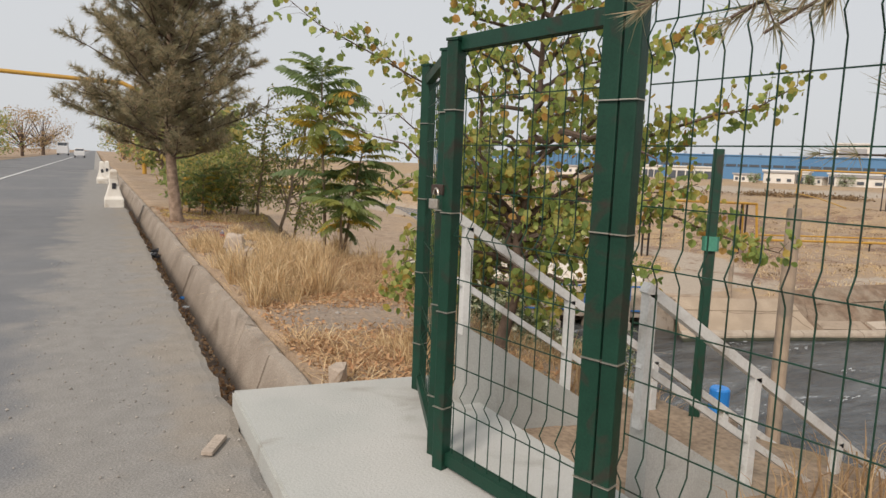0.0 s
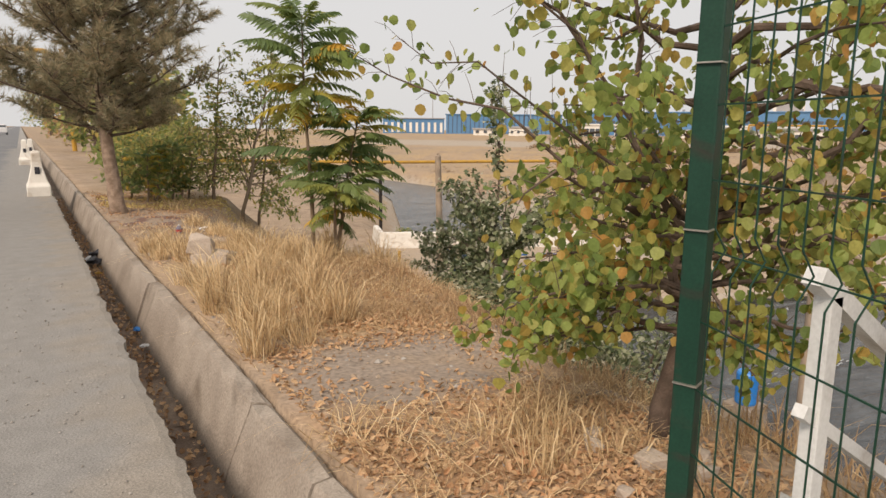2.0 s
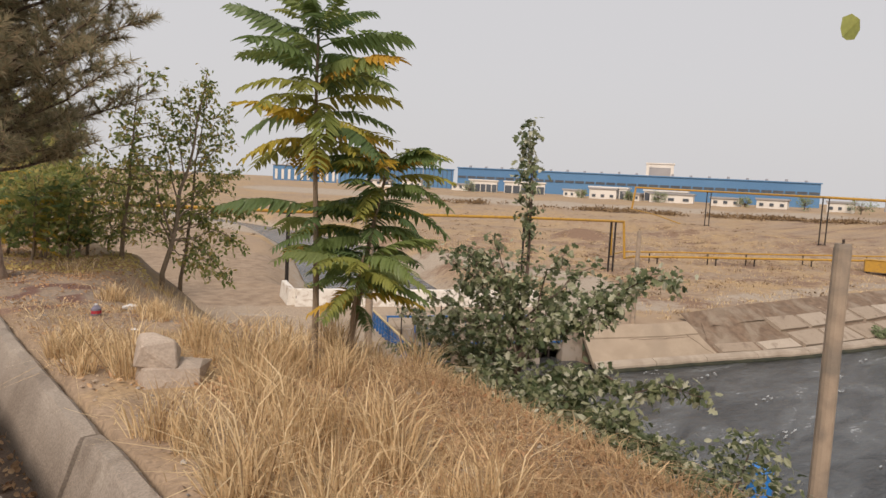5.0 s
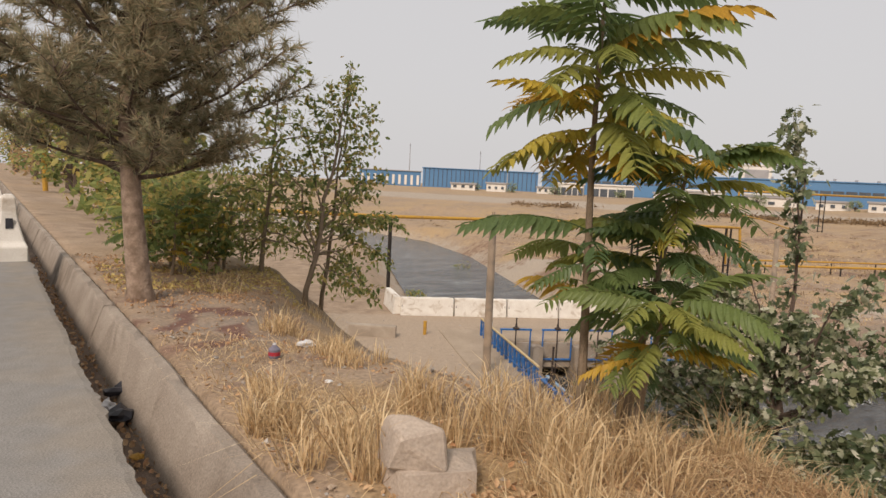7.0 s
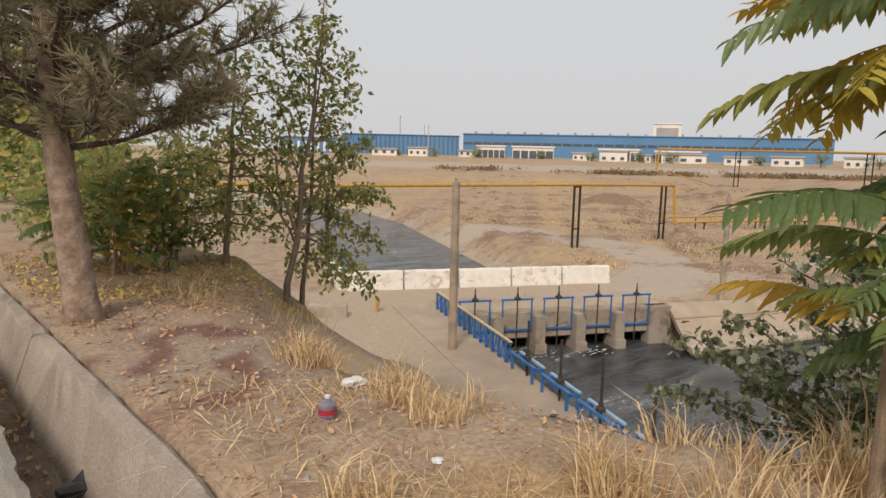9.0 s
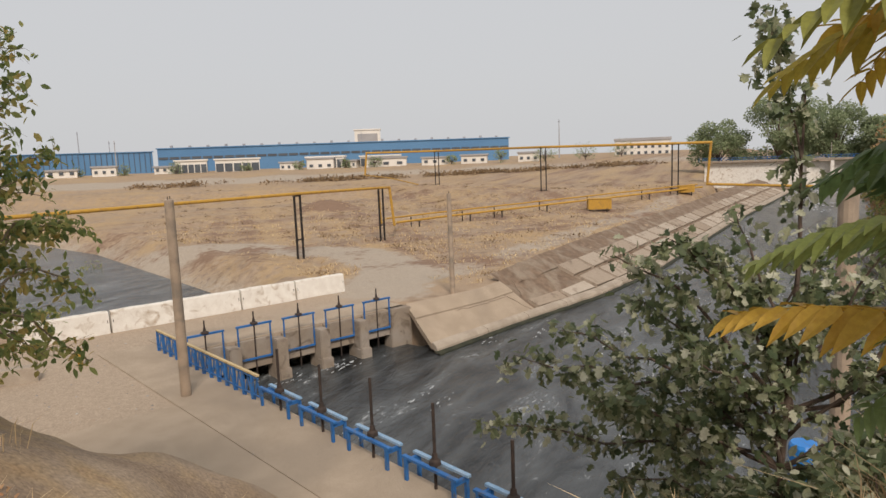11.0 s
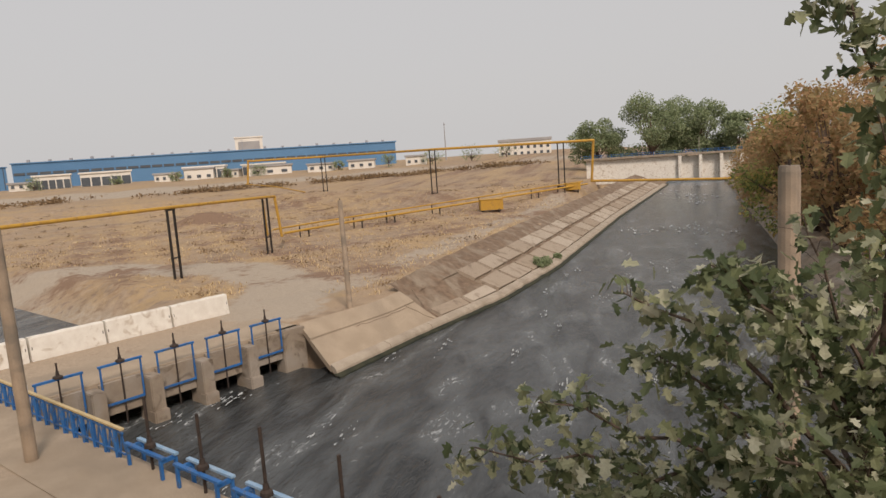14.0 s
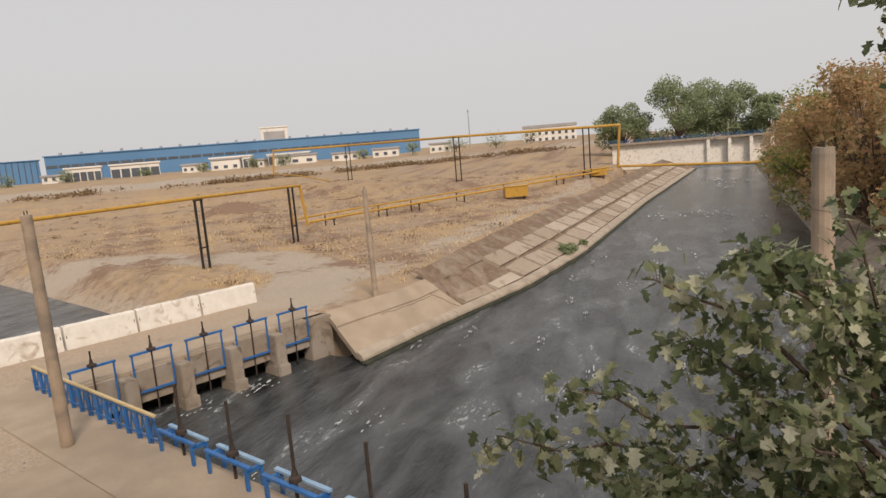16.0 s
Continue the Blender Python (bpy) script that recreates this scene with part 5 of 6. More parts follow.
def ailanthus(x, y, stems, label, seed, scale=1.0):
    rg = np.random.default_rng(seed)
    z0 = float(ground(x, y))
    tree = thing("tree_of_heaven", (x, y, z0), label, "tree")
    for sx, sy, tx, ty, h, tiers in stems:
        bm = new_bm()
        p0, p1 = Vector((x + sx, y + sy, z0 - 0.1)), Vector((x + tx, y + ty, z0 + h))
        pts = [p0.lerp(p1, t) + Vector((0.05 * math.sin(5 * t) * (1 - t), 0.03 * math.sin(4 * t), 0)) for t in np.linspace(0, 1, 8)]
        tube(bm, pts, [0.036 * scale * (1 - 0.72 * t) for t in np.linspace(0, 1, 8)], 8)
        part("trunk", bm, M_STEM, tree, "thin brown stem")
        for (lo, hi, count, ln, lift, yellow) in tiers:
            for k in range(count):
                t = lo + (hi - lo) * (k + rg.uniform(0, 0.8)) / count
                i = min(int(t * 7), 6)
                o = pts[i].lerp(pts[i + 1], t * 7 - i)
                me = YELLOWED[int(rg.integers(0, 3))] if rg.uniform() < yellow else PINNATE[int(rg.integers(0, 4))]
                ob = new("leaf", me)
                s = ln * rg.uniform(0.85, 1.15) * scale
                ob.matrix_world = Matrix.Translation(o) @ Matrix.Rotation(k * 2.4 + rg.normal(0, 0.3) + sx * 9, 4, "Z") @ Matrix.Rotation(-lift + rg.normal(0, 0.16), 4, "Y") @ Matrix.Rotation(rg.normal(0, 0.25), 4, "X") @ Matrix.Diagonal((s, s, s, 1))
                wanted = ob.matrix_world.copy()
                ob.parent = tree
                ob.matrix_parent_inverse = tree.matrix_world.inverted()
                ob.matrix_basis = wanted


ailanthus(3.9, 12.45, ((-0.12, 0.05, -0.22, 0.0, 3.2, ((0.30, 0.48, 14, 1.25, 0.05, 0.15), (0.60, 0.72, 16, 1.4, 0.05, 0.75), (0.70, 0.82, 15, 1.6, 0.12, 0.25), (0.80, 0.93, 17, 1.6, 0.25, 0.1), (0.93, 1.0, 16, 1.15, 0.6, 0.1))),
                       (0.12, -0.10, 0.46, -0.25, 1.95, ((0.35, 0.6, 12, 1.2, -0.05, 0.1), (0.60, 0.88, 24, 1.4, 0.1, 0.12), (0.88, 1.0, 18, 1.25, 0.35, 0.4))),
                       (0.05, -0.25, 0.02, -0.5, 1.05, ((0.58, 0.8, 6, 1.0, -0.25, 0.6), (0.76, 1.0, 22, 1.2, 0.2, 0.05)))),
          "young tree of heaven with drooping green and yellow feathery leaves", 5)
for k, (x, y, h) in enumerate(((2.75, 20.2, 1.15), (3.35, 20.5, 1.35), (2.3, 20.9, 1.0), (3.0, 21.4, 1.5))):
    ailanthus(x, y, ((0.0, 0.0, 0.1, -0.05, h, ((0.25, 0.7, 9, 0.95, 0.0, 0.15), (0.7, 1.0, 14, 1.05, 0.45, 0.15))), (0.2, 0.1, 0.35, 0.1, h * 0.75, ((0.3, 1.0, 14, 0.9, 0.3, 0.3),))),
              "low green feathery-leaved sucker growing in the thicket behind the pine", 60 + k, 0.85)


def limb_tree(name, root, label, seed, trunk_to, trunk_r, limbs, leaf, size, density, material, bark, twig=0.32, jitter=0.05, droop=0.6, bare=0.25, category="tree"):
    """A tree from a trunk and named limb ends: limbs are (height share on the trunk, end, sag, radius, leafiness)."""
    rg = np.random.default_rng(seed)
    root = Vector(root)
    tree = thing(name, root, label, category)
    tip = Vector(trunk_to)
    tp = [root - Vector((0, 0, 0.3))] + [root.lerp(tip, t) + Vector(rg.normal(0, 0.03, 3)) * (t < 1) for t in np.linspace(0.06, 1, 9)]
    bm = new_bm()
    tube(bm, tp, [trunk_r * 1.25] + [trunk_r * (1 - 0.85 * t) for t in np.linspace(0.06, 1, 9)], 9)
    part("trunk", bm, bark, tree, smooth=True)
    centres = []
    for share, end, sag, r, full in limbs:
        if share is None:
            o = Vector(root)
        else:
            k = share * 8
            i = min(int(k), 7)
            o = tp[1 + i].lerp(tp[2 + i], k - i)
        e = Vector(end)
        length = (e - o).length
        pts = []
        for t in np.linspace(0, 1, 8):
            q = o.lerp(e, t) + Vector((0, 0, sag * length * math.sin(math.pi * t))) + Vector(rg.normal(0, 0.022, 3)) * length * (0 < t < 1)
            pts.append(q)
        bm = new_bm()
        tube(bm, pts, [r * (1 - 0.82 * t) for t in np.linspace(0, 1, 8)], 6)
        n = max(3, int(length / 0.085))
        for j in range(n):
            t = bare + (1 - bare) * (j + rg.uniform()) / n
            k = min(t, 0.999) * 7
            i = int(k)
            q = pts[i].lerp(pts[i + 1], k - i)
            d = (pts[i + 1] - pts[i]).normalized()
            sd = Vector(rg.normal(0, 1, 3))
            sd = (sd - d * sd.dot(d)).normalized()
            w = (d * 0.55 + sd * 0.8 + Vector((0, 0, 0.12))).normalized()
            ln = twig * rg.uniform(0.35, 1.0) * (1.1 - 0.55 * t)
            m1 = q + w * ln * 0.5 + Vector((0, 0, 0.02))
            e1 = q + w * ln
            tube(bm, [q, m1, e1], [max(0.0022, r * 0.16), 0.0018, 0.0012], 3, caps=False)
            for _ in range(int(round(density * full * rg.uniform(0.6, 1.4)))):
                s = rg.uniform(0.15, 1.05)
                centres.append(tuple((q.lerp(e1, s) + Vector(rg.normal(0, jitter, 3)))))
        part("branch", bm, bark, tree)
    c = np.array(centres)
    leaf_cloud("crown", c, rg.uniform(size * 0.6, size * 1.25, len(c)), leaf, material, tree, droop, 0.22, seed)
    return tree


def around(centre, radius, zlo, zhi, n, seed, r0, full=1.0, sag=0.03, lo=0.25, hi=0.95, squash=1.0):
    """Limb ends spread round a centre."""
    rg = np.random.default_rng(seed)
    out = []
    for k in range(n):
        a = 2.4 * k + rg.normal(0, 0.3)
        f = (k + 0.5) / n
        rr = radius * rg.uniform(0.6, 1.05) * math.sqrt(max(0.12, math.sin(math.pi * min(1, 0.2 + 0.75 * f))))
        out.append((lo + (hi - lo) * f, (centre[0] + rr * math.cos(a), centre[1] + rr * math.sin(a) * squash, zlo + (zhi - zlo) * f + rg.normal(0, 0.1)), sag, r0 * rg.uniform(0.7, 1.1), full * rg.uniform(0.75, 1.2)))
    return tuple(out)


limb_tree("redbud_tree", (3.42, 6.15, float(ground(3.42, 6.15))), "many-stemmed small tree with round green and yellowing leaves", 21, (3.75, 6.0, 3.4), 0.062,
          around((3.55, 6.1), 1.35, 0.5, 3.4, 40, 3, 0.024, 1.0, 0.05, 0.10, 0.9)
          + around((3.4, 6.3), 0.95, 0.15, 1.6, 22, 4, 0.016, 1.3, 0.05, 0.12, 0.4)
          + ((0.25, (2.05, 7.3, 2.0), 0.06, 0.016, 0.25), (0.3, (2.5, 7.6, 2.15), 0.07, 0.014, 0.25), (0.35, (1.6, 6.85, 2.85), 0.05, 0.015, 0.35), (0.3, (2.2, 6.6, 2.6), 0.05, 0.014, 0.5), (0.3, (4.9, 4.6, 2.2), 0.08, 0.024, 1.1), (0.25, (4.9, 4.6, 0.95), 0.12, 0.022, 1.4), (0.4, (4.4, 5.0, 2.7), 0.05, 0.022, 1.0), (0.2, (4.35, 4.95, 1.45), 0.08, 0.018, 1.4), (0.2, (4.15, 5.2, 0.7), 0.08, 0.018, 1.4), (0.25, (4.6, 5.3, 1.8), 0.06, 0.018, 1.3), (0.2, (2.75, 7.1, 0.35), 0.1, 0.02, 1.4), (0.2, (3.05, 7.2, 0.75), 0.1, 0.02, 1.3), (0.2, (2.55, 6.5, 0.65), 0.1, 0.02, 1.2), (0.5, (3.84, 4.88, 1.62), 0.06, 0.036, 0.1), (0.15, (3.0, 6.3, 2.6), -0.05, 0.035, 0.3)),
          ROUND, 0.060, 9.3, M_REDBUD, M_TWIG, 0.36, 0.05, 1.0, 0.28)
limb_tree("maple_sapling", (7.35, 12.95, float(ground(7.35, 12.95))), "dusty grey-green lobed-leaf tree on the bank, pale undersides showing", 31, (7.25, 12.88, 1.80), 0.05,
          ((0.45, (7.02, 15.12, -0.42), 0.05, 0.022, 1.0), (0.45, (7.2, 14.75, -0.2), 0.06, 0.022, 0.9), (0.5, (7.0, 14.25, 0.52), 0.10, 0.022, 0.9), (0.55, (6.95, 13.8, 0.66), 0.12, 0.02, 1.0), (0.55, (7.1, 13.6, 0.6), 0.08, 0.02, 1.1), (0.6, (7.05, 13.35, 0.9), 0.05, 0.016, 0.35),
           (0.45, (7.3, 14.1, 0.1), 0.05, 0.022, 1.3), (0.4, (7.25, 14.5, -0.8), 0.05, 0.022, 1.4), (0.4, (7.15, 13.5, -0.7), 0.05, 0.022, 1.5), (0.4, (6.9, 13.1, -0.35), 0.05, 0.02, 1.4), (0.45, (7.0, 12.8, 0.35), 0.05, 0.02, 1.3), (0.5, (7.2, 13.2, 0.3), 0.05, 0.02, 1.3),
           (0.55, (7.0, 12.1, 0.75), 0.05, 0.018, 0.6), (0.5, (7.0, 11.3, 0.2), 0.06, 0.022, 1.2), (0.5, (7.0, 10.55, 0.62), 0.08, 0.022, 0.9), (0.4, (7.0, 10.2, -0.5), 0.08, 0.022, 1.2), (0.4, (6.9, 11.5, -0.7), 0.06, 0.02, 1.5), (0.35, (6.8, 12.3, -0.9), 0.05, 0.02, 1.5), (0.3, (7.0, 14.2, -1.4), 0.05, 0.02, 1.5), (0.3, (6.8, 13.2, -1.3), 0.05, 0.02, 1.5), (0.35, (7.0, 15.4, -1.1), 0.08, 0.02, 1.0),
           (0.6, (8.4, 12.6, 0.5), 0.06, 0.02, 0.8), (0.5, (8.6, 13.3, 0.0), 0.06, 0.02, 1.2), (0.55, (8.3, 11.8, 0.4), 0.06, 0.02, 1.2), (0.9, (7.42, 13.16, 2.40), 0.02, 0.012, 1.3), (0.6, (7.25, 12.88, 1.80), 0.0, 0.012, 0.7), (0.3, (5.6, 11.2, -1.9), 0.06, 0.018, 1.6), (0.3, (5.7, 12.6, -1.7), 0.06, 0.018, 1.6), (0.3, (6.0, 10.2, -1.9), 0.06, 0.018, 1.6), (0.3, (7.6, 10.0, -1.6), 0.08, 0.018, 1.4), (0.3, (8.2, 11.0, -1.8), 0.08, 0.018, 1.5), (0.35, (7.1, 11.0, -1.8), 0.05, 0.02, 1.6), (0.3, (6.9, 10.3, -1.6), 0.05, 0.02, 1.6), (0.25, (7.3, 12.0, -2.0), 0.05, 0.02, 1.6), (0.3, (6.4, 11.5, -1.5), 0.05, 0.02, 1.6), (0.3, (6.2, 12.3, -1.2), 0.05, 0.02, 1.5), (0.35, (6.5, 10.8, -1.0), 0.06, 0.02, 1.5), (0.3, (6.3, 13.3, -1.0), 0.06, 0.02, 1.5), (0.4, (6.6, 14.3, -0.6), 0.06, 0.02, 1.2), (0.45, (6.6, 13.7, -0.1), 0.06, 0.02, 1.2), (0.45, (6.7, 11.9, 0.0), 0.06, 0.02, 1.3),
           (0.3, (8.0, 14.6, -1.2), 0.06, 0.02, 1.3), (0.3, (7.9, 12.0, -1.0), 0.06, 0.02, 1.4), (0.3, (7.5, 10.9, -1.3), 0.08, 0.02, 1.4)),
          LOBED, 0.092, 11.0, M_MAPLE, M_TWIG, 0.34, 0.05, 0.6, 0.22)
limb_tree("poplar_sapling", (4.75, 19.6, float(ground(4.75, 19.6))), "spindly sapling with dark green leaves and thin upright stems", 41, (5.95, 20.6, 3.6), 0.05,
          ((0.2, (6.9, 20.6, 0.75), 0.10, 0.022, 1.0), (0.15, (6.6, 20.0, 0.1), 0.12, 0.02, 1.1), (0.15, (6.0, 19.3, -0.55), 0.15, 0.018, 1.2), (0.3, (6.6, 20.3, 1.6), 0.06, 0.02, 1.0), (0.4, (6.5, 20.6, 2.3), 0.05, 0.016, 1.0), (0.5, (6.4, 20.7, 2.9), 0.03, 0.014, 1.0), (0.6, (5.5, 20.5, 3.2), 0.03, 0.012, 0.9), (0.45, (5.2, 20.6, 2.9), 0.04, 0.014, 0.9), (0.3, (4.9, 20.3, 2.5), 0.04, 0.018, 0.9), (0.15, (4.2, 20.0, 2.6), 0.03, 0.022, 0.8), (0.12, (4.4, 20.6, 1.6), 0.05, 0.02, 1.0), (0.12, (5.6, 20.5, 1.0), 0.05, 0.02, 1.1), (0.7, (6.1, 20.9, 3.4), 0.02, 0.01, 1.0), (0.8, (5.9, 20.4, 3.5), 0.02, 0.008, 1.0), (0.25, (5.9, 19.8, 1.4), 0.05, 0.018, 1.0), (0.2, (7.3, 20.9, 0.65), 0.08, 0.016, 1.0), (0.1, (5.4, 19.1, -0.3), 0.1, 0.016, 1.1)),
          OVAL, 0.105, 9.0, M_SHRUB, M_STEM, 0.45, 0.05, 0.6, 0.2)
limb_tree("poplar_sapling", (4.3, 20.5, float(ground(4.3, 20.5))), "bushy sapling with yellowing leaves growing behind the pine", 43, (4.7, 20.8, 3.3), 0.045,
          around((4.75, 20.7), 1.15, 0.0, 3.3, 30, 44, 0.016, 1.0, 0.06, 0.1, 0.95), OVAL, 0.115, 4.4, M_SHRUB, M_STEM, 0.45, 0.05, 0.5, 0.2)
limb_tree("poplar_sapling", (5.3, 20.2, float(ground(5.3, 20.2))), "leaning leafy sapling at the top of the slope", 45, (6.0, 20.7, 3.1), 0.04,
          around((5.9, 20.5), 0.85, -0.7, 3.1, 24, 46, 0.014, 1.0, 0.06, 0.1, 0.95), OVAL, 0.11, 4.4, M_SHRUB, M_STEM, 0.42, 0.05, 0.5, 0.2)
for k, (x, y, h, seed) in enumerate(((3.0, 20.6, 1.5, 51), (3.9, 21.2, 1.9, 52), (3.0, 23.0, 1.6, 53), (4.6, 22.4, 1.9, 54), (3.4, 25.8, 1.7, 55), (4.4, 28.5, 2.2, 56))):
    z0 = float(ground(x, y))
    limb_tree("shrub", (x, y, z0), ("dense mixed shrub of green and yellowing leaves on the slope top", "bushy yellow-green shrub with thin brown stems near the pine")[k % 2], seed, (x + 0.1, y, z0 + h * 0.9), 0.03,
              around((x, y), 1.05, z0 + 0.2, z0 + h, 24, seed, 0.014, 1.0, 0.08, 0.05, 0.8), LANCE if k % 2 else OVAL, 0.13, 5.5, M_SHRUB, M_STEM, 0.45, 0.06, 0.5, 0.2, "shrub")


# clumps of far trees and bank bushes: small leaf masses on short limbs
def clump_tree(name, x, y, w, h, seed, material, label, n=1900, leaf=0.5, trunk=0.25, base=None, group=""):
    rg = np.random.default_rng(seed)
    z0 = float(ground(x, y)) if base is None else base
    tree = thing(name, (x, y, z0), label, "tree" if name.endswith("tree") else "bush", group)
    bm = new_bm()
    blobs = []
    tube(bm, [(x, y, z0 - 0.3), (x, y, z0 + h * trunk), (x + 0.02 * w, y, z0 + h * 0.7)], [0.035 * h, 0.028 * h, 0.008 * h], 7)
    for k in range(24):
        a, f = k * 2.4 + rg.normal(0, 0.3), rg.uniform(0.0, 1.0)
        rad = w / 2 * (0.35 + 0.6 * math.sin(math.pi * (0.18 + 0.74 * f))) * rg.uniform(0.55, 1.0)
        o = Vector((x, y, z0 + h * trunk * (0.6 + 0.8 * f)))
        e = Vector((x + rad * math.cos(a), y + rad * math.sin(a), z0 + h * (trunk * 0.7 + (0.93 - trunk * 0.7) * f)))
        tube(bm, [o, o.lerp(e, 0.5) + Vector((0, 0, 0.04 * h)), e], [0.012 * h, 0.008 * h, 0.003 * h], 4)
        blobs.append((e, w * rg.uniform(0.13, 0.24)))
    part("trunk", bm, M_TWIG, tree)
    c = []
    for e, rr in blobs:
        q = rg.normal(0, 1, (n // 24, 3))
        q = q / np.linalg.norm(q, axis=1)[:, None] * (rg.uniform(0.25, 1.0, (n // 24, 1)) ** 0.5) * rr
        q[:, 2] *= 0.8
        c.append(np.array(tuple(e)) + q)
    c = np.concatenate(c)
    c[:, 2] = np.maximum(c[:, 2], z0 + 0.1)
    leaf_cloud("crown", c, rg.uniform(leaf * 0.6, leaf * 1.3, len(c)), OVAL, material, tree, 0.3, 0.2, seed)
    return tree


for k, (x, y, w, h) in enumerate(((178, 18, 13, 11), (177, 5, 16, 16), (180, -7, 14, 14), (176, -15, 11, 10), (190, -2, 16, 15), (172, -24, 12, 9))):
    clump_tree("willow_tree", x, y, w, h, 100 + k, M_FARLEAF, "rounded green willow beyond the canal bridge", 11000, 0.55, 0.1, -3.5, "willows beyond the bridge")
for k, (x, y, w, h) in enumerate(((36, 0.4, 6, 7.5), (42, 0.0, 7, 9.5), (48, 1.0, 7, 10.5), (55, 0.6, 8, 11), (61, 0.3, 8, 11), (68, -0.8, 8, 10), (76, -1.8, 8, 9), (85, -2.8, 8, 8.5), (30, -0.5, 6, 8), (46, -5, 8, 10), (56, -6, 9, 11), (66, -6, 9, 10), (25, -1.0, 6, 7), (100, -6, 10, 7))):
    clump_tree("bank_bush", x, y, w, h, 130 + k, M_BROWNLEAF if k % 4 else M_SHRUB, "overgrown brown and olive bush on the far canal bank", 5200, 0.34, 0.08, WATER + 0.6 if k < 9 or k > 11 else -3.5, "bushes on the far canal bank")
for k, (x, y, w, h) in enumerate(((226, 176, 5, 4), (240, 149, 6, 5), (200, 216, 6, 5), (252, 120, 5, 4), (258, 101, 6, 5), (190, 232, 5, 5), (218, 196, 5, 4), (262, 84, 9, 6), (272, 70, 10, 6), (236, 160, 4, 4), (180, 246, 5, 4), (300, 60, 12, 7))):
    clump_tree("far_tree", x, y, w, h, 160 + k, M_FARLEAF, "small hazy tree among the works buildings", 350, 0.6, 0.2, -1.4, "far trees by the works")
for k, (x, y, w, h) in enumerate(((-14, 120, 9, 7), (-13, 95, 8, 6), (-15, 75, 9, 6), (-12, 150, 10, 9), (-11, 190, 12, 12), (-13, 60, 8, 5), (6, 70, 8, 9), (5.5, 88, 8, 10), (6, 110, 8, 10), (5, 55, 6, 6), (5, 140, 9, 11), (6, 180, 10, 12), (-14, 240, 14, 12), (5.5, 40, 5, 5), (4.6, 33, 4, 3.6))):
    clump_tree("roadside_tree", x, y, w, h, 180 + k, M_BROWNLEAF if k in (3, 4, 12, 6, 8) else M_SHRUB, "dusty roadside tree fading into the haze", 1500, 0.38, 0.2, None, "roadside trees")
for k, (x, y, w, h) in enumerate(((6.9, 12.2, 2.3, 2.5), (8.2, 12.0, 2.4, 2.8), (6.3, 11.3, 1.8, 1.6), (8.0, 10.6, 2.6, 3.3), (7.5, 13.5, 2.2, 2.7))):
    clump_tree("slope_bush", x, y, w, h, 250 + k, M_MAPLE, "dusty grey-green lobed-leaf bush covering the steep bank", 4300, 0.105, 0.08, None, "bushes on the steep bank")
for k, (x, y, w) in enumerate(((41.2, 64.5, 2.6), (39.6, 62.8, 1.6), (33.5, 44.2, 0.9), (22.5, 44, 1.6), (48.3, 19.3, 1.2), (49.2, 19.1, 1.0), (52, 18.4, 0.6))):
    clump_tree("bank_scrub", x, y, w, w * 0.6, 220 + k, M_SHRUB if k < 4 else M_FARLEAF, "small scrubby weed clump at the canal edge", 500, 0.16, 0.05, float(ground(x, y)) + 0.1 if k < 4 else WATER + 0.35, "weeds at the canal edge")


# ---- dry grass, fallen leaves, pebbles ----
def blades(name, spots, material, label, seed, hmin=0.2, hmax=0.68, lean=0.42, w=0.0042, category="dry grass"):
    """Upright bent blades: spots are (x, y, radius, count, height factor)."""
    rg = np.random.default_rng(seed)
    V, Fc, n0 = [], [], 0
    for x, y, rad, count, hf in spots:
        a, rr = rg.uniform(0, 2 * np.pi, count), rad * np.sqrt(rg.uniform(0, 1, count))
        bx_, by_ = x + rr * np.cos(a), y + rr * np.sin(a)
        ok = bx_ > 1.64
        bx_, by_, a, rr = bx_[ok], by_[ok], a[ok], rr[ok]
        m = len(bx_)
        bz = ground(bx_, by_) - 0.03
        h = rg.uniform(hmin, hmax, m) * hf
        out = rg.normal(0, lean, (m, 2)) + 0.25 * np.stack([np.cos(a), np.sin(a)], -1) * (rr / rad)[:, None]
        ww = rg.uniform(0.6, 1.5, m) * w
        ang = rg.uniform(0, np.pi, m)
        sx, sy = np.cos(ang) * ww, np.sin(ang) * ww
        m1 = np.stack([bx_ + out[:, 0] * h * 0.35, by_ + out[:, 1] * h * 0.35, bz + h * 0.62], -1)
        tp = np.stack([bx_ + out[:, 0] * h * 1.05, by_ + out[:, 1] * h * 1.05, bz + h * (1 - 0.25 * np.hypot(out[:, 0], out[:, 1]))], -1)
        b0 = np.stack([bx_ - sx, by_ - sy, bz], -1)
        b1 = np.stack([bx_ + sx, by_ + sy, bz], -1)
        off = np.stack([sx, sy, np.zeros(m)], -1) * 0.8
        V.append(np.stack([b0, b1, m1 + off, m1 - off, tp], 1).reshape(-1, 3))
        base = n0 + np.arange(m)[:, None] * 5
        Fc += (base + np.array([[0, 1, 2, 3]])).tolist() + (base + np.array([[3, 2, 4]])).tolist()
        n0 += m * 5
    return tagged(pydata(name, np.concatenate(V).tolist(), Fc, material), label, category, kind="stuff")


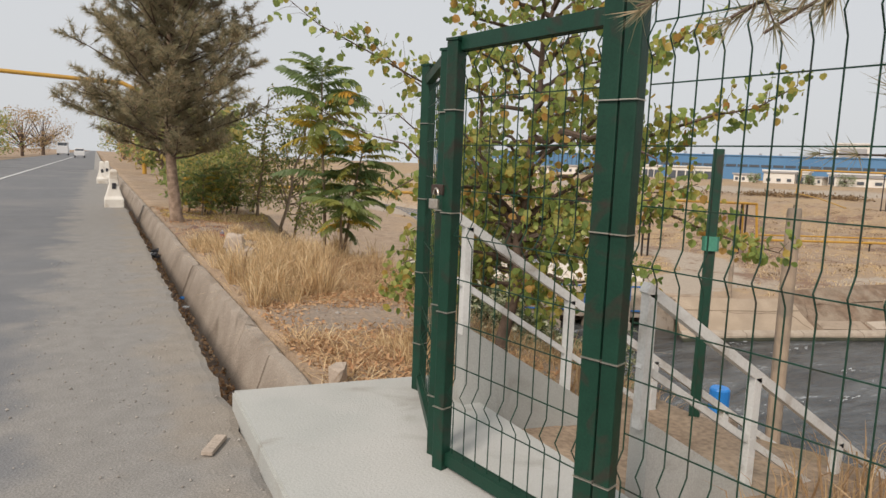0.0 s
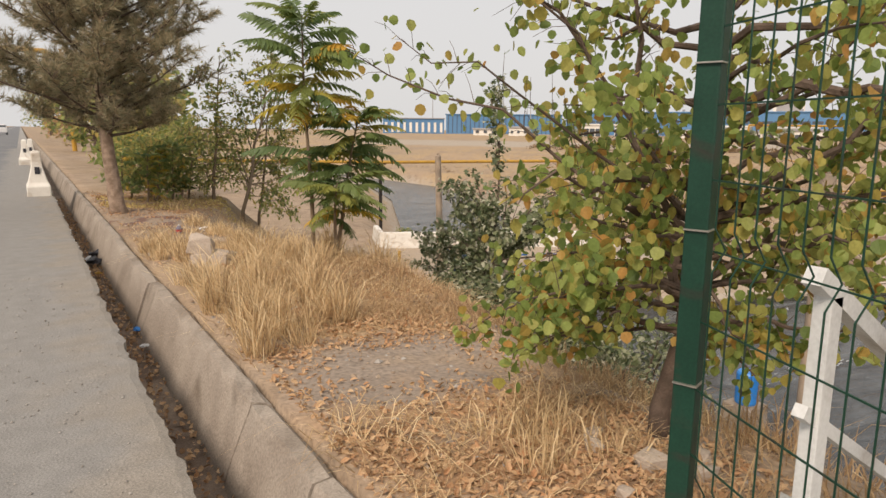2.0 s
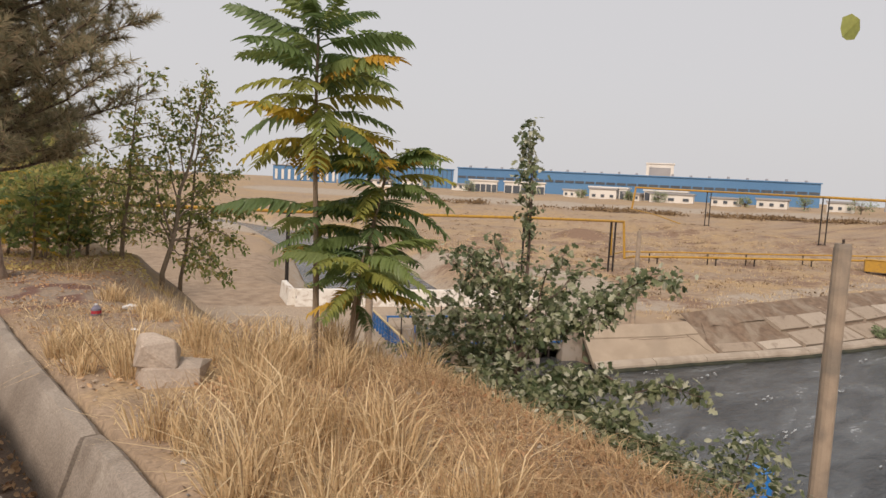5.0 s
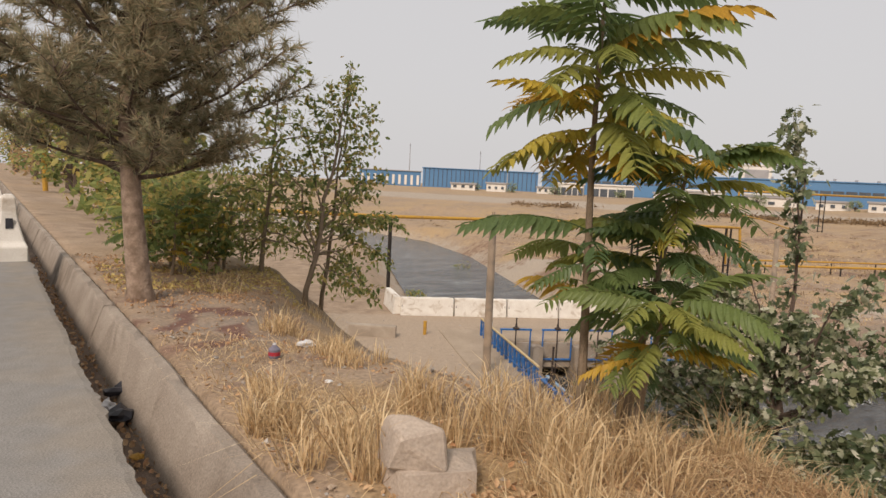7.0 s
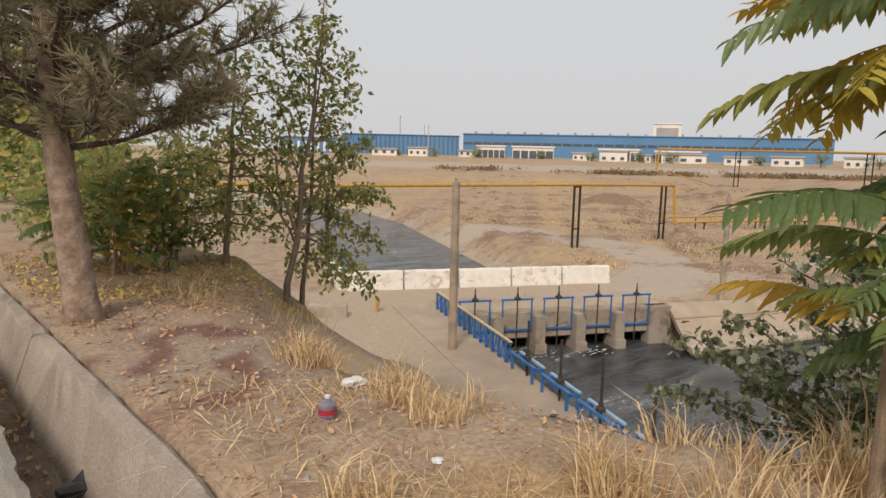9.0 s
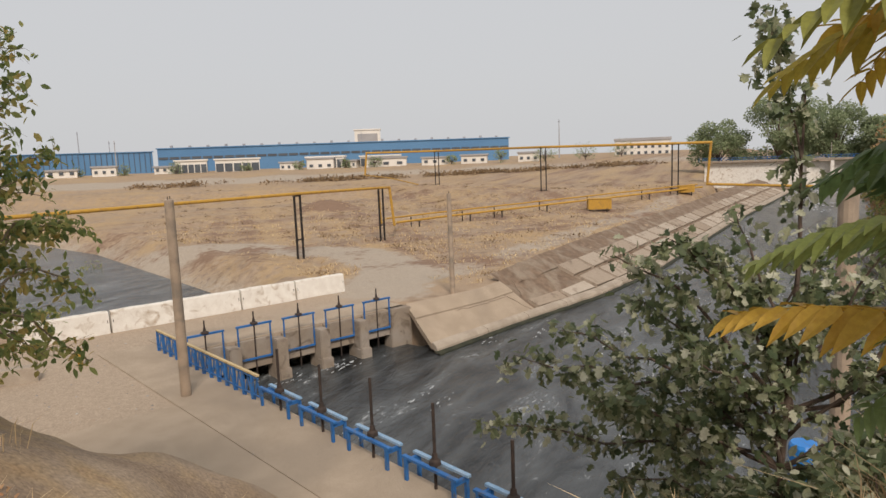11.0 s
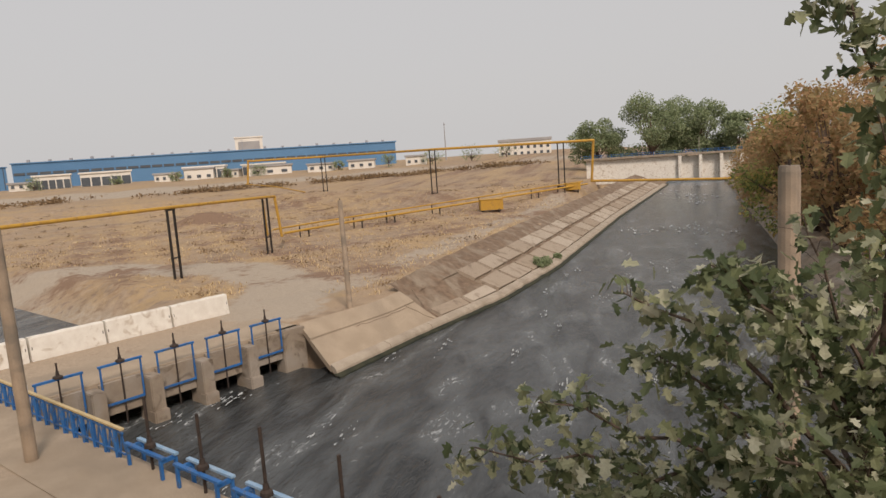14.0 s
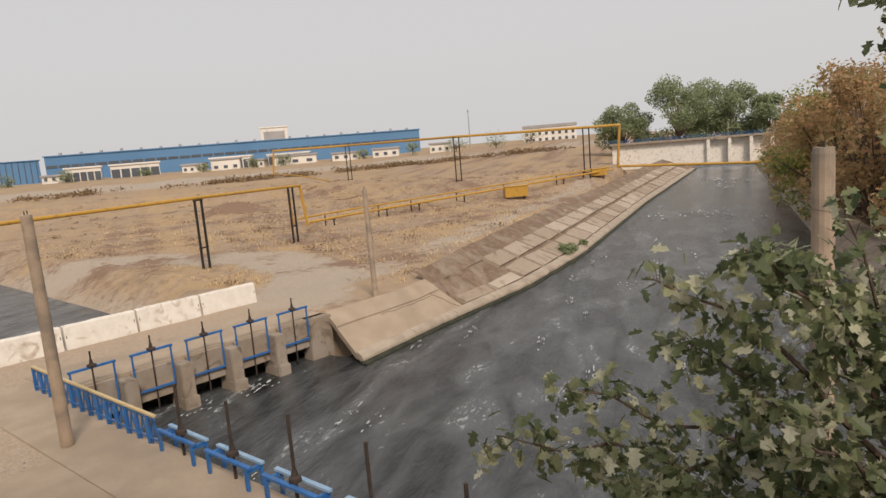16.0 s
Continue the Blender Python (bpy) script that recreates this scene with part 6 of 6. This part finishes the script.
rg = np.random.default_rng(77)
spots = []
for k in range(62):                                   # tall stand between the channel and the slope
    y = rg.uniform(8.2, 12.4)
    x = 1.8 + rg.uniform(0, 1) ** 1.2 * (1.05 + 0.06 * (y - 8))
    if y < 8.9 and x > 2.25:
        continue
    if math.hypot(x - 2.1, y - 11.75) > 0.5 and (y < 10.8 or k % 2):
        spots.append((x, y, 0.11, 72, 0.6 + 0.55 * rg.uniform()))
for k in range(9):                                     # at the foot of the leafy tree
    spots.append((rg.uniform(2.2, 3.1), rg.uniform(6.0, 6.8), 0.14, 40, 0.5))
for k in range(24):                                    # around the tree of heaven and the rock
    spots.append((rg.uniform(2.75, 4.9), rg.uniform(11.5, 13.1), 0.12, 80, 0.6 + 0.4 * rg.uniform()))
for k in range(13):
    spots.append((rg.uniform(1.75, 2.15), rg.uniform(12.6, 14.2), 0.10, 70, 0.5))
for k in range(16):
    spots.append((rg.uniform(2.85, 3.3), rg.uniform(14.4, 16.2), 0.12, 45, 0.45))
for k in range(13):
    spots.append((rg.uniform(3.9, 5.0), rg.uniform(13.0, 13.9), 0.16, 60, 0.55))
for k in range(6):
    spots.append((rg.uniform(2.9, 5.2), rg.uniform(18.2, 19.6), 0.2, 40, 0.5))
for k in range(6):
    spots.append((rg.uniform(2.85, 3.15), rg.uniform(13.15, 13.55), 0.10, 60, 0.65))
blades("dry_grass", spots, M_STRAW, "tall straw-coloured dead grass along the roadside", 5)
spots = [(rg.uniform(3.8, 6.0), rg.uniform(5.2, 12.0), 0.3, 60, 0.4) for k in range(90)] + [(rg.uniform(2.6, 8.0), rg.choice([2.7, 3.1, 5.1, 5.5]) + rg.normal(0, 0.15), 0.22, 60, 0.7) for k in range(60)]
blades("dry_grass", spots, M_BROWNGRASS, "brown dead grass covering the bank beside the stair", 6)
field = []
for k in range(2600):
    x, y = 34 + 75 * rg.uniform() ** 1.3, rg.uniform(20, 75)
    if y < float(top_y(x)) + 1 or float(away(x, y, CANAL2)) < 9 or float(away(x, y, TRACK)) < 2.2:
        continue
    field.append((x, y, 0.45, 7, 0.5))
blades("field_grass", field, M_STRAW, "sparse dead grass tufts across the dry field", 16, 0.2, 0.6, 0.6, 0.02)
# low scrub scattered over the field
c = []
for k in range(650):
    x, y = 34 + 110 * rg.uniform() ** 1.2, rg.uniform(20, 110)
    if y < float(top_y(x)) + 1.5 or float(away(x, y, CANAL2)) < 8.5 or float(away(x, y, TRACK)) < 2.6 or float(lumps(x, y, 0.22, 6.0)) < -0.1:
        continue
    m = 26
    q = rg.normal(0, 1, (m, 3)) * np.array((0.5, 0.5, 0.10)) * rg.uniform(0.5, 1.3)
    c.append(np.stack([x + q[:, 0], y + q[:, 1], ground(x + q[:, 0], y + q[:, 1]) + 0.05 + np.abs(q[:, 2])], -1))
c = np.concatenate(c)
tagged(leaf_cloud("field_scrub", c, rg.uniform(0.10, 0.30, len(c)), LANCE, M_SCRUB, None, -0.5, 0.3, 61), "low brown scrub dotted over the dry field", "scrub", kind="stuff")
# dark hedge line of low scrub in front of the works
c = []
for k in range(420):
    t = rg.uniform(0, 1)
    x, y = 128 + 92 * t + rg.normal(0, 2.5), 156 - 116 * t + rg.normal(0, 2.5)
    if float(lumps(x, y, 0.09, 2.0)) < -0.25:
        continue
    q = rg.normal(0, 1, (30, 3)) * np.array((1.3, 1.3, 0.45)) * rg.uniform(0.5, 1.2)
    c.append(np.stack([x + q[:, 0], y + q[:, 1], ground(x + q[:, 0], y + q[:, 1]) + 0.1 + np.abs(q[:, 2])], -1))
c = np.concatenate(c)
tagged(leaf_cloud("far_scrub", c, rg.uniform(0.35, 0.8, len(c)), OVAL, M_SCRUB, None, -0.5, 0.3, 63), "dark line of low scrub in front of the works", "scrub", kind="stuff")
# grass lying flat
spots = [(rg.uniform(2.9, 5.0), rg.uniform(8.6, 12.0), 0.35, 50, 0.5) for k in range(80)]
blades("matted_grass", spots, M_BROWNGRASS, "matted brown grass hanging over the lip of the slope", 18, 0.15, 0.45, 1.3, 0.0038)
spots = [(x, y, 0.3, 45, 0.7) for x, y in [(rg.uniform(1.8, 4.6), rg.uniform(5.8, 13.0)) for k in range(190)] if math.hypot((x - 2.65) / 1.2, (y - 7.8) / 1.0) > 1] + [(rg.uniform(1.75, 3.0), rg.uniform(12.8, 15.5), 0.25, 30, 0.55) for k in range(46)]
blades("flattened_straw", spots, M_STRAW, "trampled straw lying flat on the soil", 8, 0.12, 0.32, 1.6, 0.0028)


def scatter_leaves(name, n, where, material, label, seed, size=0.038):
    rg_ = np.random.default_rng(seed)
    pts = []
    for (x0, x1, y0, y1, share) in where:
        m = int(n * share)
        x, y = rg_.uniform(x0, x1, m), rg_.uniform(y0, y1, m)
        keep = (np.hypot((x - 2.6) / 1.15, (y - 7.85) / 0.75) > rg_.uniform(0.3, 1.25, m)) & (lumps(x, y, 1.7, 5.0) + 0.5 * lumps(x, y, 4.0, 2.0) > rg_.uniform(-1.0, 0.7, m))
        pts.append(np.stack([x[keep], y[keep], ground(x[keep], y[keep]) + 0.012], -1))
    c = np.concatenate(pts)
    ob = leaf_cloud(name, c, rg_.uniform(size * 0.5, size * 1.6, len(c)), OVAL, material, None, 0.0, 0.6, seed)
    return tagged(ob, label, "leaf litter", kind="stuff")


scatter_leaves("leaf_litter", 30000, ((1.7, 3.6, 5.4, 8.6, 0.45), (2.4, 4.6, 8.6, 12.0, 0.3), (1.7, 4.2, 17.5, 23, 0.18), (1.7, 3.8, 12, 17.5, 0.07)), M_LITTER, "curled tan and brown fallen leaves", 9)
scatter_leaves("leaf_litter", 3600, ((1.8, 4.6, 18.6, 21.0, 1.0),), M_YELLOWLITTER, "yellow fallen leaves strewn under the thicket", 19, 0.05)
rg = np.random.default_rng(12)
c = np.stack([rg.uniform(1.06, 1.4, 2600), 5.6 + 20.4 * rg.uniform(0, 1, 2600) ** 1.3, np.full(2600, -0.485)], -1)
tagged(leaf_cloud("gutter_leaves", c, rg.uniform(0.015, 0.05, 2600), ROUND, M_LITTER, None, 0.0, 0.3, 14), "dead leaves lying in the roadside channel", "leaf litter", kind="stuff")


def pebbles(name, n, box_, z, smin, smax, seed, label, surface=None, material=M_PEBBLE):
    rg_ = np.random.default_rng(seed)
    V, Fc = [], []
    octa = np.array([(1, 0, 0), (0, 1, 0), (-1, 0, 0), (0, -1, 0), (0, 0, 0.7), (0, 0, -0.5)], float)
    tri = [(0, 1, 4), (1, 2, 4), (2, 3, 4), (3, 0, 4), (1, 0, 5), (2, 1, 5), (3, 2, 5), (0, 3, 5)]
    for k in range(n):
        x, y = rg_.uniform(box_[0], box_[1]), rg_.uniform(box_[2], box_[3])
        zz = z if surface is None else float(surface(x, y))
        s = smin + (smax - smin) * rg_.uniform() ** 3
        a = rg_.uniform(0, 6.3)
        ca, sa = math.cos(a), math.sin(a)
        v = octa * s * rg_.uniform(0.6, 1.3, (6, 3))
        V.append(np.stack([v[:, 0] * ca - v[:, 1] * sa + x, v[:, 0] * sa + v[:, 1] * ca + y, v[:, 2] + zz], -1))
        Fc += [tuple(6 * k + i for i in t) for t in tri]
    return tagged(pydata(name, np.concatenate(V).tolist(), Fc, material), label, "gravel", kind="stuff")


pebbles("gravel", 2200, (-0.3, 0.95, 1.0, 12.0), 0.006, 0.002, 0.012, 3, "small loose grey stones on the road shoulder")
pebbles("gravel", 900, (1.7, 4.0, 4.8, 17.0), 0, 0.006, 0.035, 4, "small stones scattered on the dirt", ground)
M_CLOD = mat("earth_clods", (0.33, 0.25, 0.18), (0.24, 0.175, 0.125), 9.0, 0.95, island=((0.20, 0.14, 0.10), (0.33, 0.25, 0.18), (0.42, 0.33, 0.25)))
pebbles("earth_clods", 2600, (1.7, 3.9, 5.5, 19.0), 0, 0.005, 0.03, 14, "crumbs of dry earth on the roadside strip", ground, M_CLOD)
pebbles("gravel", 700, (10, 20, 18, 40), 0, 0.01, 0.06, 6, "stones and lumps scattered on the dusty platform", ground)


# ---- rocks and litter ----
def rock(p, size, seed, label):
    rg_ = np.random.default_rng(int(seed * 10))
    bm = new_bm()
    for sx in (-1, 1):
        for sy in (-1, 1):
            for sz in (-1, 1):
                q = Vector((sx, sy, sz)) * 0.68 + Vector(rg_.normal(0, 0.17, 3))
                bm.verts.new((q.x * size[0], q.y * size[1], q.z * size[2]))
    for _ in range(5):
        q = Vector(rg_.normal(0, 1, 3)).normalized() * 1.02
        bm.verts.new((q.x * size[0], q.y * size[1], q.z * size[2]))
    bmesh.ops.convex_hull(bm, input=bm.verts)
    bmesh.ops.delete(bm, geom=[v for v in bm.verts if not v.link_faces], context="VERTS")
    bmesh.ops.bevel(bm, geom=list(bm.edges), offset=min(size) * 0.07, segments=1, affect="EDGES", clamp_overlap=True)
    bmesh.ops.recalc_face_normals(bm, faces=bm.faces)
    bmesh.ops.rotate(bm, verts=bm.verts, cent=(0, 0, 0), matrix=Matrix.Rotation(seed * 1.3, 3, "Z"))
    bmesh.ops.translate(bm, verts=bm.verts, vec=p)
    return tagged(part("rock", bm, M_STONE), label, "rock")


rock((2.20, 12.2, 0.17), (0.21, 0.19, 0.15), 1.0, "pale pinkish-tan angular boulder in dry grass")
rock((2.30, 12.16, -0.02), (0.34, 0.26, 0.13), 2.3, "flat grey stone under the boulder")
rock((1.80, 5.78, 0.0), (0.085, 0.08, 0.09), 3.2, "small grey concrete stub by the slab")
rock((1.60, 5.42, -0.02), (0.15, 0.08, 0.06), 5.2, "broken grey concrete lump beside the slab")
for k, (x, y, s) in enumerate(((3.05, 5.9, 0.10), (3.2, 5.7, 0.08), (2.95, 6.2, 0.07), (3.35, 5.85, 0.09), (3.1, 6.35, 0.06), (2.7, 5.75, 0.05))):
    rock((x, y, float(ground(x, y)) + s * 0.3), (s, s * 0.8, s * 0.6), 6 + k, "rough earth-coloured stone at the foot of the leafy tree")
kerb = new_bm()
box(kerb, (14.4, 34.7, PLAT + 0.2), (2.1, 0.45, 0.6), -37, bevel=0.05)
tagged(part("concrete_block", kerb, M_CONC), "low weathered concrete block lying on the platform", "concrete block")
g = thing("marker_post", (16.7, 34.0, PLAT), "short yellow painted marker post on the dusty platform", "marker post")
bm = new_bm()
tube(bm, [(16.7, 34.0, PLAT - 0.1), (16.7, 34.0, PLAT + 0.62)], 0.08, 10)
part("post", bm, M_YELLOW, g)


# ---- roadside concrete markers, vehicles far off, litter ----
def road_bollard(x, y, label):
    g = thing("road_bollard", (x, y, 0.0), label, "road bollard", "white roadside blocks")
    bm = new_bm()
    rows = []
    for w, dp, z in ((0.24, 0.42, -0.03), (0.24, 0.42, 0.22), (0.20, 0.34, 0.30), (0.12, 0.26, 0.62), (0.09, 0.22, 0.98), (0.06, 0.16, 1.02)):
        rows.append([bm.verts.new((x + sx * w, y + sy * dp, z)) for sx, sy in ((-1, -1), (1, -1), (1, 1), (-1, 1))])
    for a, b in zip(rows, rows[1:]):
        for k in range(4):
            bm.faces.new((a[k], a[(k + 1) % 4], b[(k + 1) % 4], b[k]))
    bm.faces.new(rows[0][::-1])
    bm.faces.new(rows[-1])
    bmesh.ops.bevel(bm, geom=list(bm.edges), offset=0.015, segments=1, affect="EDGES")
    part("body", bm, M_WHITE, g)
    bm = new_bm()
    box(bm, (x, y - 0.29, 0.58), (0.10, 0.02, 0.16))
    part("dark_plate", bm, M_DARKPLASTIC, g)


road_bollard(0.70, 21.9, "whitewashed tapered concrete block at the road edge")
road_bollard(0.52, 36.6, "whitewashed concrete block farther along the road edge")
road_bollard(0.75, 38.5, "second whitewashed concrete block standing close beside another")


def vehicle(name, x, y, w, h, length, material, label):
    g = thing(name, (x, y, 0.0), label, "vehicle")
    bm = new_bm()
    box(bm, (x, y + length / 2, 0.35 + h * 0.32), (w, length, h * 0.6), bevel=0.12)
    part("body", bm, material, g)
    bm = new_bm()
    box(bm, (x, y + length * 0.5, 0.35 + h * 0.72), (w * 0.88, length * (0.55 if h < 2 else 0.95), h * 0.46), bevel=0.15)
    part("cabin", bm, material, g)
    bm = new_bm()
    box(bm, (x, y + length * (0.22 if h < 2 else 0.02), 0.35 + h * 0.72), (w * 0.78, 0.06, h * 0.26))
    part("windscreen", bm, M_DARKGLASS_SHADE, g)
    for sx in (-1, 1):
        for sy in (0.18, 0.82):
            bm = new_bm()
            tube(bm, [(x + sx * w * 0.5 - sx * 0.2, y + length * sy, 0.34), (x + sx * w * 0.5, y + length * sy, 0.34)], 0.33, 14)
            part("wheel", bm, M_DARKPLASTIC, g)


vehicle("truck", -6.8, 186, 2.4, 3.1, 8.0, M_PLASTIC_WHITE, "white box truck far down the road")
vehicle("car", -2.4, 142, 1.75, 1.5, 4.3, M_PLASTIC_WHITE, "white car far down the road")


def crumpled(name, p, size, material, label, category, seed, parts=()):
    rg_ = np.random.default_rng(seed)
    g = thing(name, p, label, category)
    bm = new_bm()
    bmesh.ops.create_icosphere(bm, subdivisions=2, radius=1.0)
    for v in bm.verts:
        f = 1 + rg_.normal(0, 0.22)
        v.co = Vector((p[0] + v.co.x * size[0] * f, p[1] + v.co.y * size[1] * f, p[2] + max(-0.2, v.co.z) * size[2] * f))
    part("film", bm, material, g)
    return g


gz_ = lambda x, y: float(ground(x, y))
crumpled("plastic_bag", (2.95, 15.35, gz_(2.95, 15.35) + 0.02), (0.09, 0.06, 0.05), M_PLASTIC_WHITE, "crumpled white plastic bag on dry grass", "litter", 1)
crumpled("plastic_bag", (1.24, 15.0, -0.44), (0.10, 0.12, 0.07), M_DARKPLASTIC, "black and silver crumpled bag lying in the channel", "litter", 2)
crumpled("plastic_scrap", (1.20, 15.3, -0.45), (0.06, 0.09, 0.05), M_PLASTIC_WHITE, "torn white wrapper lying in the channel", "litter", 3)
crumpled("plastic_scrap", (1.28, 10.4, -0.46), (0.05, 0.025, 0.02), M_PLASTIC_WHITE, "white wrapper scrap on the channel bed", "litter", 4)
crumpled("plastic_scrap", (1.30, 11.0, -0.46), (0.04, 0.05, 0.025), M_PLASTIC_BLUE, "purple-blue wrapper scrap on the channel bed", "litter", 5)
crumpled("plastic_bag", (1.33, 15.6, -0.44), (0.12, 0.10, 0.07), M_DARKPLASTIC, "dark crumpled bag on the channel bed", "litter", 6)
crumpled("paper_scrap", (1.22, 14.15, -0.46), (0.05, 0.04, 0.03), M_YELLOW, "orange packet lying in the channel", "litter", 7)
for k, (x, y) in enumerate(((2.62, 14.1), (3.2, 15.1), (1.95, 13.4), (2.2, 9.1), (2.9, 16.2))):
    crumpled("paper_scrap", (x, y, gz_(x, y) + 0.01), (0.04, 0.025, 0.012), M_PLASTIC_WHITE, "small white paper scrap on the dirt", "litter", 20 + k)

bx_, by_ = 2.46, 14.88
bz_ = gz_(bx_, by_)
bottle = thing("plastic_bottle", (bx_, by_, bz_), "squat clear plastic bottle with a red label standing on dirt", "bottle")
bm = new_bm()
tube(bm, [(bx_, by_, bz_ - 0.005), (bx_, by_, bz_ + 0.01), (bx_, by_, bz_ + 0.075), (bx_, by_, bz_ + 0.095), (bx_, by_, bz_ + 0.115)], [0.046, 0.052, 0.052, 0.032, 0.015], 14)
part("body", bm, mat("smoky_plastic", (0.16, 0.15, 0.19), (0.22, 0.20, 0.25), 8, 0.2), bottle, "smoky clear plastic body")
bm = new_bm()
tube(bm, [(bx_, by_, bz_ + 0.022), (bx_, by_, bz_ + 0.055)], 0.0535, 14, caps=False)
part("label_band", bm, M_REDPRINT, bottle, "dark red printed band")
bm = new_bm()
tube(bm, [(bx_, by_, bz_ + 0.11), (bx_, by_, bz_ + 0.128)], 0.016, 10)
part("lid", bm, M_PLASTIC_WHITE, bottle, "white screw cap")

bm = new_bm()
box(bm, (0.80, 4.82, 0.018), (0.06, 0.22, 0.022), -28, bevel=0.004)
tagged(part("wood_offcut", bm, M_STONE), "pale splintered wooden offcut on the road shoulder", "wood scrap")

g = thing("blue_drum", (13.85, 12.2, WATER), "blue plastic drum among bushes at the water edge", "drum")
bm = new_bm()
tube(bm, [(13.85, 12.2, -4.45), (13.85, 12.2, -4.4), (13.85, 12.2, -3.75), (13.85, 12.2, -3.7)], [0.22, 0.24, 0.24, 0.21], 16)
part("barrel", bm, M_PLASTIC_BLUE, g)
bm = new_bm()
box(bm, (13.85, 12.2, (WATER - 0.8 - 4.45) / 2), (0.7, 0.7, -4.45 - WATER + 0.8), bevel=0.04)
part("plinth", bm, M_WETCONC, g, "concrete plinth")

# foam on the rough water
rg = np.random.default_rng(90)
V, Fc = [], []


def foam_patch(x, y, lx, ly, n, big=1.0):
    for _ in range(n):
        cx_, cy_ = x + rg.normal(0, lx), y + rg.normal(0, ly)
        k0 = len(V)
        m = 7
        s = rg.uniform(0.015, 0.06) * big
        for i in range(m):
            a = 2 * math.pi * i / m
            V.append((cx_ + s * 3.4 * math.cos(a) * rg.uniform(0.4, 1.2), cy_ + s * 0.7 * math.sin(a) * rg.uniform(0.5, 1.2), WATER + 0.03 + rg.uniform(0, 0.05)))
        Fc.append(tuple(range(k0, k0 + m)))


for _ in range(24):
    x = rg.uniform(19, 60)
    lo_, hi_ = max(right_y(x) + 2, 7.0), min(float(toe_y(max(x, 27))), 26) - 1
    foam_patch(x, rg.uniform(lo_, hi_), 0.55, 0.10, 9, 0.4 + x / 50)
for x, y, n in ((24.0, 28.2, 26), (22.1, 28.9, 10), (17.4, 24.5, 26), (29.2, 23.6, 10), (40, 15, 14), (42, 13.5, 12)):
    foam_patch(x, y, 0.45, 0.3, n)
for _ in range(34):
    x = rg.choice([rg.uniform(96, 135), rg.uniform(66, 72)])
    mid = (float(toe_y(x)) + float(right_y(x))) / 2
    foam_patch(x, mid + rg.normal(0, 2.6), 1.1, 0.5, 4, 5.0 if x > 80 else 3.0)
tagged(pydata("foam", V, Fc, M_FOAM), "broken white foam flecks on the fast water", "foam", kind="stuff")
